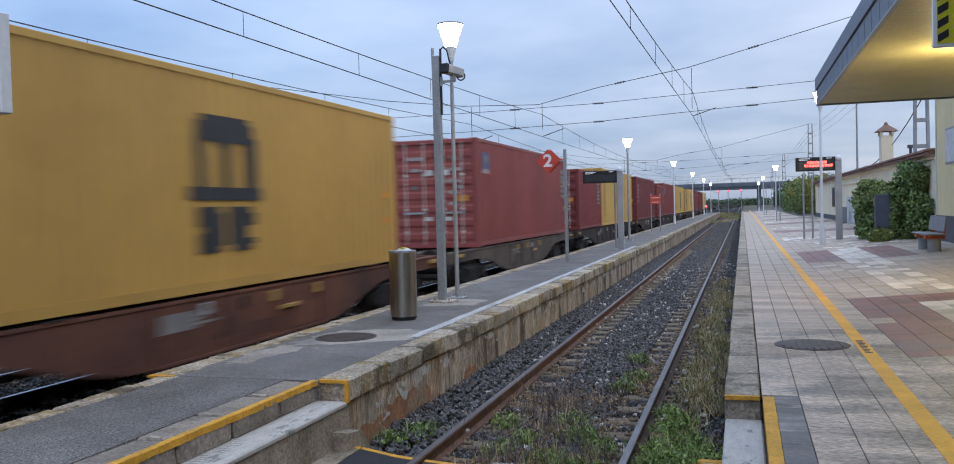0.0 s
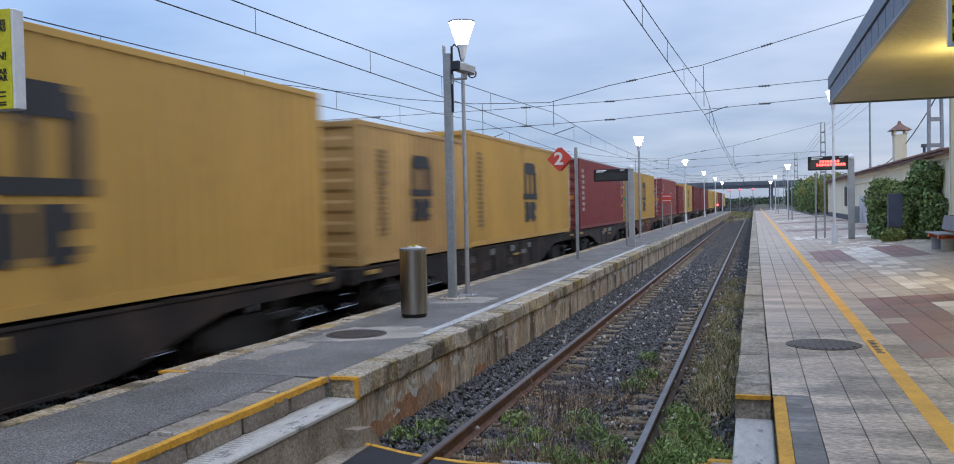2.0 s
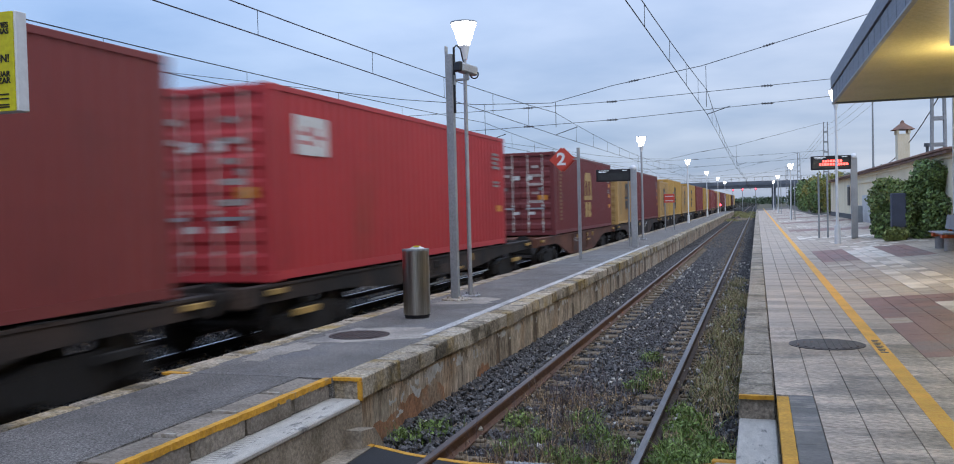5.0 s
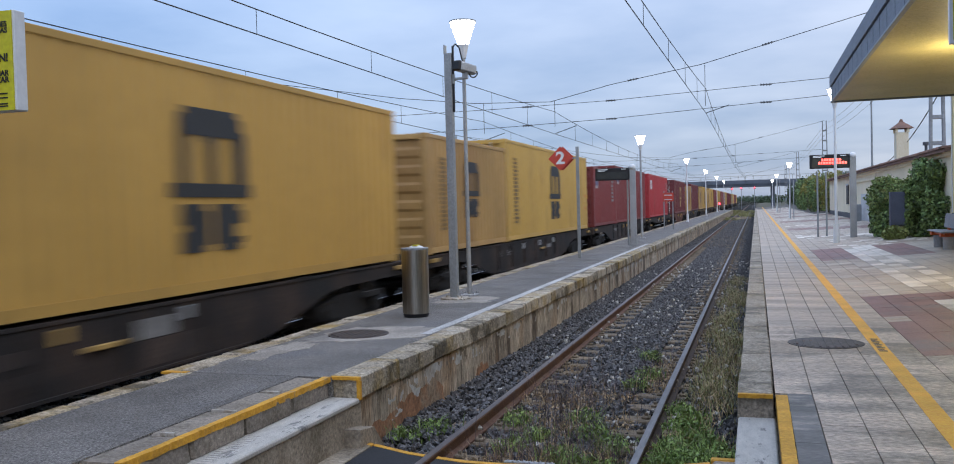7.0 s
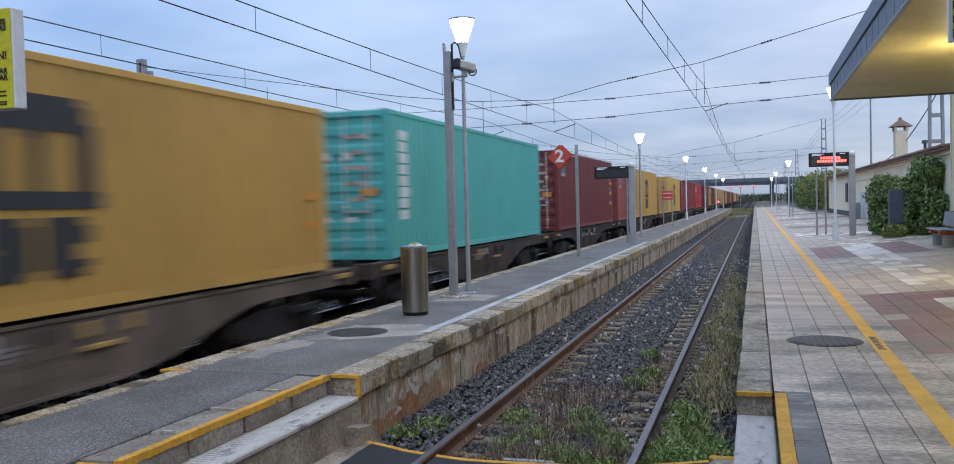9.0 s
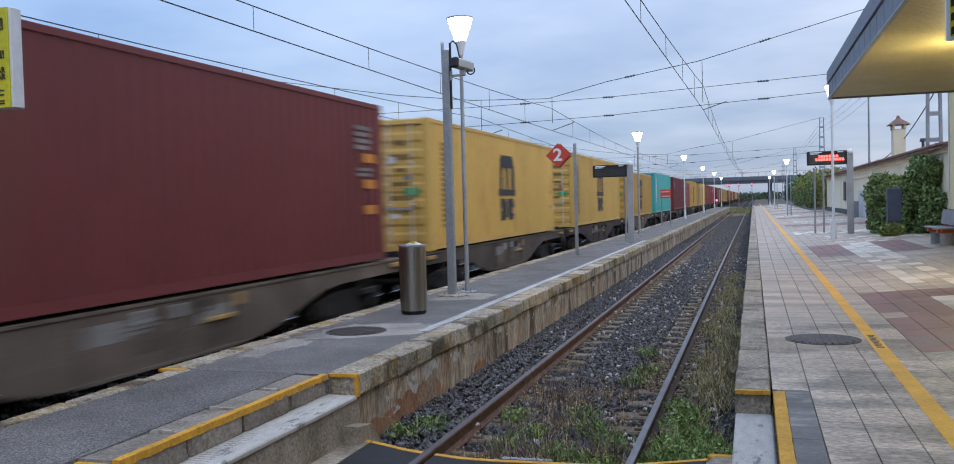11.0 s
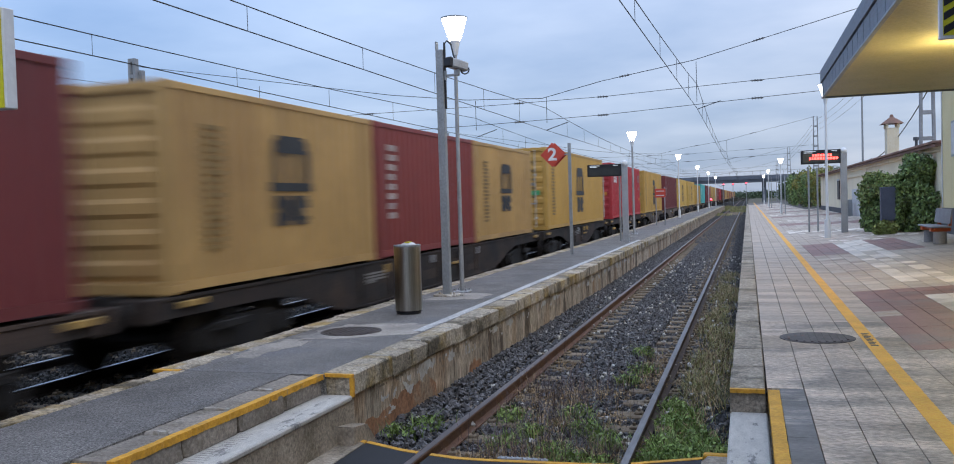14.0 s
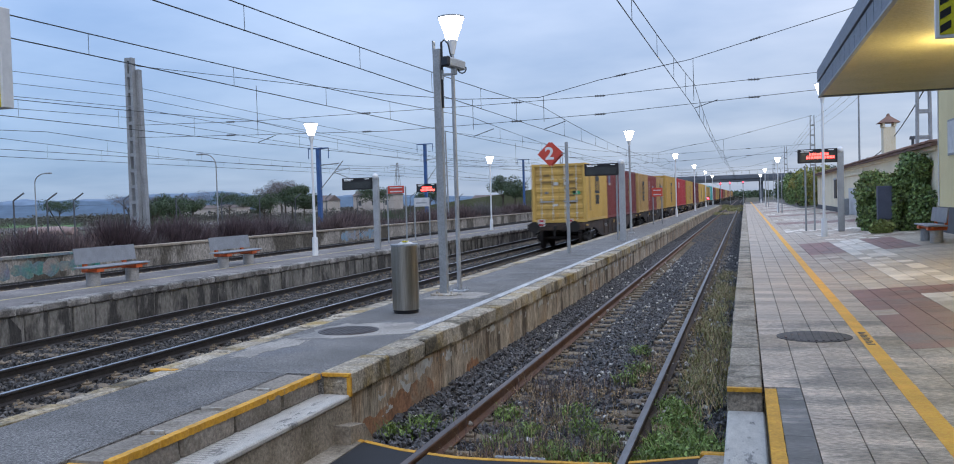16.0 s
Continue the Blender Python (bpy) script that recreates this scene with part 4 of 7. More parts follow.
def worn_strip(x0, x1, y0, y1, z0, z1, seed, ragged=0.012):
    """A painted strip along x or y with uneven, chipped edges."""
    r2 = random.Random(seed)
    bm = bmesh.new()
    along_y = (y1 - y0) > (x1 - x0)
    a, b = (y0, y1) if along_y else (x0, x1)
    n = max(3, int((b - a) / 0.045))
    prev, chip = None, 0.0
    for i in range(n + 1):
        w = a + (b - a) * i / n
        chip = r2.uniform(0, 0.35) * ragged if r2.random() < 0.93 else r2.uniform(0.3, 0.8) * ragged
        j0, j1, dz = chip, r2.uniform(-0.3, 0.6) * ragged, r2.uniform(-0.001, 0.0)
        if along_y:
            q = [(x0 + j0, w, z1 + dz), (x1 - j1, w, z1 + dz), (x1 - j1, w, z0 + chip), (x0 + j0, w, z0 + chip)]
        else:
            q = [(w, y0 + j1, z1 + dz), (w, y1 - j0, z1 + dz), (w, y1 - j0, z0 + chip), (w, y0 + j1, z0 + chip)]
        q = [bm.verts.new(p) for p in q]
        if prev:
            for k in range(4):
                bm.faces.new((prev[k], prev[(k + 1) % 4], q[(k + 1) % 4], q[k]))
        else:
            bm.faces.new(q)
        prev = q
    bm.faces.new(prev[::-1])
    bmesh.ops.recalc_face_normals(bm, faces=bm.faces[:])
    return bm


M["line_white"] = surface("scuffed_white_line", (0.54, 0.53, 0.515), rough=0.8, scale=3, fine=30, bump=0.4, vary=0.3, stain=(0.24, 0.235, 0.23), stain_at=0.54, stain_w=0.1, stretch=(2, 0.5, 1), speck=0.2, speck_scale=60)
isl = structure("platform_island", boxed(-3.58, -1.98, 7.5, 150.3, -0.3, P - 0.004), M["asphalt"], "grey asphalt island platform with stone coping", "platform")
part("edge_wall", boxed(-2.0, -1.745, 7.58, 150.3, -0.3, 0.355), M["wall_conc"], isl, "stained concrete platform wall")
part("edge_wall", boxed(-3.80, -3.57, 7.5, 150.3, -0.3, 0.43), M["concrete"], isl)
stone_row(isl, "coping_stone", -2.02, -1.70, 7.52, 150, 0.355, P, 1.02, M["coping"], 3)
stone_row(isl, "coping_stone", -3.88, -3.57, 7.5, 150, 0.42, P, 1.0, M["coping"], 4)
part("white_line", worn_strip(-2.17, -2.03, 10.3, 34, P - 0.012, P + 0.001, 44, 0.02), M["line_white"], isl, "worn white edge line")

M["step_conc"] = surface("dull_step_concrete", (0.29, 0.25, 0.205), rough=0.9, scale=2.4, fine=35, bump=0.6, vary=0.3, stain=(0.15, 0.125, 0.095), rand=0.1, grain=0.2, stain_at=0.5, speck=0.15, speck_scale=45)
near = structure("platform_island_near", boxed(-3.50, -2.34, -8, 7.498, -0.3, P - 0.006), M["asphalt"], "grey asphalt island platform at the level crossing", "platform")
part("edge_wall", boxed(-2.35, -2.03, 4.62, 7.498, -0.3, 0.37), M["concrete"], near)
stone_row(near, "step_stone", -2.36, -2.0, 4.62, 7.5, 0.372, P - 0.013, 0.72, M["step_conc"], 5)
stone_row(near, "coping_stone", -3.72, -3.49, -8, 7.5, 0.42, P - 0.002, 1.0, M["coping"], 6)
part("edge_wall", boxed(-3.68, -3.495, -8, 7.498, -0.3, 0.419), M["concrete"], near)
part("yellow_nosing", worn_strip(-2.062, -1.990, 4.62, 7.49, P - 0.052, P + 0.003, 1, 0.016), M["yellow_paint"], near, "worn yellow painted step edge")
part("yellow_nosing", worn_strip(-1.99, -1.70, 7.503, 7.55, P - 0.03, P + 0.004, 2, 0.01), M["yellow_paint"], near, "worn yellow painted step edge")
part("yellow_nosing", boxed(-1.73, -1.692, 7.505, 7.54, 0.36, P - 0.032), M["yellow_paint"], near, "worn yellow painted corner")
part("yellow_mark", worn_strip(-3.84, -3.56, 7.43, 7.52, P - 0.02, P + 0.004, 3, 0.02), M["yellow_paint"], near, "yellow paint patch")
part("tread", boxed(-2.03, -1.70, 4.3, 7.50, 0.33, 0.38, bev=0.012), M["pale_step"], near, "pale stone step tread")
bm = bmesh.new()
for i in range(34):
    box(bm, -2.0 + 0.02 * (i % 3), -1.745 - 0.004 * i, 4.4 + i * 0.05, 4.408 + i * 0.05, 0.378, 0.3812)
part("tread_groove", bm, surface("grooved_stone", (0.36, 0.335, 0.30), rough=0.8, scale=4, fine=40, vary=0.3), near, "worn grooves across the tread")
part("riser", boxed(-2.03, -1.72, 4.3, 7.57, -0.3, 0.332), M["concrete"], near)
part("lower_step", boxed(-2.34, -2.03, 3.6, 4.6, -0.3, 0.375, bev=0.012), M["concrete"], near)
part("yellow_nosing", boxed(-2.32, -1.96, 4.575, 4.618, P - 0.12, P - 0.02, bev=0.006), M["yellow_paint"], near, "worn yellow painted step edge")
bm = bmesh.new()
prism(bm, [(7.2, -0.14), (7.75, -0.14), (7.50, 0.12), (7.2, 0.16)], "x", -1.72, -1.56)
part("footing", bm, M["concrete"], near)
M["patch"] = surface("pale_patch_mortar", (0.39, 0.35, 0.305), rough=0.85, scale=1.8, fine=40, bump=0.6, vary=0.35, stain=(0.21, 0.197, 0.182), stain_at=0.48, speck=0.25, speck_scale=62)
M["mortar"] = surface("pale_joint_mortar", (0.50, 0.46, 0.40), rough=0.9, scale=4, fine=30, bump=0.5, vary=0.3, stain=(0.3, 0.25, 0.19), stain_at=0.48, stain_w=0.06)
M["old_wash"] = surface("flaking_limewash", (0.56, 0.55, 0.52), rough=0.9, scale=3, fine=18, bump=0.6, dist=0.02, vary=0.25, stain=(0.34, 0.28, 0.22), stain_at=0.5)


def blot(name, owner, pts, z, material, label=""):
    """A ragged flat patch a few millimetres thick."""
    bm = bmesh.new()
    rr = random.Random(len(pts))
    line = []
    for (a, b), (c, d) in zip(pts, pts[1:] + pts[:1]):
        for k in range(16):
            t = k / 16
            bulge = 0.07 * math.sin(t * 3.14) * math.sin(t * 7 + a * 5)
            line.append((a + (c - a) * t + bulge + rr.uniform(-1, 1) * 0.025, b + (d - b) * t + bulge + rr.uniform(-1, 1) * 0.025))
    f0 = [bm.verts.new((x, y, z)) for x, y in line]
    f1 = [bm.verts.new((x, y, z - 0.01)) for x, y in line]
    bm.faces.new(f0)
    for i in range(len(line)):
        j = (i + 1) % len(line)
        bm.faces.new((f1[i], f1[j], f0[j], f0[i]))
    bmesh.ops.recalc_face_normals(bm, faces=bm.faces[:])
    return part(name, bm, material, owner, label)


blot("asphalt_patch", isl, [(-3.5, 9.6), (-2.9, 9.55), (-2.05, 10.1), (-2.05, 10.9), (-2.6, 10.95), (-3.3, 10.8)], P - 0.0015, M["patch"], "pale mortar patch round the manhole")
blot("asphalt_patch", isl, [(-3.3, 13.7), (-2.4, 13.8), (-2.35, 14.6), (-3.2, 15.1)], P - 0.0015, M["patch"], "pale mortar patch round the lamp foot")
blot("asphalt_patch", isl, [(-3.5, 8.3), (-3.2, 8.2), (-3.1, 9.4), (-3.5, 9.5)], P - 0.0012, M["patch"], "pale mortar patch")


def crack(owner, x, y, dx, dy, n, seed, z):
    """A thin jagged crack in the asphalt."""
    r2 = random.Random(seed)
    bm = bmesh.new()
    prev = None
    for i in range(n + 1):
        cx, cy = x + dx * i / n + r2.uniform(-0.03, 0.03), y + dy * i / n + r2.uniform(-0.04, 0.04)
        w = r2.uniform(0.002, 0.006)
        a, b = bm.verts.new((cx - w, cy, z)), bm.verts.new((cx + w, cy + 0.004, z))
        if prev:
            bm.faces.new((prev[0], prev[1], b, a))
        prev = (a, b)
    part("crack", bm, M["joint"], owner)


crack(isl, -2.35, 9.3, 0.33, 0.5, 8, 1, P - 0.0005)
crack(near, -2.37, 4.3, 0.01, 3.15, 30, 11, P - 0.001)
crack(near, -2.40, 5.9, -0.04, 1.5, 14, 13, P - 0.001)
crack(isl, -2.02, 7.6, 0.0, 2.6, 26, 14, P + 0.0012)
crack(isl, -2.3, 12.0, 0.05, 9.0, 40, 6, P - 0.0005)
crack(isl, -3.3, 16.5, 0.8, 3.0, 20, 7, P - 0.0005)
rr = random.Random(21)
for y, x0, x1, o in [(7.52 + 1.02 * i, -2.0, -1.71, isl) for i in range(1, 26)] + [(4.62 + 0.72 * i, -2.34, -2.08, near) for i in range(1, 4)]:
    a = x0 + rr.uniform(0.0, 0.1)
    w = rr.uniform(0.008, 0.03)
    part("joint_mortar", worn_strip(a, x1 - rr.uniform(0, 0.1), y - w, y + w, P - 0.03, P + 0.006, int(y * 10), 0.02), M["mortar"], o, "pale mortar smear in the joint")
rr = random.Random(17)


def flakes(name, owner, x, y0, y1, middle, half, cell, cut, seed, material, label):
    """Ragged coat flakes or painted shade on a wall: cells where noise runs high."""
    bm, made = bmesh.new(), {}

    def v(i, j):
        if (i, j) not in made:
            j0 = cell * 0.35 * noise.noise((i * 0.9, j * 0.9, seed + 9))
            made[i, j] = bm.verts.new((x, y0 + i * cell + j0, -0.1 + j * cell + j0))
        return made[i, j]

    for i in range(int((y1 - y0) / cell)):
        y = y0 + i * cell
        for j in range(int(0.44 / cell)):
            z = -0.1 + j * cell
            edge = 1 - abs(z - middle(y)) / half
            if edge > 0 and noise.noise((y * 3.1, z * 5.0, seed)) + 0.6 * noise.noise((y * 11, z * 14, seed + 3)) + 0.5 * edge > cut:
                bm.faces.new((v(i, j), v(i + 1, j), v(i + 1, j + 1), v(i, j + 1)))
    return part(name, bm, material, owner, label)


flakes("limewash_patch", isl, -1.7385, 8.25, 9.9, lambda y: 0.10 + 0.12 * (y - 8.25), 0.15, 0.016, 0.40, 2.0, M["old_wash"], "flaking white limewash")
flakes("limewash_patch", isl, -1.7390, 10.2, 30, lambda y: 0.24, 0.12, 0.03, 0.62, 5.0, M["old_wash"], "flaking white limewash")
# the shadow under the coping, put on as dark ragged patches
M["coping_shade"] = surface("painted_coping_shade", (0.17, 0.135, 0.095), (0.25, 0.20, 0.145), rough=0.9, scale=5, fine=30, vary=0.4)
flakes("damp_stain", isl, -1.7405, 7.7, 40, lambda y: 0.30, 0.17, 0.025, 0.66, 11.0, M["coping_shade"], "dark ragged shade painted below the coping")

M["render"] = surface("bare_orange_render", (0.40, 0.20, 0.105), rough=0.95, scale=3, fine=20, bump=0.7, dist=0.02, vary=0.4, stain=(0.30, 0.22, 0.15), stain_at=0.5, grain=0.2)
for y0, y1, zt in ((7.62, 8.6, 0.04), (8.35, 9.9, 0.12), (11.2, 11.8, 0.0)):
    n = 14
    top = [(y0 + (y1 - y0) * k / n, zt - 0.1 * (2 * k / n - 1) ** 4 + rr.uniform(-0.035, 0.035)) for k in range(n + 1)]
    bm = bmesh.new()
    bm.faces.new([bm.verts.new((-1.7432 + 0.0022 * (y0 > 8), a, b)) for a, b in [(y0 - 0.03, -0.25), (y1 + 0.05, -0.25)] + top[::-1]])
    part("bare_render", bm, M["render"], isl, "bare orange-brown render")

# level crossing: rubber panels with yellow rims
cross = thing("level_crossing", "black rubber crossing panels with yellow painted rims", "crossing", kind="structure")


def panel(name, outline, z0, z1, material, label):
    bm = bmesh.new()
    f0 = [bm.verts.new((x, y, z0)) for x, y in outline]
    f1 = [bm.verts.new((x, y, z1)) for x, y in outline]
    bm.faces.new(f1)
    for i in range(len(outline)):
        j = (i + 1) % len(outline)
        bm.faces.new((f0[i], f0[j], f1[j], f1[i]))
    bmesh.ops.recalc_face_normals(bm, faces=bm.faces[:])
    part(name, bm, material, cross, label)


RIM = [(-1.74, 7.50), (-1.07, 7.19), (-0.46, 7.04), (0.76, 7.10), (1.47, 7.44)]


def rim_y(x):
    for (a, b), (c, d) in zip(RIM, RIM[1:]):
        if a <= x <= c:
            return b + (d - b) * (x - a) / (c - a)
    return RIM[-1][1]


for a, b in ((-1.50, -0.92), (-0.79, 0.79), (0.92, 1.47)):
    xs = [a + (b - a) * i / 6 for i in range(7)]
    panel("rubber_panel", [(a, -8), (b, -8)] + [(x, rim_y(x) - 0.06) for x in xs[::-1]], -0.13, -0.012, M["rubber"], "black rubber panel")
    panel("rim", [(x, rim_y(x) - 0.06) for x in xs] + [(x, rim_y(x)) for x in xs[::-1]], -0.14, -0.008, M["yellow_paint"], "worn yellow rim")
panel("apron", [(-1.73, -8), (-1.505, -8), (-1.505, 7.30), (-1.73, 7.42)], -0.13, -0.006, M["concrete"], "brown concrete apron")
panel("rim", [(-1.73, 7.42), (-1.505, 7.30), (-1.505, 7.37), (-1.73, 7.50)], -0.14, -0.004, M["yellow_paint"], "worn yellow rim")

M["coping_main"] = surface("grey_brown_coping", (0.42, 0.35, 0.27), rough=0.85, scale=2.6, fine=34, bump=0.8, dist=0.015, vary=0.32, stain=(0.17, 0.145, 0.11), stain_at=0.5, stain_w=0.1, rand=0.14, grain=0.16, placed=True, speck=0.18, speck_scale=55, tint=(0.25, 0.20, 0.12), tint_at=0.54, tint_scale=1.1)
main = structure("platform_main", prism(bmesh.new(), [(2.0, -0.3), (16, -0.3), (16, floor_at(16) - 0.03), (3.41, P - 0.03), (2.0, P - 0.03)], "y", -8, 190), M["joint"], "paved station platform with a yellow safety line", "platform")
part("edge_wall", boxed(1.74, 1.999, 7.52, 190, -0.3, 0.355), M["wall_conc"], main, "stained concrete platform wall")
stone_row(main, "coping_stone", 1.70, 1.978, 7.42, 150, 0.355, P, 1.0, M["coping_main"], 7, gap=0.006, bev=0.012, uneven=0.35)
part("yellow_nosing", worn_strip(1.70, 1.97, 7.403, 7.455, P - 0.03, P + 0.004, 4, 0.01), M["yellow_paint"], main, "worn yellow painted step edge")
part("tread", boxed(1.70, 1.985, -8, 7.42, 0.33, 0.385, bev=0.012), M["pale_step"], main, "pale stone step tread")
part("riser", boxed(1.73, 1.999, -8, 7.50, -0.3, 0.332), M["concrete"], main)
part("footing", boxed(1.47, 1.728, -8, 7.30, -0.3, 0.06, bev=0.05), M["concrete"], main)
part("yellow_nosing", boxed(1.485, 1.72, 7.24, 7.32, 0.02, 0.07, bev=0.01), M["yellow_paint"], main)
part("yellow_nosing", worn_strip(1.99, 2.08, 3.0, 7.42, P - 0.08, P + 0.004, 5, 0.006), M["yellow_paint"], main, "worn yellow painted step edge")
part("safety_line", worn_strip(2.998, 3.142, 3.0, 190, P - 0.01, P + 0.003, 6, 0.005), M["line_yellow"], main, "yellow painted safety line")
bm = bmesh.new()
for i in range(9):
    box(bm, 3.035, 3.11 - 0.02 * (i % 2), 9.7 + i * 0.1, 9.76 + i * 0.1, P + 0.0032, P + 0.0045)
part("line_lettering", bm, M["black"], main)


def zone(x, y, rnd):
    """Which paving lies where: dull red panels, pale panels and a pale brick band."""
    if x < 3.41:
        return "tile_grey"
    if y < 9.7:
        return "tile_grey" if x < 4.4 or rnd.random() < 0.5 else "tile_beige"
    if y < 15.1:
        if x < 4.25:
            return "tile_grey" if x < 3.7 and 12.0 < y < 12.6 else "tile_red"
        if y > 14.2:
            return "tile_red"
        return "tile_white" if rnd.random() < 0.62 else "tile_beige"
    if y < 23.3:
        if 4.2 < x < 5.05 and y > 15.5:
            return "tile_white" if rnd.random() < 0.55 else "tile_beige"
        return "tile_grey" if x < 4.2 and rnd.random() < 0.6 else "tile_beige"
    if y < 28.4:
        return "tile_red" if x < 4.2 or 5.0 < x < 6.0 else "tile_white" if x < 5.0 and rnd.random() < 0.75 else "tile_beige"
    if y < 34:
        return "tile_grey" if x < 4.1 else "tile_white" if rnd.random() < 0.22 else "tile_far"
    k = int(y / 3.1 + 0.35 * int(x / 0.9)) % 5
    if k == 1 and x > 3.5:
        return "tile_red"
    if k == 3 and x > 3.4:
        return "tile_white" if rnd.random() < 0.35 else "tile_far"
    return "tile_grey" if x < 3.9 or rnd.random() < 0.6 else "tile_beige"


M["tile_dark"] = surface("dark_paving", (0.20, 0.185, 0.17), rough=0.6, scale=1.8, fine=35, vary=0.45, rand=0.1, placed=True, stain=(0.36, 0.31, 0.26), stain_at=0.54, stain_w=0.08, stretch=(0.6, 2, 1), speck=0.12, speck_scale=60)


def pave():
    rnd = random.Random(12)
    w, d = 0.285, 0.5
    meshes, joined = {}, {}

    def tile_mesh(m, x0, x1):
        if (m, x0) not in meshes:
            bm = boxed(x0, x1, 0.0008, d - 0.0008, -0.03, 0)
            me = bpy.data.meshes.new("paving_tile")
            bm.to_mesh(me)
            bm.free()
            me.materials.append(M[m])
            meshes[m, x0] = me
        return meshes[m, x0]

    for j in range(int((150 - 4.0) / d)):
        y = 4.0 + j * d
        for i in range(19 if y < 80 else 16):
            x = 1.985 + i * w
            dark = i == 0 and y < 7.45
            m = "tile_dark" if dark else zone(x + w / 2, y + d / 2, rnd)
            z = P + rnd.uniform(-0.0014, 0.0)
            if y < 11.4:
                ob = new("paving_tile", tile_mesh(m, 0.098 if dark else 0.0035, w - 0.0035))
                ob.parent = main
                ob.location = (x, y, z + (floor_at(x) - P))
                ob.rotation_euler.y = -math.atan(FALL) if x > 3.4 else 0.0
            else:
                joined.setdefault("tile_far" if m == "tile_grey" else m, []).append((x + 0.004, x + w - 0.004, y + 0.001, y + d - 0.001, z))
    for m, tiles in joined.items():
        vs, fs = [], []
        for x0, x1, y0, y1, z in tiles:
            k = len(vs)
            za, zb = floor_at(x0) - P, floor_at(x1) - P
            vs += [(x0, y0, z + za), (x1, y0, z + zb), (x1, y1, z + zb), (x0, y1, z + za), (x0, y0, P + za - 0.03), (x1, y0, P + zb - 0.03), (x1, y1, P + zb - 0.03), (x0, y1, P + za - 0.03)]
            fs += [(k, k + 1, k + 2, k + 3), (k, k + 4, k + 5, k + 1), (k + 1, k + 5, k + 6, k + 2), (k + 2, k + 6, k + 7, k + 3), (k + 3, k + 7, k + 4, k)]
        tagged(mesh_part("paving_tiles", vs, fs, M[m], main), "paving further along the platform", kind="stuff")


M["wall_grey"] = surface("grey_boundary_wall", (0.39, 0.345, 0.295), rough=0.92, scale=0.8, fine=14, bump=0.7, dist=0.03, vary=0.45, stain=(0.10, 0.085, 0.065), stain_at=0.48, stain_w=0.1, stretch=(1, 1, 0.5), grain=0.15, speck=0.2, speck_scale=14)
M["wall_dark"] = surface("sooty_platform_wall", (0.25, 0.23, 0.20), rough=0.92, scale=1.8, fine=20, bump=0.8, dist=0.03, vary=0.5, stain=(0.055, 0.05, 0.045), stain_at=0.48, stain_w=0.07, stretch=(1, 1, 0.4), grain=0.2)
M["coping_grey"] = surface("grey_stone_coping", (0.33, 0.305, 0.275), rough=0.88, scale=2.4, fine=28, bump=0.8, dist=0.02, vary=0.5, stain=(0.10, 0.09, 0.08), stain_at=0.49, stain_w=0.08, rand=0.28, grain=0.2)
M["faded_line"] = surface("faded_yellow_line", (0.52, 0.42, 0.20), rough=0.8, scale=4, fine=30, vary=0.3, stain=(0.28, 0.25, 0.2), stain_at=0.5)
M["far_asphalt"] = surface("brown_grey_asphalt", (0.235, 0.205, 0.185), rough=0.9, scale=0.8, fine=12, bump=0.6, vary=0.4, stain=(0.13, 0.115, 0.105), stain_at=0.5, speck=0.2, speck_scale=40)
far = structure("platform_far", boxed(-13.55, -10.9, -8, 190, -0.3, 0.515), M["far_asphalt"], "far island platform with stone coping", "platform")
part("edge_wall", boxed(-10.92, -10.64, -8, 190, -0.3, 0.36), M["wall_dark"], far, "dark stained concrete platform wall")
stone_row(far, "wall_block", -10.90, -10.625, 6, 44, -0.28, 0.352, 0.62, M["wall_dark"], 18, gap=0.035, bev=0.02, uneven=1.2)
stone_row(far, "coping_stone", -10.95, -10.58, 4, 150, 0.36, 0.52, 0.62, M["coping_grey"], 8, gap=0.05, bev=0.03)
part("edge_wall", boxed(-13.80, -13.54, -8, 190, -0.3, 0.51), M["concrete"], far)
part("safety_line", boxed(-12.1, -12.0, -8, 120, 0.50, 0.519), M["faded_line"], far, "faded yellow line")


# ---- low wall and land beyond the tracks ----
wall = structure("boundary_wall", boxed(-23.3, -22.95, -10, 130, -0.4, 0.62), M["wall_grey"], "low grey stained concrete wall with faded graffiti", "wall")
part("wall_cap", boxed(-23.36, -22.89, -10, 130, 0.62, 0.74, bev=0.02), M["concrete"], wall)
M["graffiti"] = surface("faded_graffiti", (0.05, 0.21, 0.16), (0.20, 0.19, 0.24), rough=0.8, scale=1.3, fine=12, vary=0.5, stain=(0.3, 0.24, 0.2), stain_at=0.5)
M["graffiti_blue"] = surface("faded_blue_graffiti", (0.14, 0.30, 0.42), (0.3, 0.3, 0.33), rough=0.8, scale=1.6, fine=12, vary=0.5, stain=(0.3, 0.24, 0.2), stain_at=0.5)
rnd = random.Random(4)
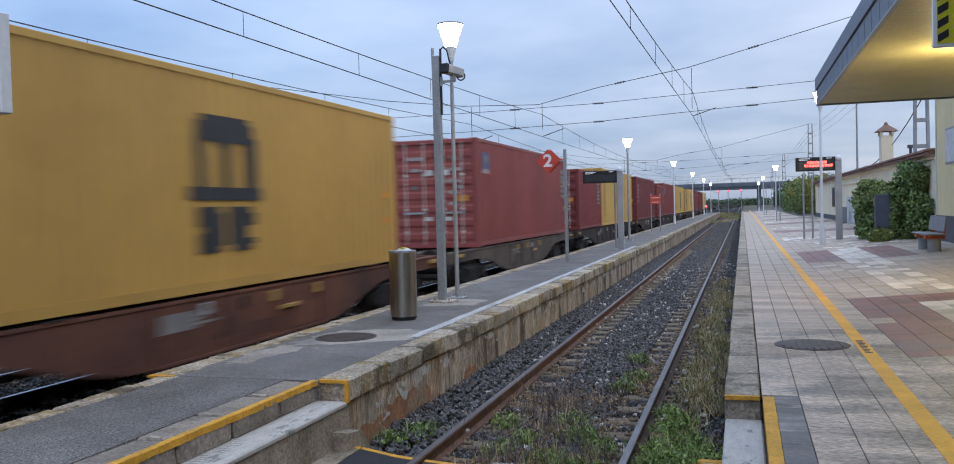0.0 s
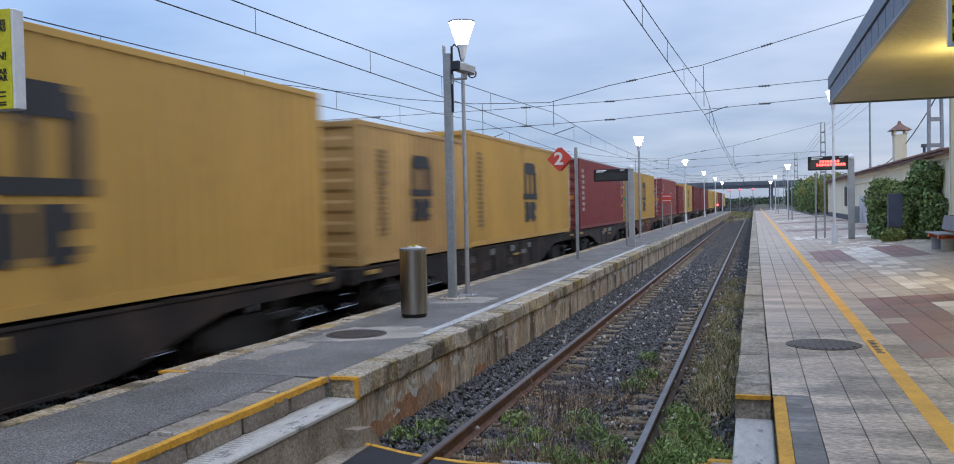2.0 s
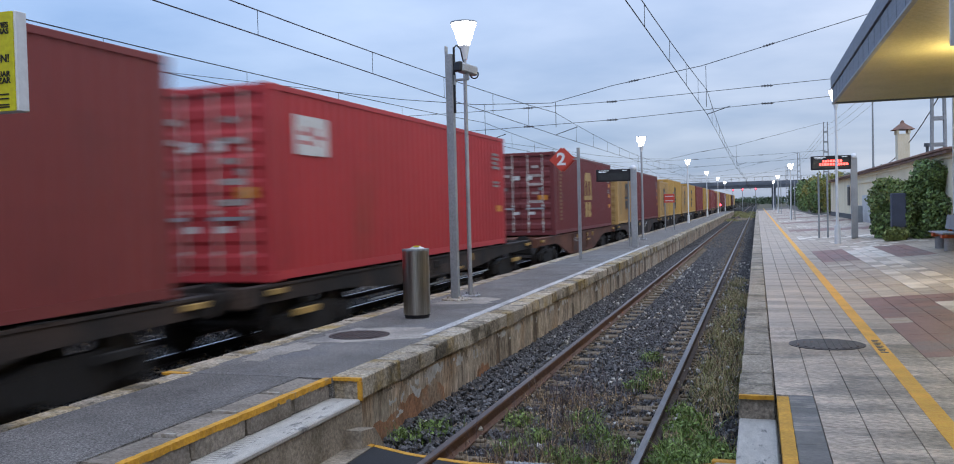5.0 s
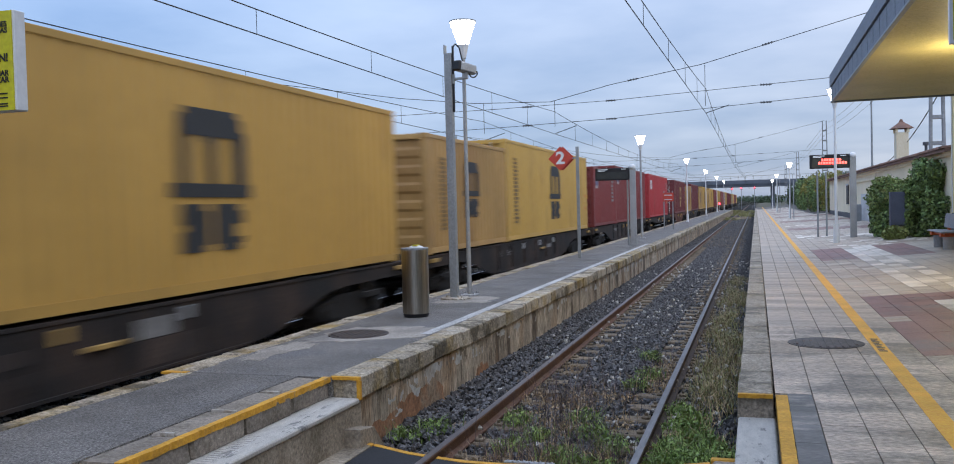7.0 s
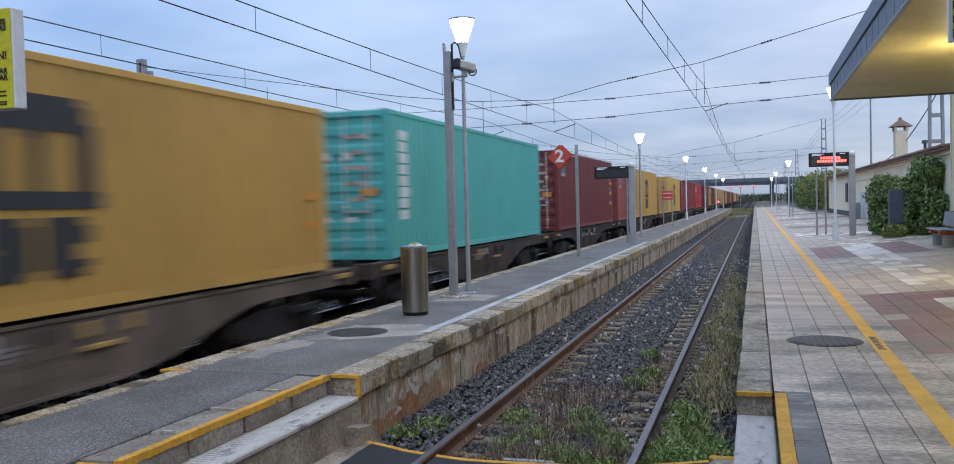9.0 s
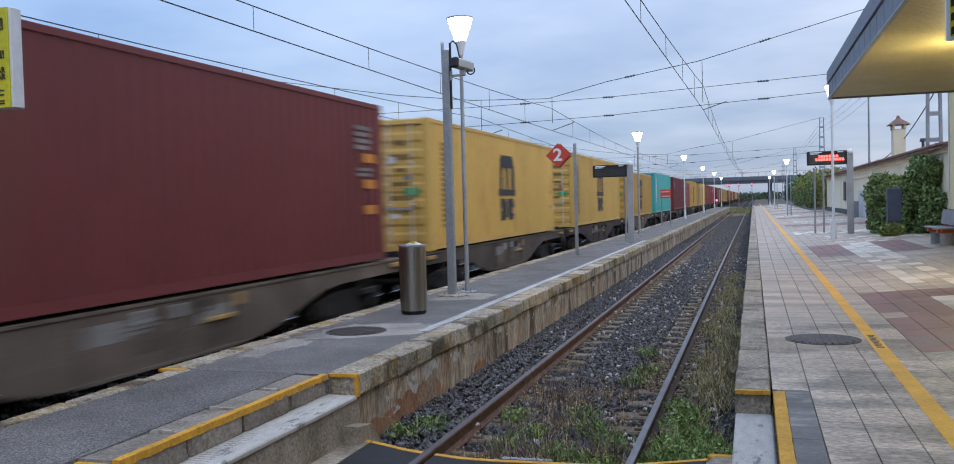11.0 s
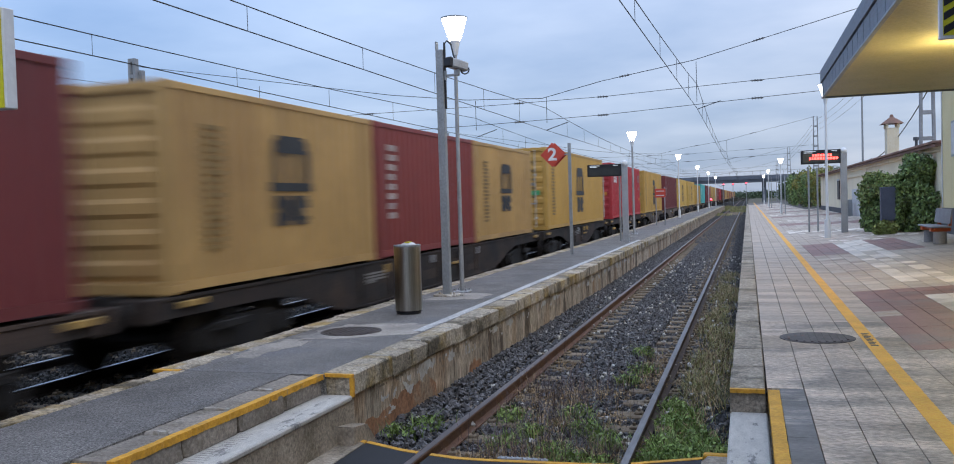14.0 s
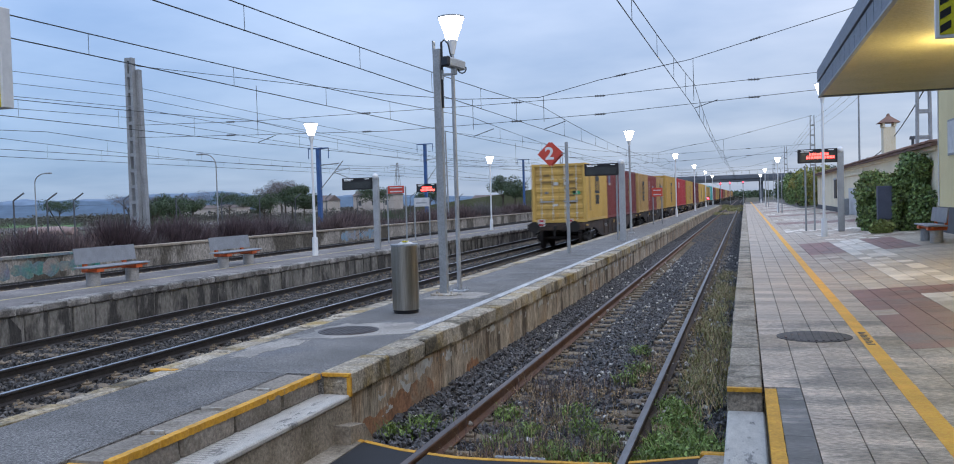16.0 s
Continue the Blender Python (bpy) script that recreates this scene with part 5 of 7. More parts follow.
for y in [22 + i * 0.55 for i in range(14)] + [52 + i * 0.6 for i in range(9)]:
    bm = bmesh.new()
    a, b = rnd.uniform(0.25, 0.5), rnd.uniform(0.25, 0.55)
    k = [bm.verts.new((-22.945 + 0.0004 * (y - 20), y + rnd.uniform(0.2, 0.6) * math.cos(q * 0.9), 0.22 + b * math.sin(q * 0.9) * 0.7)) for q in range(7)]
    bm.faces.new(k)
    part("graffiti_patch", bm, M["graffiti"] if y < 45 else M["graffiti_blue"], wall)


part("graffiti_patch", boxed(-22.889, -22.884, 17, 28.0, 0.63, 0.73), M["graffiti"], wall)


# ---- plants ----
def leaf_material(name, col, col2, rand=0.35):
    m = surface(name, col, col2, rough=0.6, scale=1.2, fine=20, bump=0, vary=0.3, island=rand)
    return m


L_IVY = leaf_material("dark_ivy_leaves", (0.11, 0.175, 0.055), (0.16, 0.22, 0.07), 0.75)
L_PALE = leaf_material("light_ivy_leaves", (0.23, 0.255, 0.08), (0.14, 0.20, 0.055), 0.5)
L_GOLD = leaf_material("yellowing_leaves", (0.26, 0.21, 0.04), (0.13, 0.16, 0.04), 0.45)
L_GRASS = leaf_material("green_weeds", (0.13, 0.205, 0.045), (0.21, 0.27, 0.07), 0.6)
L_OLIVE = leaf_material("olive_grass", (0.29, 0.265, 0.10), (0.20, 0.19, 0.07), 0.4)
L_DRY = leaf_material("dry_grass", (0.42, 0.30, 0.16), (0.25, 0.165, 0.09), 0.5)
L_BROWN = leaf_material("bare_brown_twigs", (0.145, 0.10, 0.096), (0.085, 0.06, 0.058), 0.55)
L_THICK = leaf_material("dark_purple_brown_twigs", (0.105, 0.072, 0.077), (0.062, 0.043, 0.047), 0.5)
L_TREE = leaf_material("dull_green_leaves", (0.06, 0.09, 0.042), (0.04, 0.065, 0.03), 0.45)
L_DULL = leaf_material("dull_brown_green_hedge", (0.075, 0.078, 0.05), (0.06, 0.05, 0.045), 0.3)
L_BARE = leaf_material("grey_bare_twigs", (0.16, 0.14, 0.14), (0.10, 0.085, 0.085), 0.3)
BARK = surface("grey_bark", (0.10, 0.08, 0.06), rough=0.9, scale=5, fine=30, vary=0.4)


def leaves(rng, centres, radii, n, size, narrow=1.0):
    """Small bent quads spread through ellipsoid clumps, thicker near the outside."""
    c, r = np.asarray(centres, float), np.asarray(radii, float)
    k = rng.integers(0, len(c), n)
    d = rng.normal(size=(n, 3))
    d /= np.linalg.norm(d, axis=1)[:, None]
    p = c[k] + d * r[k] * (rng.uniform(0.25, 1.0, n) ** 0.45)[:, None]
    u = rng.normal(size=(n, 3))
    u /= np.linalg.norm(u, axis=1)[:, None]
    v = np.cross(u, d + 0.4 * rng.normal(size=(n, 3)))
    v /= np.linalg.norm(v, axis=1)[:, None] + 1e-6
    s = (size * rng.uniform(0.6, 1.3, n))[:, None]
    q = np.stack([p - u * s, p + v * s * 0.55 * narrow, p + u * s, p - v * s * 0.55 * narrow], 1)
    f = np.arange(4 * n).reshape(n, 4)
    return q.reshape(-1, 3), f


def leaf_part(name, rng, centres, radii, n, size, material, parent, narrow=1.0, floor=None):
    v, f = leaves(rng, centres, radii, n, size, narrow)
    if floor is not None:
        v[:, 2] = np.maximum(v[:, 2], floor)
    return mesh_part(name, v.tolist(), f.tolist(), material, parent)


def blades(name, rng, spots, h, lean, width, material, label):
    """Upright bent blades: two joined quads each, in one mesh."""
    n = len(spots)
    p = np.asarray(spots, float)
    hh = h * rng.uniform(0.4, 1.25, n)
    a = rng.uniform(0, 2 * np.pi, n)
    d = np.column_stack([np.cos(a), np.sin(a), np.zeros(n)])
    s = np.column_stack([-np.sin(a), np.cos(a), np.zeros(n)]) * (width * rng.uniform(0.6, 1.4, n))[:, None]
    l = (lean * rng.uniform(0.2, 1.3, n) * hh)[:, None]
    up = np.array([0, 0, 1.0])
    m = p + d * l * 0.35 + up * (hh * 0.6)[:, None]
    t = p + d * l + up * hh[:, None]
    v = np.stack([p - s, p + s, m + s * 0.7, m - s * 0.7, t], 1)
    k = 5 * np.arange(n)[:, None]
    f4 = (np.array([0, 1, 2, 3])[None] + k).tolist()
    f3 = (np.array([3, 2, 4])[None] + k).tolist()
    return tagged(mesh_part(name, v.reshape(-1, 3).tolist(), f4 + f3, material), label, "grass", "", "stuff")


def spots(rng, n, clumps, spread, z):
    c = np.asarray(clumps, float)
    k = rng.integers(0, len(c), n)
    return np.column_stack([c[k, 0] + rng.normal(size=n) * spread[0], c[k, 1] + rng.normal(size=n) * spread[1], np.full(n, z)])


def clip(a, x0, x1, y0, y1):
    return a[(a[:, 0] > x0) & (a[:, 0] < x1) & (a[:, 1] > y0) & (a[:, 1] < y1)]


def weeds():
    rng = np.random.default_rng(8)
    lush = [(rng.uniform(1.0, 1.66), 7.4 + 1.9 * rng.uniform(0, 1) ** 1.5) for _ in range(16)]
    strip = [(rng.uniform(1.1, 1.66), rng.uniform(9.4, 27)) for _ in range(34)]
    blades("green_weeds", rng, clip(spots(rng, 1500, lush, (0.09, 0.14), -0.17), 0.93, 1.69, 7.3, 30), 0.17, 0.8, 0.006, L_GRASS, "green weeds and grass along the platform foot")
    blades("dry_weeds", rng, clip(spots(rng, 5200, strip + lush[:8], (0.14, 0.45), -0.17), 0.95, 1.69, 7.3, 40), 0.13, 1.0, 0.004, L_DRY, "dry straw-coloured grass along the platform foot")
    blades("green_weeds", rng, clip(spots(rng, 7000, strip, (0.12, 0.40), -0.17), 1.0, 1.69, 9, 40), 0.11, 1.0, 0.005, L_OLIVE, "olive grass along the platform foot")
    mid = [(rng.uniform(-0.6, 0.75), 7.2 + 5.5 * rng.uniform(0, 1) ** 1.8) for _ in range(30)]
    blades("dry_weeds", rng, clip(spots(rng, 950, mid, (0.13, 0.25), -0.17), -0.78, 0.78, 7.15, 14), 0.24, 0.9, 0.0028, L_DRY, "dry straw stalks between the rails")
    blades("bare_stalks", rng, clip(spots(rng, 1000, mid, (0.2, 0.4), -0.17), -0.78, 0.78, 7.15, 14), 0.40, 0.7, 0.0025, L_BROWN, "thin bare brown stalks between the rails")
    tufts = [(0.45, 7.35), (0.65, 7.3), (0.25, 7.5), (-0.55, 8.9), (0.1, 9.1), (-0.35, 7.9), (0.42, 10.9), (0.38, 12.9), (0.5, 11.6), (-1.3, 8.4), (-1.45, 8.0), (1.15, 7.6), (1.35, 7.7), (-0.2, 8.3), (0.3, 8.5), (0.15, 7.7), (0.55, 8.1), (1.1, 8.9), (1.05, 9.6)]
    blades("green_weeds", rng, clip(spots(rng, 1500, tufts, (0.09, 0.10), -0.16), -1.69, 1.69, 7.2, 16), 0.15, 0.9, 0.006, L_GRASS, "green weed tufts growing in the ballast")
    end = [(rng.uniform(-3.7, -1.5), rng.uniform(150.5, 195)) for _ in range(40)] + [(rng.uniform(-1.6, 1.6), rng.uniform(105, 190)) for _ in range(30)]
    blades("green_weeds", rng, spots(rng, 5000, end, (0.3, 1.2), -0.18), 0.30, 0.8, 0.03, L_OLIVE, "olive weeds past the end of the island platform")
    every = tufts + lush
    v, f = leaves(rng, [(x, y, -0.09) for x, y in every], [(0.17, 0.2, 0.09)] * len(every), 5200, 0.022)
    tagged(mesh_part("leafy_weeds", v.tolist(), f.tolist(), L_GRASS), "low leafy green weeds by the rails", "weeds", "", "stuff")
    v, f = leaves(rng, [(x, y, -0.13) for x, y in mid + lush], [(0.25, 0.3, 0.05)] * (len(mid) + len(lush)), 9000, 0.017)
    tagged(mesh_part("dead_leaves", v.tolist(), f.tolist(), L_DRY), "dead brown leaves and litter between the rails", "leaves", "", "stuff")


weeds()


def hedge():
    rng = np.random.default_rng(9)
    h = thing("ivy_hedge", "dense dark green ivy hedge before the house", "hedge")
    low = floor_at(6.0)
    cs, rs = [], []
    for i in range(230):
        x = rng.uniform(5.85, 7.38)
        # two humps with a dip between them
        top = 2.80 + 0.08 * math.sin(x * 9.3) - 0.22 * math.exp(-((x - 6.6) / 0.13) ** 2) + (0.55 * min(1.0, (x - 6.55) / 0.5) if x > 6.55 else 0) - (0.35 if x < 5.95 else 0)
        front = 32.9 - 2.0 * (x - 5.9)
        z = low + (top - low) * rng.uniform(0.05, 0.98) ** 0.75
        cs.append((x, front + rng.uniform(0.0, 1.3) + (0.35 if z > 2.3 else 0), z - 0.2)); rs.append((0.27, 0.33, 0.29))
    leaf_part("foliage", rng, cs, rs, 44000, 0.050, L_IVY, h, 1.5, floor=low)
    # paler, yellowing growth over the top of the nearer hump
    leaf_part("foliage", rng, [(c[0], c[1], c[2] + 0.10) for c in cs if c[2] > 1.7 and c[0] < 6.7], [(0.34, 0.34, 0.26)] * sum(c[2] > 1.7 and c[0] < 6.7 for c in cs), 5200, 0.046, L_PALE, h, 1.5, floor=low)
    leaf_part("foliage", rng, [(5.85 + 0.1 * k, 30.75, low + 0.14 + 0.06 * (k % 3)) for k in range(5)], [(0.2, 0.14, 0.2)] * 5, 1500, 0.045, L_PALE, h, 1.5, floor=low)
    leaf_part("foliage", rng, [(6.46, 30.9, low + 0.5 + 0.2 * k) for k in range(6)], [(0.14, 0.16, 0.2)] * 6, 1500, 0.045, L_IVY, h, 1.5, floor=low)
    part("trunk", rodded((6.6, 32.5, low - 0.05), (6.7, 32.6, 2.2), 0.09, 0.05), BARK, h)


hedge()


def bush(x, y, z, rx, ry, h, n, size, material, seed, label, name="bush", narrow=1.0):
    rng = np.random.default_rng(seed)
    b = thing(name, label, name.replace("_", " "), at=(x, y, z))
    cs = [(rng.uniform(-rx, rx), rng.uniform(-ry, ry), h * rng.uniform(0.2, 0.75)) for _ in range(12)]
    leaf_part("foliage", rng, cs, [(rx * 0.45, ry * 0.45, h * 0.3)] * 12, n, size, material, b, narrow, floor=0.0)
    for k in range(3):
        part("stem", rodded((0, 0, -0.05), (rng.uniform(-rx, rx) * 0.6, rng.uniform(-ry, ry) * 0.6, h * 0.6), 0.03 * h / 2, 0.012, 6), BARK, b)
    return b


def tree(x, y, z, h, crown, n, size, material, seed, label, narrow=1.0):
    rng = np.random.default_rng(seed)
    t = thing("tree", label, "tree", at=(x, y, z))
    bm = rodded((0, 0, -0.1), (0.1, 0.05, h * 0.5), 0.03 * h, 0.018 * h, 8)
    ends = []
    for k in range(7):
        a = k * 0.9 + rng.uniform(0, 0.5)
        e = (crown * 0.6 * math.cos(a), crown * 0.6 * math.sin(a), h * rng.uniform(0.6, 0.92))
        rod(bm, (0.08, 0.04, h * rng.uniform(0.3, 0.5)), e, 0.012 * h, 0.004 * h, 6)
        ends.append(e)
    part("trunk", bm, BARK, t)
    cs = ends + [(rng.uniform(-0.5, 0.5) * crown, rng.uniform(-0.5, 0.5) * crown, h * rng.uniform(0.5, 0.9)) for _ in range(8)]
    leaf_part("crown", rng, cs, [(crown * 0.4, crown * 0.4, h * 0.16)] * len(cs), n, size, material, t, narrow)
    return t


for i in range(9):
    y = 79 + i * 5.0
    bush(7.75 + 0.3 * math.sin(i * 2.1), y, floor_at(7.75) - 0.03, 0.9, 2.6, 3.6 + 0.35 * math.sin(i * 1.7), 2600, 0.12, L_GOLD if i % 3 != 2 else L_IVY, 40 + i, "yellowing bush at the back of the platform")
for i in range(6):
    bush(9.3, 124 + i * 12, floor_at(9.3) - 0.03, 1.2, 5, 4.2, 1500, 0.22, L_TREE, 60 + i, "dull green bush along the platform")


def twigs(name, x, y, z, spread, h, n, material, seed, label):
    """A leafless shrub: fans of thin forked twigs."""
    rng = np.random.default_rng(seed)
    b = thing("scrub_bush", label, "bush", at=(x, y, z))
    base = np.column_stack([rng.normal(size=n) * spread * 0.35, rng.normal(size=n) * spread * 0.35, np.zeros(n)])
    d = np.column_stack([rng.normal(size=n) * 0.5, rng.normal(size=n) * 0.5, np.full(n, 1.0)])
    d /= np.linalg.norm(d, axis=1)[:, None]
    l = h * rng.uniform(0.45, 1.1, n) * (1 - 0.25 * np.hypot(d[:, 0], d[:, 1]))
    a = base + d * (l * rng.uniform(0.0, 0.5, n))[:, None]
    e = base + d * l[:, None] + rng.normal(size=(n, 3)) * 0.08 * h
    s = np.cross(d, rng.normal(size=(n, 3)))
    s = s / np.linalg.norm(s, axis=1)[:, None] * 0.016
    v = np.stack([a - s, a + s, e + s * 0.4, e - s * 0.4], 1).reshape(-1, 3)
    v[:, 2] = np.maximum(v[:, 2], 0.0)
    mesh_part("foliage", v.tolist(), np.arange(4 * n).reshape(n, 4).tolist(), material, b)
    part("stem", rodded((0, 0, -0.05), (0.05, 0.05, h * 0.5), 0.03, 0.012, 6), BARK, b)


def scrub():
    rng = np.random.default_rng(21)
    for i in range(44):
        y = 13 + i * 2.4 + rng.uniform(-0.8, 0.8)
        hh = 1.3 + 1.3 * rng.uniform(0, 1) ** 1.7
        twigs("scrub", -24.7 - rng.uniform(0, 2.8), y, -0.35, 1.3, hh, 2300, L_BROWN if i % 3 else L_BARE, 100 + i, "leafless brown scrub behind the low wall")
    for i, (y, hh) in enumerate(((28.7, 1.9), (33.7, 2.3), (36.9, 2.0), (38.4, 2.2), (43.5, 2.1), (46.5, 1.8), (57, 2.0))):
        twigs("scrub", -25.4, y, -0.35, 1.1, hh, 5200, L_THICK, 230 + i, "dense purple-brown leafless bush behind the low wall")
    for i in range(26):
        y = 24 + i * 4.6 + rng.uniform(-2, 2)
        twigs("scrub", -30 - rng.uniform(0, 12), y, -0.35, 2.4, rng.uniform(1.1, 2.2), 1900, L_BROWN if i % 3 else L_TREE, 160 + i, "leafless brown scrub on waste ground")


scrub()
for k, (x, y, h, c, mat_, lab) in enumerate((
        (-60, 82, 3.9, 2.2, L_TREE, "round dark green tree on waste ground"), (-61, 87, 4.4, 2.4, L_TREE, "round dark green tree on waste ground"), (-64, 91, 4.2, 2.2, L_TREE, "round dark green tree on waste ground"),
        (-62, 109, 4.7, 2.8, L_TREE, "dark green tree among fields"), (-110, 205, 8.5, 5, L_BARE, "bare grey tree among fields"), (-117, 212, 9.5, 5, L_BARE, "bare grey tree among fields"),
        (-150, 220, 8, 6, L_BARE, "bare grey tree among fields"), (-135, 215, 7.5, 6, L_TREE, "dark green tree among fields"), (-100, 235, 8, 6, L_TREE, "dark green tree among fields"), (-92, 260, 7, 6, L_TREE, "dark green tree among fields"),
        (-62, 236, 9.3, 5, L_TREE, "tall dark green tree by the railway"), (-57, 230, 8.3, 4, L_TREE, "tall dark green tree by the railway"), (-44, 232, 6.5, 5, L_TREE, "dark green tree by the railway"), (-180, 230, 8, 7, L_BARE, "bare grey tree among fields"), (-215, 240, 8, 7, L_TREE, "dark tree among fields"),
        (-92, 172, 7.2, 4, L_TREE, "dark green tree among fields"), (-97, 178, 8.6, 4, L_BARE, "bare grey tree among fields"), (-102, 180, 7.8, 4, L_BARE, "bare grey tree among fields"), (-87, 168, 5.5, 4, L_TREE, "dark green tree among fields"),
        (-107, 183, 6.0, 5, L_TREE, "dark green tree among fields"), (-130, 176, 6.0, 4, L_BARE, "bare grey tree among fields"), (-124, 182, 5.2, 4, L_TREE, "dark green tree among fields"),
        (-30, 262, 7.5, 6, L_TREE, "dark green tree by the railway"), (17, 110, 6, 4, L_TREE, "dark green tree behind the platform"), (17, 140, 6, 4, L_TREE, "dark green tree behind the platform"), (18, 170, 7, 5, L_TREE, "dark green tree behind the platform"))):
    tree(x, y, -0.35, h, c, 3600, 0.10 if y < 130 else 0.19, mat_, 300 + k, lab, 0.4 if mat_ is L_BARE else 1.0)


def woods():
    rng = np.random.default_rng(33)
    cs, rs = [], []
    for i in range(260):
        d = rng.uniform(260, 700)
        a = rng.uniform(0.02, 0.95)
        cs.append((EYE[0] - d * math.sin(a), d * math.cos(a), rng.uniform(-0.2, 0.9))); rs.append((rng.uniform(6, 14), 6, rng.uniform(0.9, 2.0)))
    v, f = leaves(rng, cs, rs, 60000, 0.40)
    tagged(mesh_part("far_woods", v.tolist(), f.tolist(), L_DULL), "far low woods and hedges across the plain", "woods", "", "stuff")


woods()

# haze is put into the colour: the farther ridge is paler and bluer
M["hill"] = surface("hazed_blue_hill", (0.10, 0.145, 0.20), (0.08, 0.12, 0.17), rough=1.0, scale=0.004, fine=0.03, bump=0)
M["hill_far"] = surface("pale_hazed_hill", (0.16, 0.22, 0.30), rough=1.0, scale=0.004, fine=0.03, bump=0)
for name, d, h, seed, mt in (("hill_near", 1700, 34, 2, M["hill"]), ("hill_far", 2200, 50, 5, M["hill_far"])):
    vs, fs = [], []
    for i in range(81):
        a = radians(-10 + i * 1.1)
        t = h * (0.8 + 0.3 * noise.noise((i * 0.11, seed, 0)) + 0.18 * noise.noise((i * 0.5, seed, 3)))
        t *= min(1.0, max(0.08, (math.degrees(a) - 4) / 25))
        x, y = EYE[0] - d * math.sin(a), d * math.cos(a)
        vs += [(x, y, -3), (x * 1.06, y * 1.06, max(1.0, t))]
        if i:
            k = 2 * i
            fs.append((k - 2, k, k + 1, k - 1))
    tagged(mesh_part(name, vs, fs, mt), "low hills on the horizon, blue with painted haze", "hills", "", "structure")
bm = bmesh.new()
bm.faces.new([bm.verts.new(p) for p in ((-170, 165, -0.29), (-128, 150, -0.29), (-350, 408, -0.29), (-450, 455, -0.29))])
bmesh.ops.recalc_face_normals(bm, faces=bm.faces[:])
fld = structure("field_strip", bm, surface("green_field", (0.10, 0.19, 0.05), (0.07, 0.12, 0.035), rough=0.9, scale=0.1, fine=3), "green field beyond the waste ground", "field")
M["rubble"] = surface("pale_rubble", (0.20, 0.18, 0.17), rough=0.9, scale=0.6, fine=8, vary=0.35, island=0.5)
stones("rubble", [(-118, -92, 98, 124, -0.15, 0.35), (-60, -46, 96, 122, -0.15, 0.2), (-185, -150, 250, 300, 0.0, 0.25), (-90, -70, 118, 140, -0.15, 0.4)], 0.42, 71, "pale broken rubble on the waste ground", M["rubble"])
grate = thing("steel_grate", "small galvanised grate lying at the crossing edge", "grate", at=(0.0, 7.2, -0.06))
part("frame", boxed(-0.22, 0.22, -0.02, 0.02, -0.12, 0.03, bev=0.006), M["galv"], grate)
for i in range(9):
    part("bar", boxed(-0.2 + i * 0.048, -0.185 + i * 0.048, -0.018, 0.018, 0.03, 0.034), M["galv"], grate)


def hedgerows():
    rng = np.random.default_rng(34)
    cs, rs = [], []
    for i in range(150):
        d = (205, 240, 285, 335)[i % 4] + rng.uniform(-4, 4)
        a = rng.uniform(0.30, 0.98)
        cs.append((EYE[0] - d * math.sin(a), d * math.cos(a), rng.uniform(-0.3, 0.5))); rs.append((rng.uniform(3, 7), 2, rng.uniform(0.7, 1.3)))
    v, f = leaves(rng, cs, rs, 60000, 0.15)
    v[:, 2] = np.maximum(v[:, 2], -0.4)
    tagged(mesh_part("far_hedges", v.tolist(), f.tolist(), L_DULL), "low dull brown-green hedges across the plain", "hedges", "", "stuff")


hedgerows()


# a low dark leaf band, added in place of the haze under the bridge
def beyond_bridge():
    rng = np.random.default_rng(35)
    cs = [(rng.uniform(-30, 60), rng.uniform(660, 760), rng.uniform(0.5, 3)) for _ in range(60)]
    v, f = leaves(rng, cs, [(8, 6, 3.2)] * 60, 7000, 0.9)
    tagged(mesh_part("far_woods", v.tolist(), f.tolist(), L_TREE), "added dark foliage standing in for haze beyond the bridge", "woods", "", "stuff")


beyond_bridge()
rr = random.Random(31)
for i in range(7):
    y0 = 18.6 + i * 0.17
    part("graffiti_stroke", rodded((-10.636, y0, 0.05 + rr.uniform(0, 0.1)), (-10.636, y0 + rr.uniform(-0.05, 0.14), 0.20 + rr.uniform(0, 0.06)), 0.007, seg=5), M["patch"], far, "white scrawl")


# ---- platform fixtures ----
def ring(bm, x, y, z0, z1, ra, rb, seg=24):
    bmesh.ops.create_cone(bm, cap_ends=True, segments=seg, radius1=ra, radius2=rb, depth=z1 - z0, matrix=Matrix.Translation((x, y, (z0 + z1) / 2)))


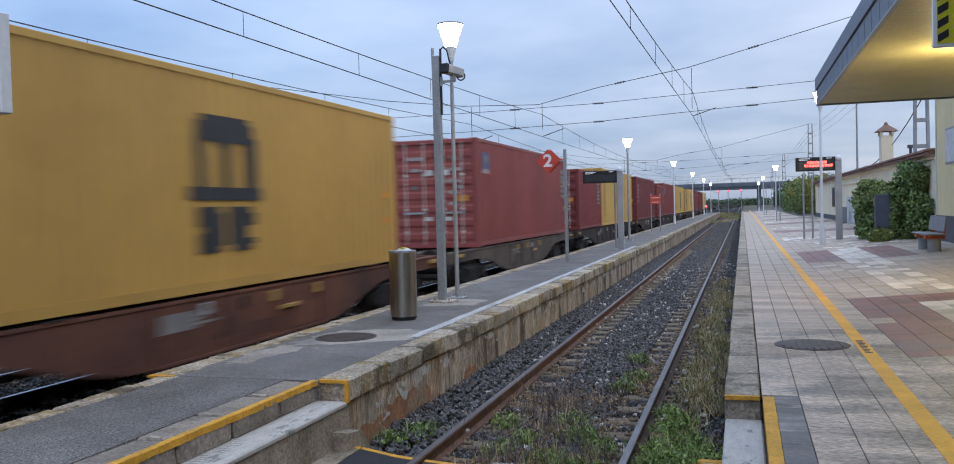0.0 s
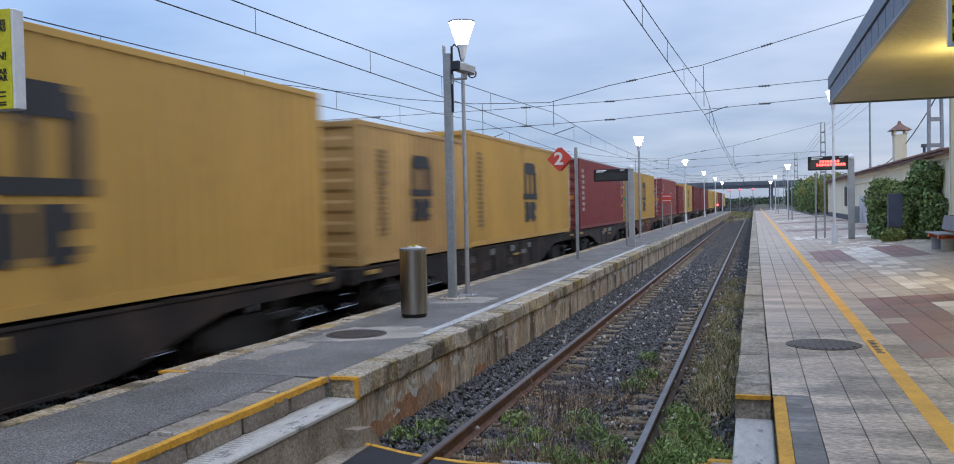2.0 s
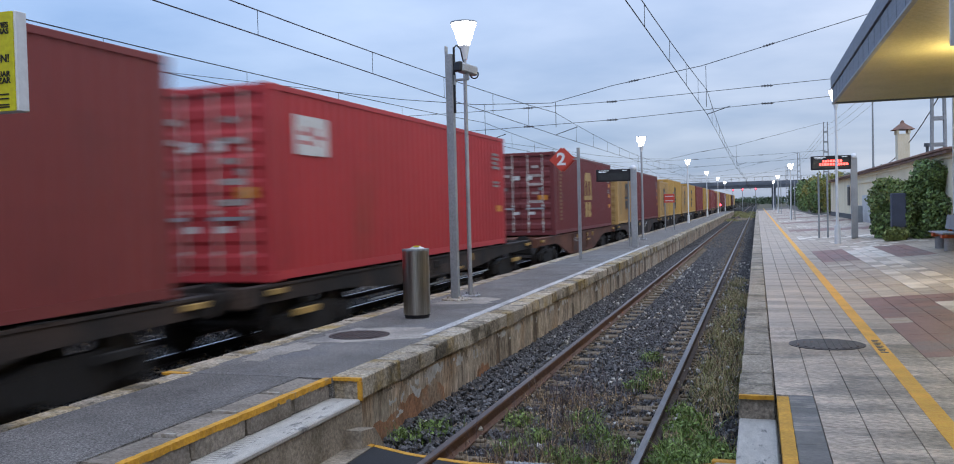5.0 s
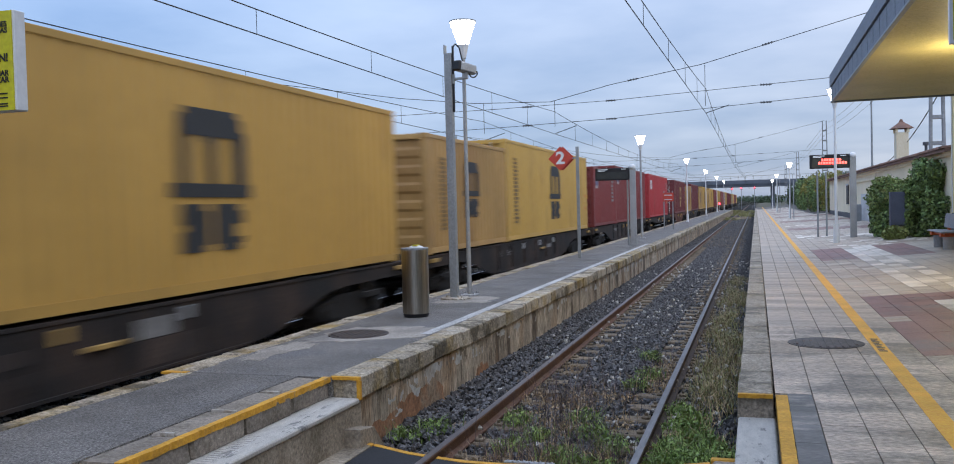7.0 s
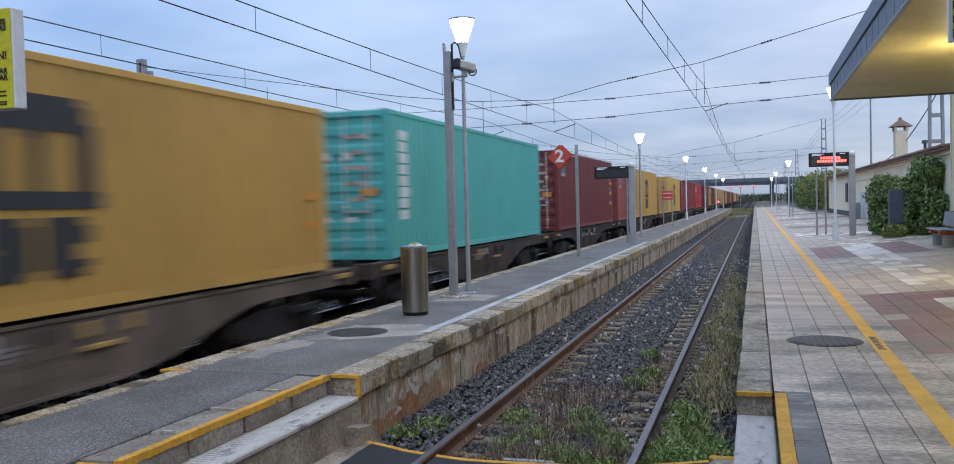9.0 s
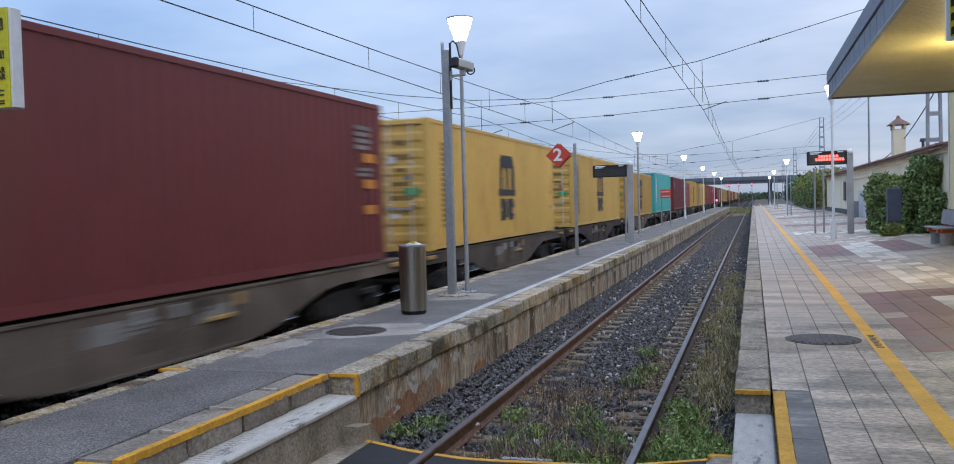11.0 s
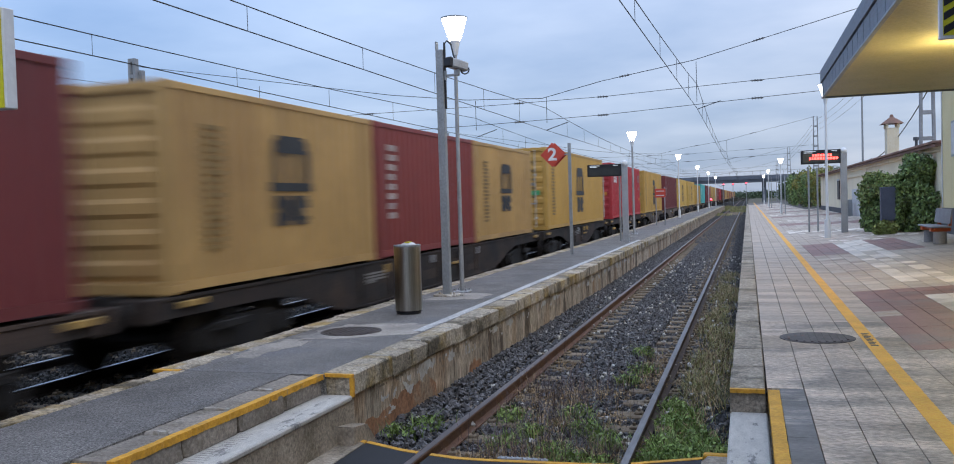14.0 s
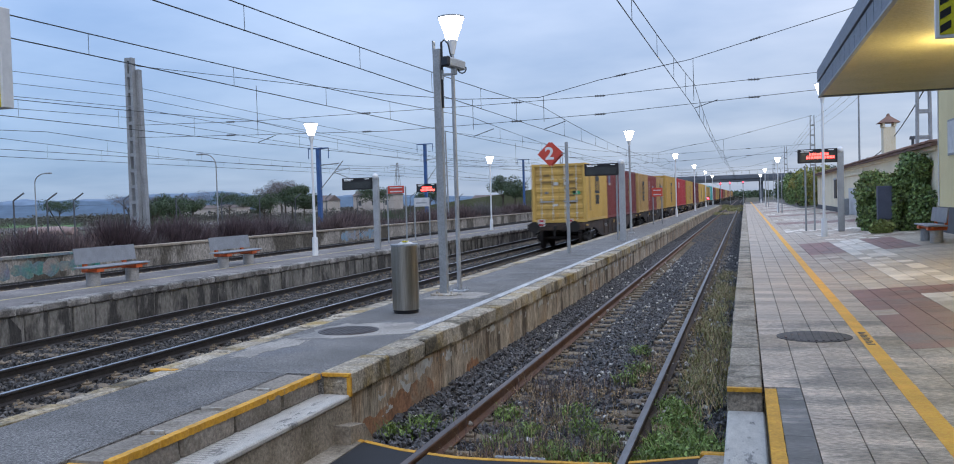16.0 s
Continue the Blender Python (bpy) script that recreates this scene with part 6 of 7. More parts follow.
def platform_lamp(x, y, z, top, pole="white_steel", sleeve=True, r=0.045):
    l = thing("platform_lamp", "lit conical platform lamp on a %s pole" % ("white" if pole == "white_steel" else "grey"), "lamp", "platform lamps", at=(x, y, z))
    h = top - z
    smooth(part("pole", rodded((0, 0, 0), (0, 0, h - 0.62), r * 1.1, r * 0.85, 12), M[pole], l))
    if sleeve:
        smooth(part("sleeve", rodded((0, 0, 0), (0, 0, 0.62), 0.10, 0.095, 14), M["white_steel"], l, "white base sleeve"))
    else:
        bm = boxed(-0.14, 0.14, -0.14, 0.14, -0.01, 0.03, bev=0.01)
        for a in (-0.1, 0.1):
            for b in (-0.1, 0.1):
                rod(bm, (a, b, 0.02), (a, b, 0.07), 0.015, seg=6)
        part("base_plate", bm, M["galv"], l)
    bm = bmesh.new()
    ring(bm, 0, 0, h - 0.66, h - 0.42, 0.045, 0.095)
    smooth(part("neck", bm, M["white_steel"], l))
    bm = bmesh.new()
    ring(bm, 0, 0, h - 0.42, h - 0.03, 0.095, 0.225, 28)
    smooth(part("glass", bm, M["lamp_glow"], l, "glowing conical glass"))
    bm = bmesh.new()
    ring(bm, 0, 0, h - 0.029, h - 0.005, 0.235, 0.235, 28)
    ring(bm, 0, 0, h - 0.005, h + 0.03, 0.21, 0.06, 28)
    smooth(part("cap", bm, M["grey_steel"], l, "flat grey cap"))
    return l


platform_lamp(-3.01, 14.90, P, 5.42, "galv", False, 0.038)
platform_lamp(-2.95, 39.4, P, 5.10, "galv", False, 0.05)
for y, t in ((70.0, 5.45), (97.0, 5.45), (125.0, 5.5), (153.0, 5.5)):
    platform_lamp(-3.18, y, P, t)
platform_lamp(4.40, 31.6, floor_at(4.4), 5.75)
for y, t in ((74.0, 5.0), (118.0, 5.3), (150, 5.3)):
    platform_lamp(4.42, y, floor_at(4.42), t)
platform_lamp(-12.05, 27.0, 0.515, 4.98)
platform_lamp(-12.3, 49.7, 0.515, 4.8)


def camera_post():
    p = thing("surveillance_post", "grey square steel post carrying a surveillance camera", "post", at=(-3.10, 14.35, P))
    h = 4.2
    bm = boxed(-0.065, 0.065, -0.06, 0.06, 0, h, bev=0.008)
    box(bm, -0.068, -0.05, -0.055, 0.055, h - 0.02, h + 0.14)
    part("column", bm, M["grey_steel"], p)
    part("conduit", boxed(0.066, 0.095, -0.025, 0.025, 3.2, h + 0.12, bev=0.006), M["black"], p, "black cable conduit")
    bm = boxed(-0.15, 0.20, -0.17, 0.16, -0.005, 0.03, bev=0.012)
    for a, b, r in ((-0.17, -0.1, 0.06), (-0.05, -0.17, 0.07), (0.1, -0.19, 0.055), (0.2, -0.1, 0.06), (0.27, 0.0, 0.05), (-0.19, 0.03, 0.05)):
        bmesh.ops.create_icosphere(bm, subdivisions=1, radius=r, matrix=Matrix.Translation((a, b, 0.005)) @ Matrix.Diagonal((1, 1, 0.7, 1)))
    for a in (-0.1, 0.1, 0.16):
        rod(bm, (a, -0.11, 0.02), (a, -0.11, 0.07), 0.018, seg=6)
    part("base_plate", bm, M["mortar"], p, "broken mortar round the foot")
    cm = part("camera_housing", boxed(-0.08, 0.08, -0.19, 0.21, -0.08, 0.08, bev=0.025), M["galv"], p, "silver camera housing")
    cm.matrix_basis = pose(0.30, 0.02, 3.93, -6, 0, -24)
    part("lens_hood", boxed(-0.085, 0.085, -0.26, -0.185, -0.085, 0.085, bev=0.02), M["black"], cm, "black lens hood")
    bm = boxed(0.06, 0.34, -0.02, 0.02, 3.74, 3.78, bev=0.008)
    box(bm, 0.28, 0.34, -0.03, 0.03, 3.76, 3.87)
    rod(bm, (0.08, 0, 3.68), (0.08, 0, 3.84), 0.03, seg=8)
    part("bracket", bm, M["galv"], p)
    bm = bmesh.new()
    pts = [(0.08, 0, h + 0.1), (0.13, 0, h + 0.15), (0.20, 0, h + 0.08), (0.24, 0.0, h - 0.12), (0.28, 0.05, h - 0.22)]
    for a, b in zip(pts, pts[1:]):
        rod(bm, a, b, 0.012, seg=6)
    part("cable", bm, M["black"], p, "black cable")
    bm = bmesh.new()
    for i in range(7):
        a0, a1 = radians(i * 30 - 180), radians(i * 30 - 150)
        rod(bm, (0.42 + 0.07 * math.cos(a0), 0.06, 3.84 + 0.07 * math.sin(a0)), (0.42 + 0.07 * math.cos(a1), 0.06, 3.84 + 0.07 * math.sin(a1)), 0.012, seg=5)
    part("cable", bm, M["black"], p, "looped black cable")


camera_post()


def litter_bin():
    b = thing("litter_bin", "brushed stainless steel cylindrical litter bin", "bin", at=(-2.88, 11.98, P))
    bm = bmesh.new()
    ring(bm, 0, 0, 0.05, 0.97, 0.195, 0.195, 36)
    smooth(part("body", bm, M["stainless"], b))
    bm = bmesh.new()
    ring(bm, 0, 0, 0.0, 0.05, 0.175, 0.185, 36)
    smooth(part("foot", bm, M["black"], b, "black plinth"))
    bm = bmesh.new()
    ring(bm, 0, 0, 0.97, 1.0, 0.20, 0.20, 36)
    smooth(part("rim", bm, M["grey_steel"], b, "grey rim"))
    bm = bmesh.new()
    bmesh.ops.create_icosphere(bm, subdivisions=2, radius=0.12, matrix=Matrix.Translation((0.02, 0, 0.985)) @ Matrix.Diagonal((1, 1, 0.5, 1)))
    for v in bm.verts:
        v.co += Vector((noise.noise(v.co * 9), noise.noise(v.co * 9 + Vector((5, 0, 0))), 0)) * 0.02
    part("liner_bag", bm, M["white_paint"], b, "crumpled pale bin liner")
    part("sticker", boxed(0.0, 0.07, -0.09, 0.02, 1.03, 1.045), M["yellow_sign"], b, "yellow scrap")


litter_bin()


def text_part(txt, size, material, parent, m, depth=0.004, label="", name="lettering"):
    cu = bpy.data.curves.new(name, "FONT")
    cu.body, cu.size, cu.extrude, cu.align_x, cu.align_y, cu.offset = txt, size, depth, "CENTER", "CENTER", 0.025 * size
    ob = bpy.data.objects.new("tmp", cu)
    scene.collection.objects.link(ob)
    me = bpy.data.meshes.new_from_object(ob.evaluated_get(bpy.context.evaluated_depsgraph_get()))
    bpy.data.objects.remove(ob)
    bpy.data.curves.remove(cu)
    me.materials.clear()
    me.materials.append(material)
    o2 = new(name, me)
    o2.parent, o2.matrix_basis = parent, m
    return tagged(o2, label)


def diamond_sign():
    s = thing("platform_number_sign", "red diamond sign with a white 2 on a thin post", "sign", at=(-3.07, 25.5, P))
    part("post", boxed(-0.045, 0.045, -0.03, 0.03, -0.01, 3.25, bev=0.006), M["grey_steel"], s, "dark grey post")
    h, c = 0.355, 2.92
    for nm, mx in (("plate", pose(-0.50, -0.03, c)), ("plate", pose(-0.44, 0.05, c, 0, 0, 4))):
        bm = bmesh.new()
        prism(bm, [(-h, 0), (0, h), (h, 0), (0, -h)], "y", -0.012, 0.012)
        pl = part(nm, bm, M["red_sign"], s, "red diamond plate")
        pl.matrix_basis = mx
        t = text_part("2", 0.50, M["white_steel"], pl, pose(0, -0.014, 0.0, 90, 0, 0), 0.003, "white numeral")
        t.scale = (1.1, 1, 1)
    part("arm", boxed(-0.5, 0.0, -0.012, 0.012, c - 0.02, c + 0.02), M["grey_steel"], s)


diamond_sign()


def info_display(x, y, z, side, w, lit, post_top, box_z, label, post_dx):
    d = thing("information_display", label, "display", "platform displays", at=(x, y, z))
    part("column", boxed(-0.11, 0.11, -0.075, 0.075, -0.005, post_top - z - 0.12, bev=0.012), M["galv"], d, "grey column")
    bm = bmesh.new()
    bmesh.ops.create_uvsphere(bm, u_segments=18, v_segments=12, radius=0.115, matrix=Matrix.Translation((0, -0.02, post_top - z - 0.08)))
    smooth(part("dome", bm, M["white_steel"], d, "white dome"))
    x0, x1 = (-0.12 - w, -0.10)
    b0, b1 = box_z[0] - z, box_z[1] - z
    bx = part("housing", boxed(x0, x1, -0.11, 0.11, b0, b1, bev=0.012), M["black"], d, "black display housing")
    part("screen", boxed(x0 + 0.07, x1 - 0.07, -0.114, -0.105, b0 + 0.05, b1 - 0.14), M["screen"], bx, "dark screen")
    for k, (a, b) in enumerate(((0.08, 0.38), (0.08, 0.30), (0.78, 0.92))):
        zz = b1 - 0.06 - (k % 2) * 0.045
        part("heading_bar", boxed(x0 + a * w, x0 + b * w, -0.116, -0.112, zz, zz + 0.022), M["pale_glow"], bx)
    if lit:
        bm = bmesh.new()
        rr = random.Random(3)
        for row, (a, b) in enumerate(((0.30, 0.80), (0.22, 0.92))):
            zz = b1 - 0.235 - row * 0.115
            u = a
            while u < b:
                k = rr.uniform(0.035, 0.06)
                box(bm, x0 + u * w, x0 + (u + k) * w, -0.118, -0.114, zz, zz + 0.085)
                u += k + 0.018
        part("led_lettering", bm, M["red_glow"], bx, "glowing red text")
    return d


M["screen"] = surface("grey_screen", (0.045, 0.05, 0.05), rough=0.25, scale=3, fine=30, bump=0)
info_display(-2.38, 32.3, P, -1, 1.22, False, 3.52, (2.98, 3.42), "dark platform display on a grey column", 0)
part_post = thing("thin_post", "thin dark steel post beside the display", "post", at=(-2.72, 33.4, P))
part("tube", rodded((0, 0, -0.01), (0, 0, 2.9), 0.035, seg=8), M["grey_steel"], part_post)
info_display(5.20, 34.4, floor_at(5.2), -1, 1.33, True, 3.72, (3.20, 3.70), "platform display with red lit text on a grey column", 0)
info_display(-11.18, 30.3, 0.515, -1, 1.2, False, 3.30, (2.75, 3.19), "dark platform display on a grey column", 0)
info_display(-12.2, 40.3, 0.515, 1, 1.0, True, 3.25, (2.72, 3.12), "platform display with red lit text on a grey column", 0)


def post_pair(x, y, z, top, dx, label, plate=None, material="red_sign", bars=True):
    s = thing("notice_board", label, "sign", at=(x, y, z))
    for k in (-dx, dx):
        part("post", rodded((k, 0, -0.01), (k, 0, top), 0.035, seg=8), M["grey_steel"], s, "grey post")
    if plate:
        p = part("panel", boxed(-plate[0] / 2, plate[0] / 2, -0.05, -0.02, plate[1], plate[2], bev=0.005), M[material], s)
        bm = bmesh.new()
        n = 2 if material == "red_sign" else 1
        for i in range(n):
            zz = plate[1] + (plate[2] - plate[1]) * (i + 0.35) / n
            box(bm, -plate[0] * 0.38, plate[0] * 0.38, -0.054, -0.0505, zz, zz + 0.05)
        part("panel_lettering", bm, M["white_paint"] if material == "red_sign" else M["grey_steel"], p)
    return s


post_pair(-12.35, 35.2, 0.515, 2.4, 0.42, "red notice with white lettering on two grey posts", (0.74, 2.12, 2.44))
post_pair(-12.25, 38.0, 0.515, 1.92, 0.36, "white station name board on two grey posts", (0.72, 1.52, 1.92), "white_paint")
post_pair(4.32, 36.9, floor_at(4.32), 2.5, 0.16, "pair of thin grey posts on the paving")
post_pair(-2.95, 52.0, P, 2.2, 0.25, "pair of grey posts on the island platform", (0.6, 1.6, 2.1), "red_sign")
post_pair(4.45, 70.5, floor_at(4.45), 2.9, 0.12, "pair of grey posts on the paving")
post_pair(4.3, 104, floor_at(4.3), 3.6, 0.12, "pair of grey posts on the paving")


M["drum"] = surface("smooth_grey_drum", (0.34, 0.33, 0.32), rough=0.6, scale=3, fine=30, vary=0.25, stain=(0.2, 0.19, 0.18))


def bench(x, y, z, turn, length=1.95):
    b = thing("platform_bench", "grey steel bench on concrete drums with orange brackets", "bench", "platform benches", at=pose(x, y, z, 0, 0, turn))
    # local: the sitter looks along +x, the seat runs along y
    for s in (-0.62, 0.62):
        bm = bmesh.new()
        ring(bm, 0, s * length / 1.95, -0.005, 0.31, 0.155, 0.155, 20)
        smooth(part("drum", bm, M["drum"], b, "grey concrete drum foot"))
        bm = bmesh.new()
        yy = s * length / 1.95
        box(bm, -0.22, 0.22, yy - 0.12, yy + 0.12, 0.31, 0.402, bev=0.01)
        prism(bm, [(-0.24, 0.34), (-0.17, 0.34), (-0.22, 0.80), (-0.27, 0.80)], "y", yy - 0.05, yy + 0.05)
        part("bracket", bm, M["orange"], b, "orange bracket")
    part("seat_rail", boxed(0.12, 0.17, -length / 2, length / 2, 0.36, 0.405, bev=0.008), M["orange"], b, "orange rail")
    bm = bmesh.new()
    box(bm, -0.20, 0.25, -length / 2, length / 2, 0.405, 0.445, bev=0.015)
    part("seat", bm, M["seat"], b, "grey perforated steel seat")
    bm = bmesh.new()
    prism(bm, [(-0.175, 0.50), (-0.15, 0.50), (-0.20, 0.86), (-0.225, 0.86)], "y", -length / 2 + 0.02, length / 2 - 0.02)
    part("backrest", bm, M["seat"], b, "grey perforated steel backrest")
    return b


M["seat"] = surface("grey_bench_steel", (0.30, 0.31, 0.33), rough=0.5, metal=0.3, scale=5, fine=120, bump=0.3, vary=0.2)
bench(-12.35, 17.35, 0.515, 0, 2.1)
bench(-12.35, 22.6, 0.515, 0, 2.1)
bench(6.42, 24.95, floor_at(6.42), 180, 1.9)


def manhole(x, y, r, collar, label):
    m = thing("manhole_cover", label, "manhole", at=(x, y, P))
    if collar:
        bm = bmesh.new()
        ring(bm, 0, 0, -0.02, 0.001, r * 1.5, r * 1.5, 40)
        part("mortar_collar", bm, M["concrete"], m, "patched concrete collar")
    bm = bmesh.new()
    ring(bm, 0, 0, -0.02, 0.005, r * 1.05, r * 1.05, 40)
    part("frame", bm, M["iron"], m)
    bm = bmesh.new()
    ring(bm, 0, 0, -0.01, 0.008, r * 0.97, r * 0.95, 40)
    lid = part("lid", bm, M["iron"], m, "cast iron lid")
    for i in range(9):
        a = -r * 0.8 + i * r * 0.2
        c = math.sqrt(max(0.0, (r * 0.9) ** 2 - a * a))
        part("rib", boxed(a - 0.012, a + 0.012, -c, c, 0.006, 0.013), M["iron"], lid)


manhole(-2.96, 10.18, 0.365, False, "cast iron manhole cover in patched asphalt")
manhole(2.56, 10.2, 0.37, False, "cast iron manhole cover in the paving")


# warning signs near the crossing
def warning_sign():
    s = thing("warning_sign", "yellow pedestrian warning sign with white metal frame", "sign", at=(-1.285, 3.2, 0))
    w = 0.62
    part("frame", boxed(-w, 0.0, -0.02, 0.045, 2.625, 3.075, bev=0.004), M["white_steel"], s, "white metal frame")
    f = part("face", boxed(-w, -0.012, -0.026, -0.0195, 2.628, 3.072), M["yellow_sign"], s, "yellow printed face")
    for txt, size, z in (("ALTRES VIES", 0.034, 3.012), ("OTRAS VIAS", 0.034, 2.984), ("ATENCI\u00d3N!", 0.050, 2.862), ("NO CREUAR", 0.036, 2.793), ("NO CRUZAR", 0.036, 2.764)):
        t = text_part(txt, size, M["black"], f, pose(0, -0.028, z, 90, 0, 0), 0.001)
        t.location.x = -0.034 - t.dimensions.x / 2
    bm = bmesh.new()
    for z, a in ((2.70, 0.09), (2.681, 0.10), (2.654, 0.07), (2.643, 0.07)):
        box(bm, -0.04 - a, -0.045, -0.0285, -0.0265, z, z + 0.006)
    part("face_lettering", bm, M["black"], f)
    part("post", boxed(-w - 0.0, -w + 0.05, -0.01, 0.04, -0.05, 2.624), M["galv"], s, "galvanised post")


warning_sign()


def chevron_sign():
    s = thing("hanging_sign", "white framed sign with yellow and black chevrons hung from the canopy", "sign", at=(3.56, 9.0, 0))
    part("frame", boxed(0.0, 0.9, -0.03, 0.03, 3.50, 4.30, bev=0.004), M["white_steel"], s, "white metal frame")
    f = part("face", boxed(0.03, 0.87, -0.036, -0.0295, 3.53, 4.27), M["yellow_sign"], s, "yellow face")
    for i in range(6):
        z = 3.56 + i * 0.125
        bm = bmesh.new()
        prism(bm, [(0.035, z - 0.02), (0.125, z + 0.03), (0.125, z + 0.10), (0.035, z + 0.05)], "y", -0.039, -0.0355)
        part("chevron", bm, M["black"], f, "black chevron")
    for x in (0.35, 0.8):
        part("hanger", rodded((x, 0, 4.30), (x, 0, 4.66), 0.012, seg=6), M["galv"], s)


chevron_sign()


# ---- station building and canopy ----
M["stucco"] = surface("cream_stucco", (0.74, 0.63, 0.36), rough=0.9, scale=0.8, fine=60, bump=0.2, vary=0.12, stain=(0.42, 0.36, 0.25), stain_at=0.62)
M["plinth"] = surface("dark_grey_plinth", (0.10, 0.105, 0.115), rough=0.7, scale=2, fine=30, vary=0.25)
M["fascia"] = surface("slate_blue_fascia", (0.145, 0.17, 0.215), rough=0.5, metal=0.2, scale=1.5, fine=20, bump=0.1, vary=0.2, stretch=(1, 0.2, 1))
M["soffit"] = surface("cream_metal_soffit", (0.50, 0.43, 0.19), rough=0.45, scale=1.2, fine=20, bump=0.05, vary=0.12)
st = structure("wall_station", boxed(7.41, 12, -8, 24.95, 1.60, 4.655), M["stucco"], "cream stuccoed station building wall", "wall")
part("end_wall", boxed(7.41, 12, 24.952, 29.2, 1.60, 5.4), M["stucco"], st)
part("plinth", boxed(7.39, 12.02, -8, 29.22, 0.2, 1.60), M["plinth"], st, "dark grey plinth")
part("wall_frame", boxed(7.375, 7.405, 26.6, 27.8, 3.05, 4.05, bev=0.01), M["grey_steel"], st, "grey framed notice")
part("wall_notice", boxed(7.368, 7.374, 26.66, 27.74, 3.11, 3.99), M["white_paint"], st, "white notice")
part("conduit", rodded((7.39, 29.1, 1.62), (7.39, 29.1, 5.3), 0.02, seg=6), M["white_steel"], st)
bm = bmesh.new()
box(bm, 3.84, 12, -8, 24.96, 4.70, 4.76)
y = -8.0
while y < 24.9:
    box(bm, 3.86, 7.40, y, min(y + 0.092, 24.95), 4.66, 4.70)
    y += 0.1
structure("ceiling_canopy", bm, M["soffit"], "cream slatted metal canopy soffit lit from below", "ceiling")
roof = structure("canopy_roof", boxed(3.84, 12.2, -8, 24.96, 4.77, 5.30), M["fascia"], "flat canopy roof with slate blue metal fascia", "roof")
part("fascia_lower", boxed(3.79, 3.838, -8, 25.0, 4.64, 5.02, bev=0.006), M["fascia"], roof)
part("fascia_upper", boxed(3.755, 3.836, -8, 25.03, 5.03, 5.34, bev=0.006), M["fascia"], roof)
part("fascia_lip", boxed(3.775, 3.845, -8, 25.02, 4.615, 4.655, bev=0.004), M["grey_steel"], roof, "grey drip edge")
part("fascia_end", boxed(3.84, 12.2, 24.965, 25.01, 4.62, 5.32), M["fascia"], roof)
for i in range(40):
    part("fascia_rib", boxed(3.786, 3.792, -7.5 + i * 0.82, -7.48 + i * 0.82, 4.66, 5.02), M["fascia"], roof)
lampbox = thing("wall_lamp", "lit warm wall lamp beneath the canopy", "lamp", at=(7.34, 20.5, 3.75))
part("housing", boxed(-0.16, 0.06, -0.35, 0.35, -0.06, 0.0, bev=0.01), M["grey_steel"], lampbox)
part("tube", boxed(-0.14, 0.02, -0.32, 0.32, 0.001, 0.03), glow("warm_lamp_tube", (1.0, 0.8, 0.4), 6.0), lampbox, "glowing warm tube")


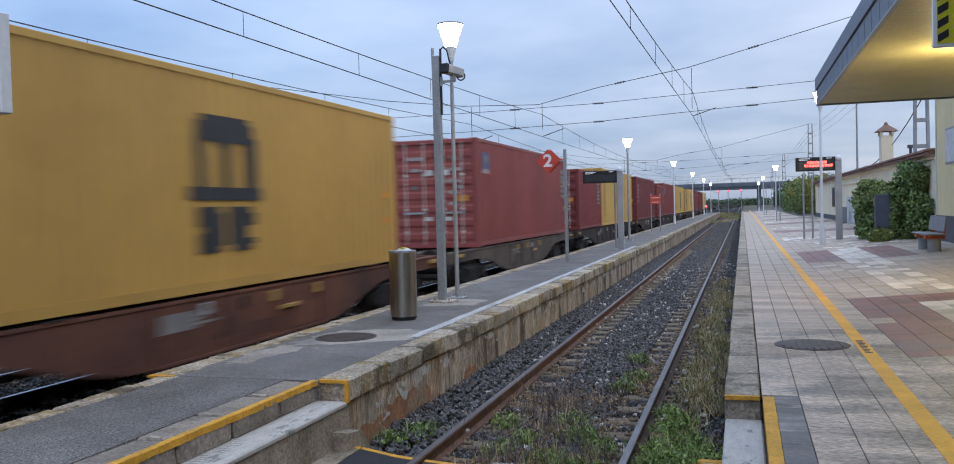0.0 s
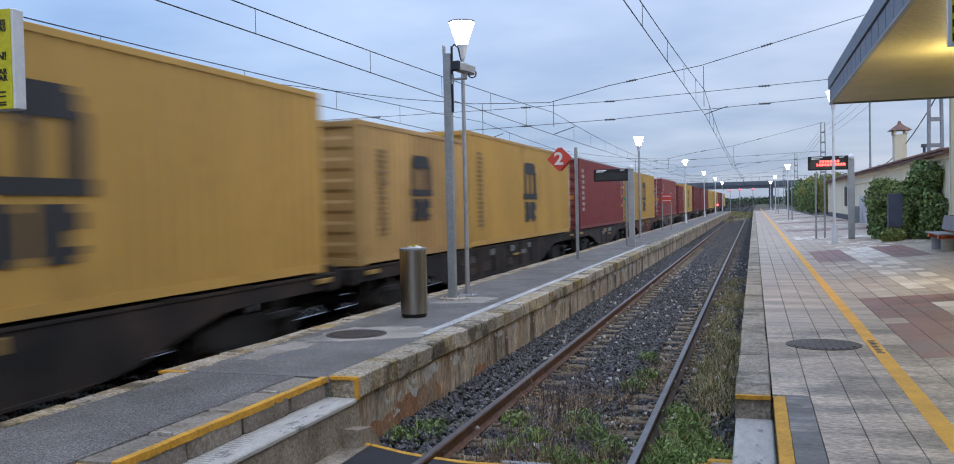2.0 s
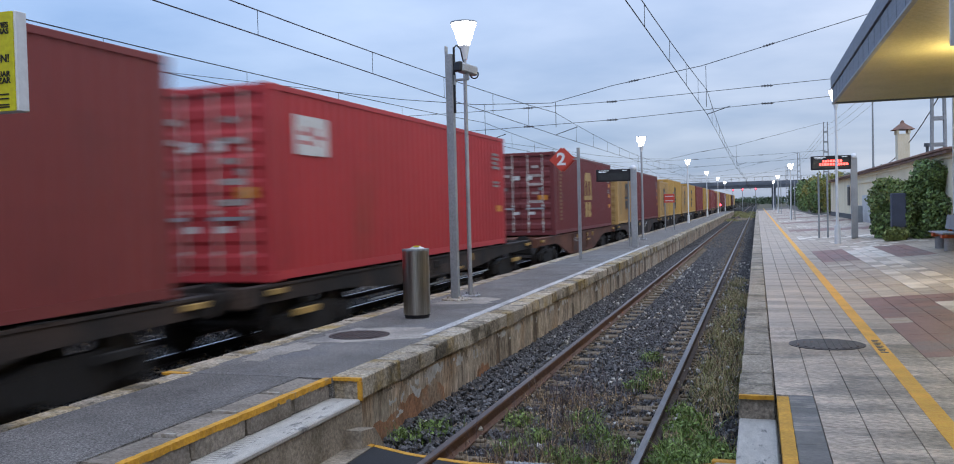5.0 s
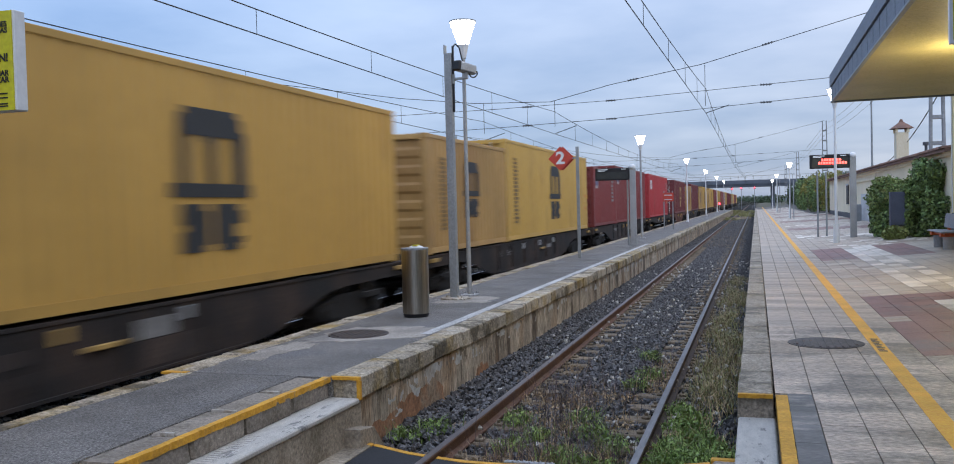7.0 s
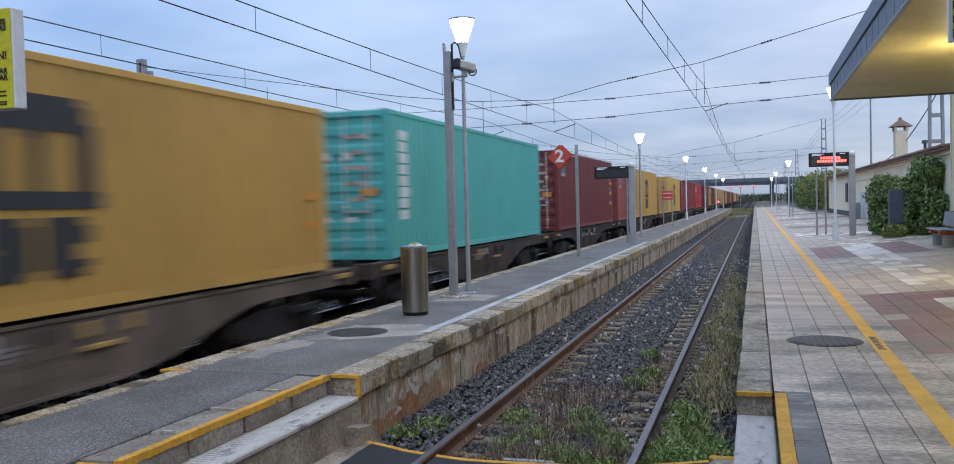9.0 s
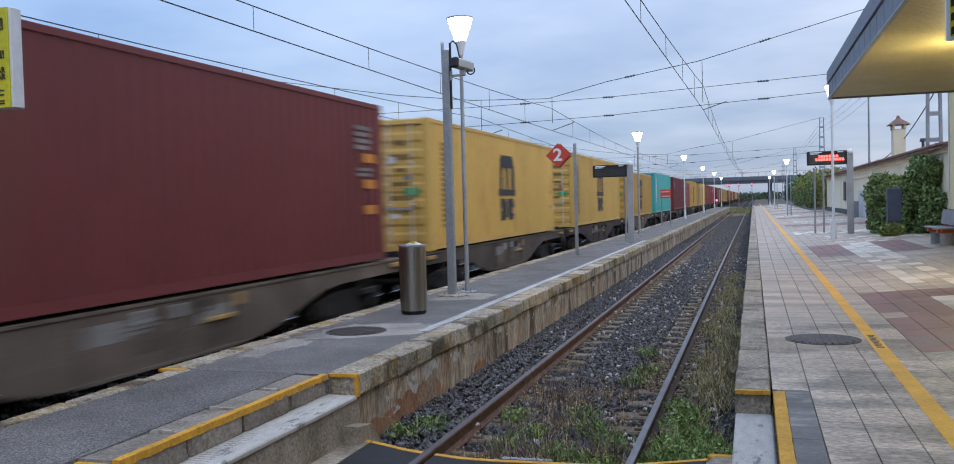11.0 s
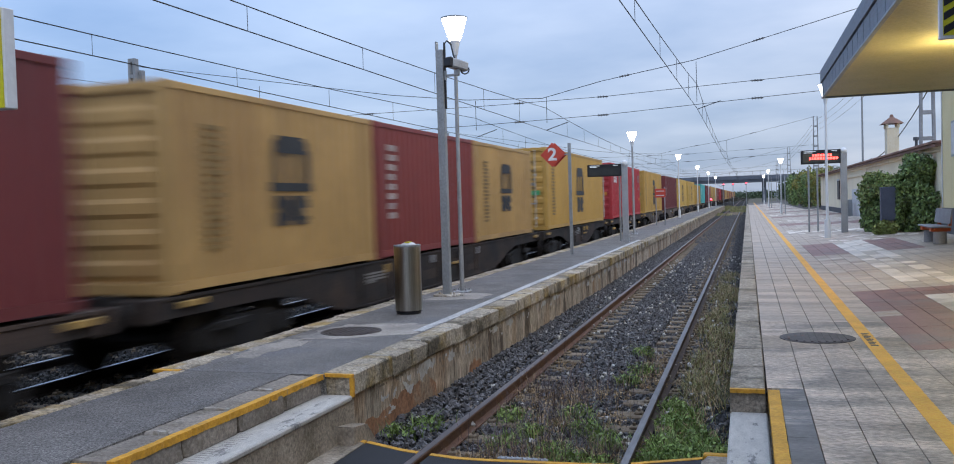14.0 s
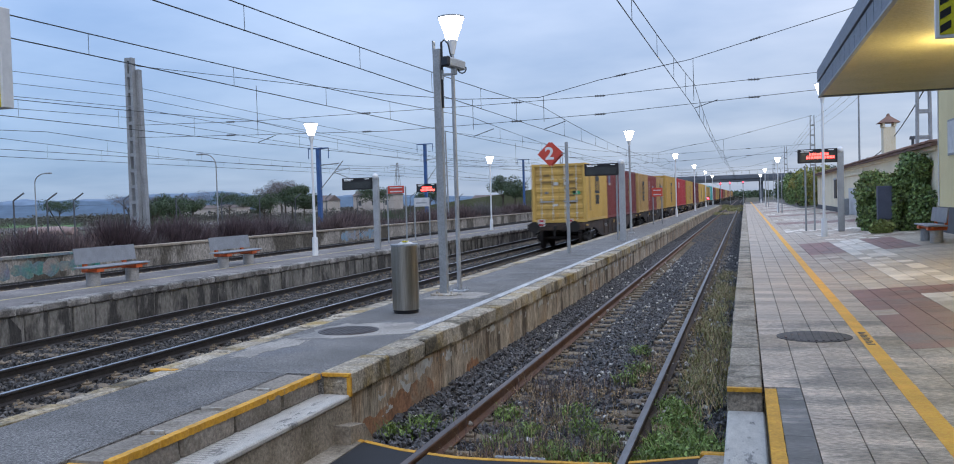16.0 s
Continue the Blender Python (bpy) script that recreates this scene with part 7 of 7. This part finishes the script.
def house():
    h = thing("house", "low cream stuccoed house with a red tiled roof", "house")
    bm = boxed(7.5, 14, 29.4, 76, 0.25, 3.45)
    part("wall", bm, M["house_wall"], h)
    part("plinth", boxed(7.47, 14.03, 29.37, 76.03, 0.2, 1.16), M["plinth"], h, "grey plinth")
    part("cornice", boxed(7.40, 14.1, 29.3, 60.0, 3.30, 3.48, bev=0.02), M["house_wall"], h)
    part("cornice", boxed(7.42, 7.52, 44, 58, 2.95, 3.08, bev=0.02), M["house_wall"], h)
    part("shutter", boxed(7.46, 7.5, 43.5, 47.6, 0.8, 2.62), M["white_paint"], h, "white garage shutter")
    part("shutter", boxed(7.46, 7.5, 50, 53.6, 0.8, 2.3), M["white_paint"], h, "white door")
    part("lintel", boxed(7.44, 7.5, 43.2, 47.9, 2.62, 2.80), M["sleeper"], h, "brown lintel")
    w = part("window", boxed(7.46, 7.5, 60.5, 62, 1.7, 2.9), M["black"], h, "dark shuttered window")
    part("frame", boxed(7.44, 7.46, 60.4, 62.1, 2.9, 3.0), M["white_paint"], w)
    bm = bmesh.new()
    prism(bm, [(7.22, 3.50), (11.0, 4.02), (14.6, 3.50), (14.6, 3.42), (11.0, 3.94), (7.22, 3.42)], "y", 29.2, 76.2)
    roof_ = part("roof", bm, M["roof_tile"], h, "weathered red roof")
    vs, fs = [], []
    slope = (4.02 - 3.50) / (11.0 - 7.22)
    for i in range(212):
        y0 = 29.25 + i * 0.221
        for j in range(9):
            xa, xb = 7.16 + j * 0.43, 7.16 + (j + 1) * 0.43 + 0.05
            k = len(vs)
            for x, up in ((xa, 0.035), (xb, 0.0)):
                z = 3.50 + (x - 7.22) * slope + up
                for a in range(5):
                    q = a * math.pi / 4
                    vs.append((x, y0 + 0.085 - 0.085 * math.cos(q), z + 0.07 * math.sin(q)))
            for a in range(4):
                fs.append((k + a, k + a + 1, k + 6 + a, k + 5 + a))
            fs.append((k, k + 1, k + 2, k + 3, k + 4))
    tagged(mesh_part("roof_tiles", vs, fs, M["roof_tile"], roof_), "curved red clay roof tiles", kind="stuff")
    ch = part("chimney", boxed(8.06, 8.58, 44.66, 45.34, 3.5, 5.05, bev=0.01), M["house_wall"], h, "cream chimney stack")
    for x in (8.08, 8.56):
        for y in (44.66, 45.34):
            part("cowl_pillar", boxed(x - 0.05, x + 0.05, y - 0.05, y + 0.05, 5.05, 5.26), M["house_wall"], ch)
    bm = bmesh.new()
    bmesh.ops.create_cone(bm, cap_ends=True, segments=4, radius1=0.66, radius2=0.1, depth=0.32, matrix=Matrix.Translation((8.32, 45, 5.40)) @ Matrix.Rotation(radians(45), 4, "Z"))
    part("cowl", bm, M["roof_tile"], ch, "tiled chimney cowl")
    part("finial", rodded((8.32, 45, 5.55), (8.32, 45, 5.68), 0.10, 0.05, 8), M["roof_tile"], ch)
    bm = rodded((8.85, 42.0, 3.6), (8.85, 42.0, 4.28), 0.06, seg=10)
    rod(bm, (8.85, 42, 4.28), (8.85, 42, 4.42), 0.14, 0.12, 10)
    part("vent_pipe", bm, M["plinth"], h, "dark vent pipe")


M["house_wall"] = surface("aged_cream_render", (0.850, 0.750, 0.549), rough=0.92, scale=0.5, fine=30, bump=0.25, vary=0.15, stain=(0.42, 0.32, 0.23), stain_at=0.6, stretch=(1, 1, 0.4))
M["roof_tile"] = surface("weathered_clay_tile", (0.24, 0.135, 0.10), (0.13, 0.085, 0.07), rough=0.85, scale=2, fine=30, vary=0.35, island=0.3)
house()
M["blue_grey"] = surface("blue_grey_enamel", (0.075, 0.09, 0.135), rough=0.5, scale=3, fine=30, vary=0.2)
cab = thing("cabinet", "dark blue-grey steel cabinet standing by the hedge", "cabinet", at=(6.17, 31.0, floor_at(6.17)))
part("body", boxed(-0.22, 0.22, -0.16, 0.16, 0.42, 1.50, bev=0.012), M["blue_grey"], cab)
part("pedestal", boxed(-0.16, 0.16, -0.12, 0.12, -0.01, 0.42, bev=0.01), M["concrete"], cab, "concrete pedestal")
part("cabinet_door", boxed(-0.20, 0.20, -0.172, -0.161, 0.46, 1.47), M["blue_grey"], cab)
box_ = thing("junction_box", "small grey utility box standing on the paving", "box", at=(7.1, 52, floor_at(7.1)))
part("body", boxed(-0.2, 0.2, -0.2, 0.2, -0.01, 0.9, bev=0.02), M["grey_steel"], box_)


# ---- overhead line ----
def lattice_mast(x, y, z, h, w, label, material="galv", arm=None):
    m = thing("lattice_mast", label, "mast", "overhead line masts", at=(x, y, z))
    k = 0.62
    for sx in (-1, 1):
        bm = bmesh.new()
        prism(bm, [(sx * w / 2 - 0.05, 0), (sx * w / 2 + 0.05, 0), (sx * w * k / 2 + 0.04, h), (sx * w * k / 2 - 0.04, h)], "y", -0.12, 0.12)
        part("leg", bm, M[material], m)
    n = int(h / 0.95)
    for i in range(1, n):
        zz = i * h / n
        ww = w / 2 * (1 - (1 - k) * zz / h)
        part("rung", boxed(-ww, ww, -0.10, 0.10, zz - 0.07, zz + 0.07), M[material], m)
    part("footing", boxed(-w * 0.8, w * 0.8, -0.4, 0.4, -0.4, 0.25, bev=0.03), M["concrete"], m)
    return m


def ladder_mast(x, y, z, h, label):
    """A pierced flat post with a slimmer post behind it."""
    m = thing("lattice_mast", label, "mast", "overhead line masts", at=(x, y, z))
    for sx in (-1, 1):
        bm = bmesh.new()
        prism(bm, [(sx * 0.20 - 0.075, 0), (sx * 0.20 + 0.075, 0), (sx * 0.13 + 0.065, h), (sx * 0.13 - 0.065, h)], "y", -0.14, 0.14)
        part("leg", bm, M["mast"], m)
    n = 13
    for i in range(1, n + 1):
        zz = i * h / n
        part("rung", boxed(-0.16, 0.16, -0.13, 0.13, zz - 0.16, zz), M["mast"], m)
    bm = bmesh.new()
    prism(bm, [(0.32, 0), (0.54, 0), (0.38, h - 0.55), (0.22, h - 0.55)], "y", 0.1, 0.35)
    part("back_leg", bm, M["mast"], m)
    part("footing", boxed(-0.6, 0.9, -0.4, 0.5, -0.4, 0.25, bev=0.03), M["concrete"], m)
    return m


M["mast"] = surface("pale_mast_steel", (0.33, 0.34, 0.35), rough=0.6, metal=0.2, scale=2, fine=20, bump=0.1, vary=0.25)
ladder_mast(-26.15, 36, -0.3, 9.85, "grey pierced headspan mast beyond the tracks")
lattice_mast(8.26, 36.2, 0.2, 9.6, 0.52, "grey lattice headspan mast behind the hedge", "mast")
for y in (92.0, 150.0, 208.0):
    lattice_mast(8.3, y, 0.0, 9.6, 0.55, "grey lattice headspan mast beside the platform", "mast")
    lattice_mast(-26.1, y - 10, -0.3, 9.4, 0.55, "grey lattice headspan mast beyond the tracks", "mast")
pole = thing("telegraph_pole", "thin grey steel pole behind the house", "pole", at=(8.0 + 4.5, 92, -0.3))
part("shaft", rodded((0, 0, 0), (0, 0, 12.2), 0.12, 0.07, 8), M["mast"], pole)


def blue_mast(x, y, h, label):
    m = thing("blue_mast", label, "mast", at=(x, y, -0.3))
    bm = boxed(-0.12, 0.12, -0.17, 0.17, 0, h)
    part("column", bm, M["blue_steel"], m)
    bm = rodded((0, 0, h * 0.82), (1.6, 0, h * 0.82 + 0.1), 0.04, seg=6)
    rod(bm, (0, 0, h * 0.55), (1.9, 0, h * 0.86), 0.035, seg=6)
    rod(bm, (1.2, 0, h * 0.74), (2.5, 0, h * 0.66), 0.03, seg=6)
    rod(bm, (1.2, 0, h * 0.74), (2.4, 0, h * 0.78), 0.025, seg=6)
    part("cantilever", bm, M["grey_steel"], m, "grey cantilever arm")
    bm = rodded((-0.8, 0, h + 0.02), (0.8, 0, h + 0.02), 0.05, seg=6)
    rod(bm, (-0.78, 0, h + 0.02), (-0.78, 0, h - 0.7), 0.03, seg=6)
    rod(bm, (0.78, 0, h + 0.02), (0.78, 0, h - 0.7), 0.03, seg=6)
    part("cross_arm", bm, M["blue_steel"], m)
    return m


M["blue_steel"] = surface("blue_painted_steel", (0.045, 0.11, 0.28), rough=0.5, scale=2, fine=20, vary=0.2)
blue_mast(-27, 57.0, 6.6, "blue steel catenary mast with a cantilever arm")
blue_mast(-27, 79.0, 8.1, "blue steel catenary mast with a cantilever arm")
blue_mast(-27, 118.0, 8.1, "blue steel catenary mast with a cantilever arm")


def strung(a, b, sag=0.0, n=1):
    a, b = Vector(a), Vector(b)
    return [a.lerp(b, i / n) - Vector((0, 0, sag * 4 * (i / n) * (1 - i / n))) for i in range(n + 1)]


def wire(bm, a, b, r=0.011, sag=0.0, n=1):
    tube(bm, strung(a, b, sag, n), r)


def catenary(name, xs, supports, contact, mess, mid, r=0.011):
    """Contact wire, sagging messenger wire and droppers between supports."""
    c = thing(name, "dark overhead contact wire with messenger wire and droppers", "overhead wire")
    low, high = [], []
    for (x0, y0), (x1, y1) in zip(zip(xs, supports), zip(xs[1:], supports[1:])):
        low += strung((x0, y0, contact), (x1, y1, contact))[0 if not low else 1:]
        high += strung((x0, y0, mess), (x1, y1, mess), mess - mid, 14)[0 if not high else 1:]
        n = int((y1 - y0) / 4.3)
        for i in range(1, n):
            t = i / n
            x, y = x0 + (x1 - x0) * t, y0 + (y1 - y0) * t
            part("dropper", rodded((x, y, contact), (x, y, mess - (mess - mid) * 4 * t * (1 - t)), 0.006, seg=4), M["cable"], c)
    part("contact_wire", tube(bmesh.new(), low, r), M["cable"], c)
    part("messenger_wire", tube(bmesh.new(), high, r), M["cable"], c)


SUP = [-24.0, 36.0, 92.0, 150.0, 208.0, 300.0]
catenary("overhead_wire", [-0.67, 0.06, -0.1, 0.2, -0.2, 0.1], SUP, 5.58, 6.55, 5.93)
catenary("overhead_wire", [T2 + k for k in (0.15, -0.1, 0.2, -0.2, 0.2, 0)], SUP, 5.08, 6.0, 5.46)
catenary("overhead_wire", [T3 + k for k in (0.1, -0.1, 0.2, -0.2, 0.2, 0)], SUP, 4.92, 5.75, 5.26)
catenary("overhead_wire", [T4 + k for k in (0.2, -0.2, 0.2, -0.2, 0.2, 0)], SUP, 5.2, 6.2, 5.55, 0.012)
catenary("overhead_wire", [-31 + k for k in (0.2, -0.2, 0.2, -0.2, 0.2, 0)], SUP, 5.3, 6.3, 5.65, 0.014)
catenary("overhead_wire", [-35 + k for k in (0.2, -0.2, 0.2, -0.2, 0.2, 0)], SUP, 5.3, 6.3, 5.65, 0.014)


def insulator(parent, p, d):
    prof = [(0.0, 0.015)]
    for k in range(4):
        prof += [(k * 0.11 + 0.01, 0.055), (k * 0.11 + 0.05, 0.03), (k * 0.11 + 0.10, 0.02)]
    bm = lathe(p, d, prof, 7)
    part("insulator", bm, M["plinth"], parent, "dark ribbed insulator")


def headspan(y, y2, full):
    h = thing("headspan", "cross-span wires with insulators between two masts", "overhead wire")
    xl, xr = -26.1, 8.3
    def at(x, z):
        return (x, y + (y2 - y) * (x - xr) / (xl - xr), z)
    bm = bmesh.new()
    top = [(xr, 9.6), (-0.1, 7.53), (-3.7, 6.97), (-6.2, 6.42), (-9.5, 6.55), (-12.9, 6.97), (xl, 9.2)]
    tube(bm, [Vector(at(a, b)) for a, b in top], 0.014)
    part("head_wire", bm, M["cable"], h)
    for line in ([(xr, 6.86), (4.6, 6.69), (-3.7, 6.33), (-8.5, 6.25), (-20, 6.19), (xl, 6.34)], [(xr, 6.22), (4.5, 6.03), (-3.7, 5.59), (-8.5, 5.46), (-13, 5.38), (-20, 5.57), (xl, 5.75)]):
        bm = bmesh.new()
        tube(bm, [Vector(at(a, b)) for a, b in line], 0.011)
        part("span_wire", bm, M["cable"], h)
        if full:
            for x in (2.1, -3.9, -7.4, -14.2, -21.0):
                f = (x - xr) / (xl - xr)
                for (a, b), (c, d) in zip(line, line[1:]):
                    if c <= x <= a:
                        zz = b + (d - b) * (x - a) / (c - a)
                        insulator(h, at(x, zz), (1, 0, 0))
    if full:
        insulator(h, at(2.2, 8.1), (1, 0, 0.25))
        insulator(h, at(-3.0, 7.08), (1, 0, 0.155))
        for x, z0, z1 in ((0.03, 7.5, 5.6), (T2 - 0.1, 6.45, 5.1), (T3 - 0.1, 6.5, 4.95), (T4, 7.8, 5.2)):
            bm = bmesh.new()
            wire(bm, at(x, z0), at(x, z1 + 0.3), 0.012)
            wire(bm, at(x + 0.9, z1 + 0.28), at(x, z1), 0.016)
            part("steady_arm", bm, M["cable"], h)
    return h


headspan(36.2, 36.0, True)
for y in (92.0, 150.0, 208.0):
    headspan(y, y - 10, y < 100)
feed = thing("feeder_cable", "dark cables running behind the house roofs", "cable")
bm = bmesh.new()
wire(bm, (8.35, 36.2, 5.9), (8.9, 62, 4.0), 0.022, 0.75, 12)
part("strand", bm, M["cable"], feed)
for k in range(3):
    bm = bmesh.new()
    wire(bm, (8.4, 36.2, 8.0 + 0.5 * k), (8.3, 92, 8.2 + 0.5 * k), 0.008, 0.5, 8)
    wire(bm, (8.3, 92, 8.2 + 0.5 * k), (8.3, 208, 8.2 + 0.5 * k), 0.012, 0.6, 8)
    part("strand", bm, M["cable"], feed)
feed2 = thing("feeder_cable", "thin feeder cables strung along the far masts", "cable")
for k in range(4):
    bm = bmesh.new()
    wire(bm, (-26.1 - 1.2 * (k % 2), -24, 6.6 + 0.55 * k), (-26.1, 36, 6.7 + 0.5 * k), 0.011, 0.5, 8)
    wire(bm, (-26.1, 36, 6.7 + 0.5 * k), (-26.1, 140, 6.7 + 0.5 * k), 0.012, 0.7, 8)
    part("strand", bm, M["cable"], feed2)


# ---- road bridge and distance ----
def bridge():
    b = thing("road_bridge", "grey concrete road bridge over the railway", "bridge")
    part("deck", boxed(-46, 40, 246, 256, 5.65, 6.55), M["bridge"], b)
    part("parapet", boxed(-46, 40, 245.7, 246.0, 6.35, 7.4), M["bridge"], b)
    for x in (-27, -14, 6.2, 20):
        part("pier", boxed(x - 0.5, x + 0.5, 248, 254, -0.4, 5.65, bev=0.05), M["bridge"], b)
    part("railing", boxed(-46, 40, 245.8, 245.86, 8.5, 8.58), M["grey_steel"], b)
    for i in range(44):
        part("railing_post", boxed(-45.5 + i * 1.95, -45.42 + i * 1.95, 245.8, 245.86, 7.4, 8.52), M["grey_steel"], b)
    for s, x in ((-1, -46), (1, 40)):
        bm = bmesh.new()
        prism(bm, [(x, -0.4), (x, 6.5), (x + s * 60, -0.4)], "y", 245, 257)
        part("embankment", bm, M["bank"], b, "grassed embankment")


M["bank"] = surface("grassed_bank", (0.13, 0.135, 0.075), (0.08, 0.09, 0.05), rough=0.95, scale=0.2, fine=3, vary=0.4)
# grey concrete with the blue of the distance haze mixed into its colour
M["bridge"] = surface("hazed_bridge_concrete", (0.15, 0.17, 0.205), rough=0.9, scale=0.3, fine=8, vary=0.25)
bridge()


def signal(x, y, h):
    s = thing("railway_signal", "railway signal showing a red light", "signal", "signals under the bridge", at=(x, y, -0.15))
    part("post", rodded((0, 0, 0), (0, 0, h), 0.07, seg=8), M["grey_steel"], s)
    hd = part("head", boxed(-0.24, 0.24, -0.1, 0.1, h - 0.1, h + 0.6, bev=0.05), M["black"], s)
    part("red_light", rodded((0, -0.16, h + 0.25), (0, -0.10, h + 0.25), 0.2, seg=14), M["red_signal"], hd, "lit red lens")


for x, y, h in ((-3.7, 225, 4.9), (-1.5, 228, 5.0), (1.6, 232, 5.1), (-4.6, 170, 1.5)):
    signal(x, y, h)


def fence():
    f = thing("boundary_fence", "grey steel fence posts with angled tops on waste ground", "fence")
    for i, y in enumerate((38.6, 41.0, 43.1, 47.5, 52.9, 58.5, 64, 70, 76, 83, 90, 98, 107, 117)):
        bm = rodded((-36, y, -0.35), (-36, y, 3.0), 0.045, seg=8)
        rod(bm, (-36, y, 3.0), (-35.6, y + 0.35, 3.42), 0.045, seg=6)
        if i in (1, 3, 4):
            rod(bm, (-36, y, 2.7), (-36, y + 2.2, -0.3), 0.04, seg=6)
        part("post", bm, M["plinth"], f)
    for z in (0.6, 1.7, 2.7):
        part("strand", rodded((-36, 38.6, z), (-36, 117, z), 0.008, seg=4), M["cable"], f)


fence()


def street_lamp(x, y, h, d):
    s = thing("street_lamp", "unlit grey street lamp with a curved arm", "lamp", at=(x, y, -0.35))
    bm = rodded((0, 0, 0), (0, 0, h * 0.86), 0.075, 0.045, 8)
    last = Vector((0, 0, h * 0.86))
    for i in range(1, 7):
        a = i * math.pi / 12
        p = Vector((d * 1.1 * (1 - math.cos(a)), 0, h * 0.86 + h * 0.14 * math.sin(a)))
        rod(bm, last, p, 0.05, seg=6)
        last = p
    part("pole", bm, M["mast"], s)
    part("lantern", boxed(last.x + d * 0.0, last.x + d * 0.7, -0.12, 0.12, last.z - 0.06, last.z + 0.08, bev=0.03), M["galv"], s)


street_lamp(-40, 64.1, 7.2, -1)
street_lamp(-58, 63.5, 6.2, 1)


def far_house(x, y, w, d, h, roof, label, wins):
    b = thing("farmhouse", label, "house", "far buildings on the plain", at=(x, y, -0.35))
    part("wall", boxed(-w / 2, w / 2, 0, d, 0, h), M["far_wall"], b)
    bm = bmesh.new()
    prism(bm, [(-0.4, h), (d / 2, h + roof), (d + 0.4, h)], "x", -w / 2 - 0.3, w / 2 + 0.3)
    part("roof", bm, M["far_roof"], b)
    for i in range(wins):
        u = -w / 2 + (i + 0.5) * w / wins
        part("window", boxed(u - 0.5, u + 0.5, -0.05, 0.05, h * 0.45, h * 0.72), M["plinth"], b)


M["far_roof"] = surface("dull_far_roof", (0.17, 0.13, 0.115), rough=0.9, scale=0.3, fine=6, vary=0.2)
M["far_wall"] = surface("grey_cream_farm_wall", (0.50, 0.44, 0.39), rough=0.9, scale=0.3, fine=6, vary=0.2)
far_house(-140, 262, 24, 9, 4.6, 1.8, "low stone farmhouse far across the fields", 5)
far_house(-112, 262, 14, 8, 5.8, 1.6, "pale two-storey farmhouse far across the fields", 3)
far_house(-185, 275, 30, 9, 3.4, 1.2, "long low barn far across the fields", 4)
far_house(-75, 275, 16, 9, 3.5, 1.4, "low shed beyond the railway", 3)
for i in range(2):
    p = thing("concrete_pipe", "pale pink concrete pipe lying on waste ground", "pipe", "pipes on waste ground", at=(-75.5 - 7.5 * i, 88 + i * 7, 0.18))
    smooth(part("barrel", rodded((0, 0, 0), (-6.0, 0.3, 0), 0.52, seg=16), surface("pink_pipe", (0.36, 0.25, 0.22), rough=0.8, scale=2, fine=20), p))


def pylon(x, y, h):
    p = thing("power_pylon", "grey lattice power pylon far across the plain", "pylon", at=(x, y, -0.35))
    for sx in (-1, 1):
        for sy in (-1, 1):
            part("leg", rodded((sx * 2.4, sy * 2.4, 0), (sx * 0.35, sy * 0.35, h), 0.14, seg=5), M["mast"], p)
    for k in range(7):
        z0, z1 = h * k / 8, h * (k + 1) / 8
        a, b = 2.4 - 2.05 * k / 8, 2.4 - 2.05 * (k + 1) / 8
        for d in (-1, 1):
            part("brace", rodded((-d * a, -a, z0), (d * b, -b, z1), 0.09, seg=4), M["mast"], p)
    for z in (0.72, 0.84, 0.95):
        part("cross_arm", rodded((-h * 0.16, 0, h * z), (h * 0.16, 0, h * z), 0.14, seg=5), M["mast"], p)


pylon(-191, 480, 27)


pave()
motions()
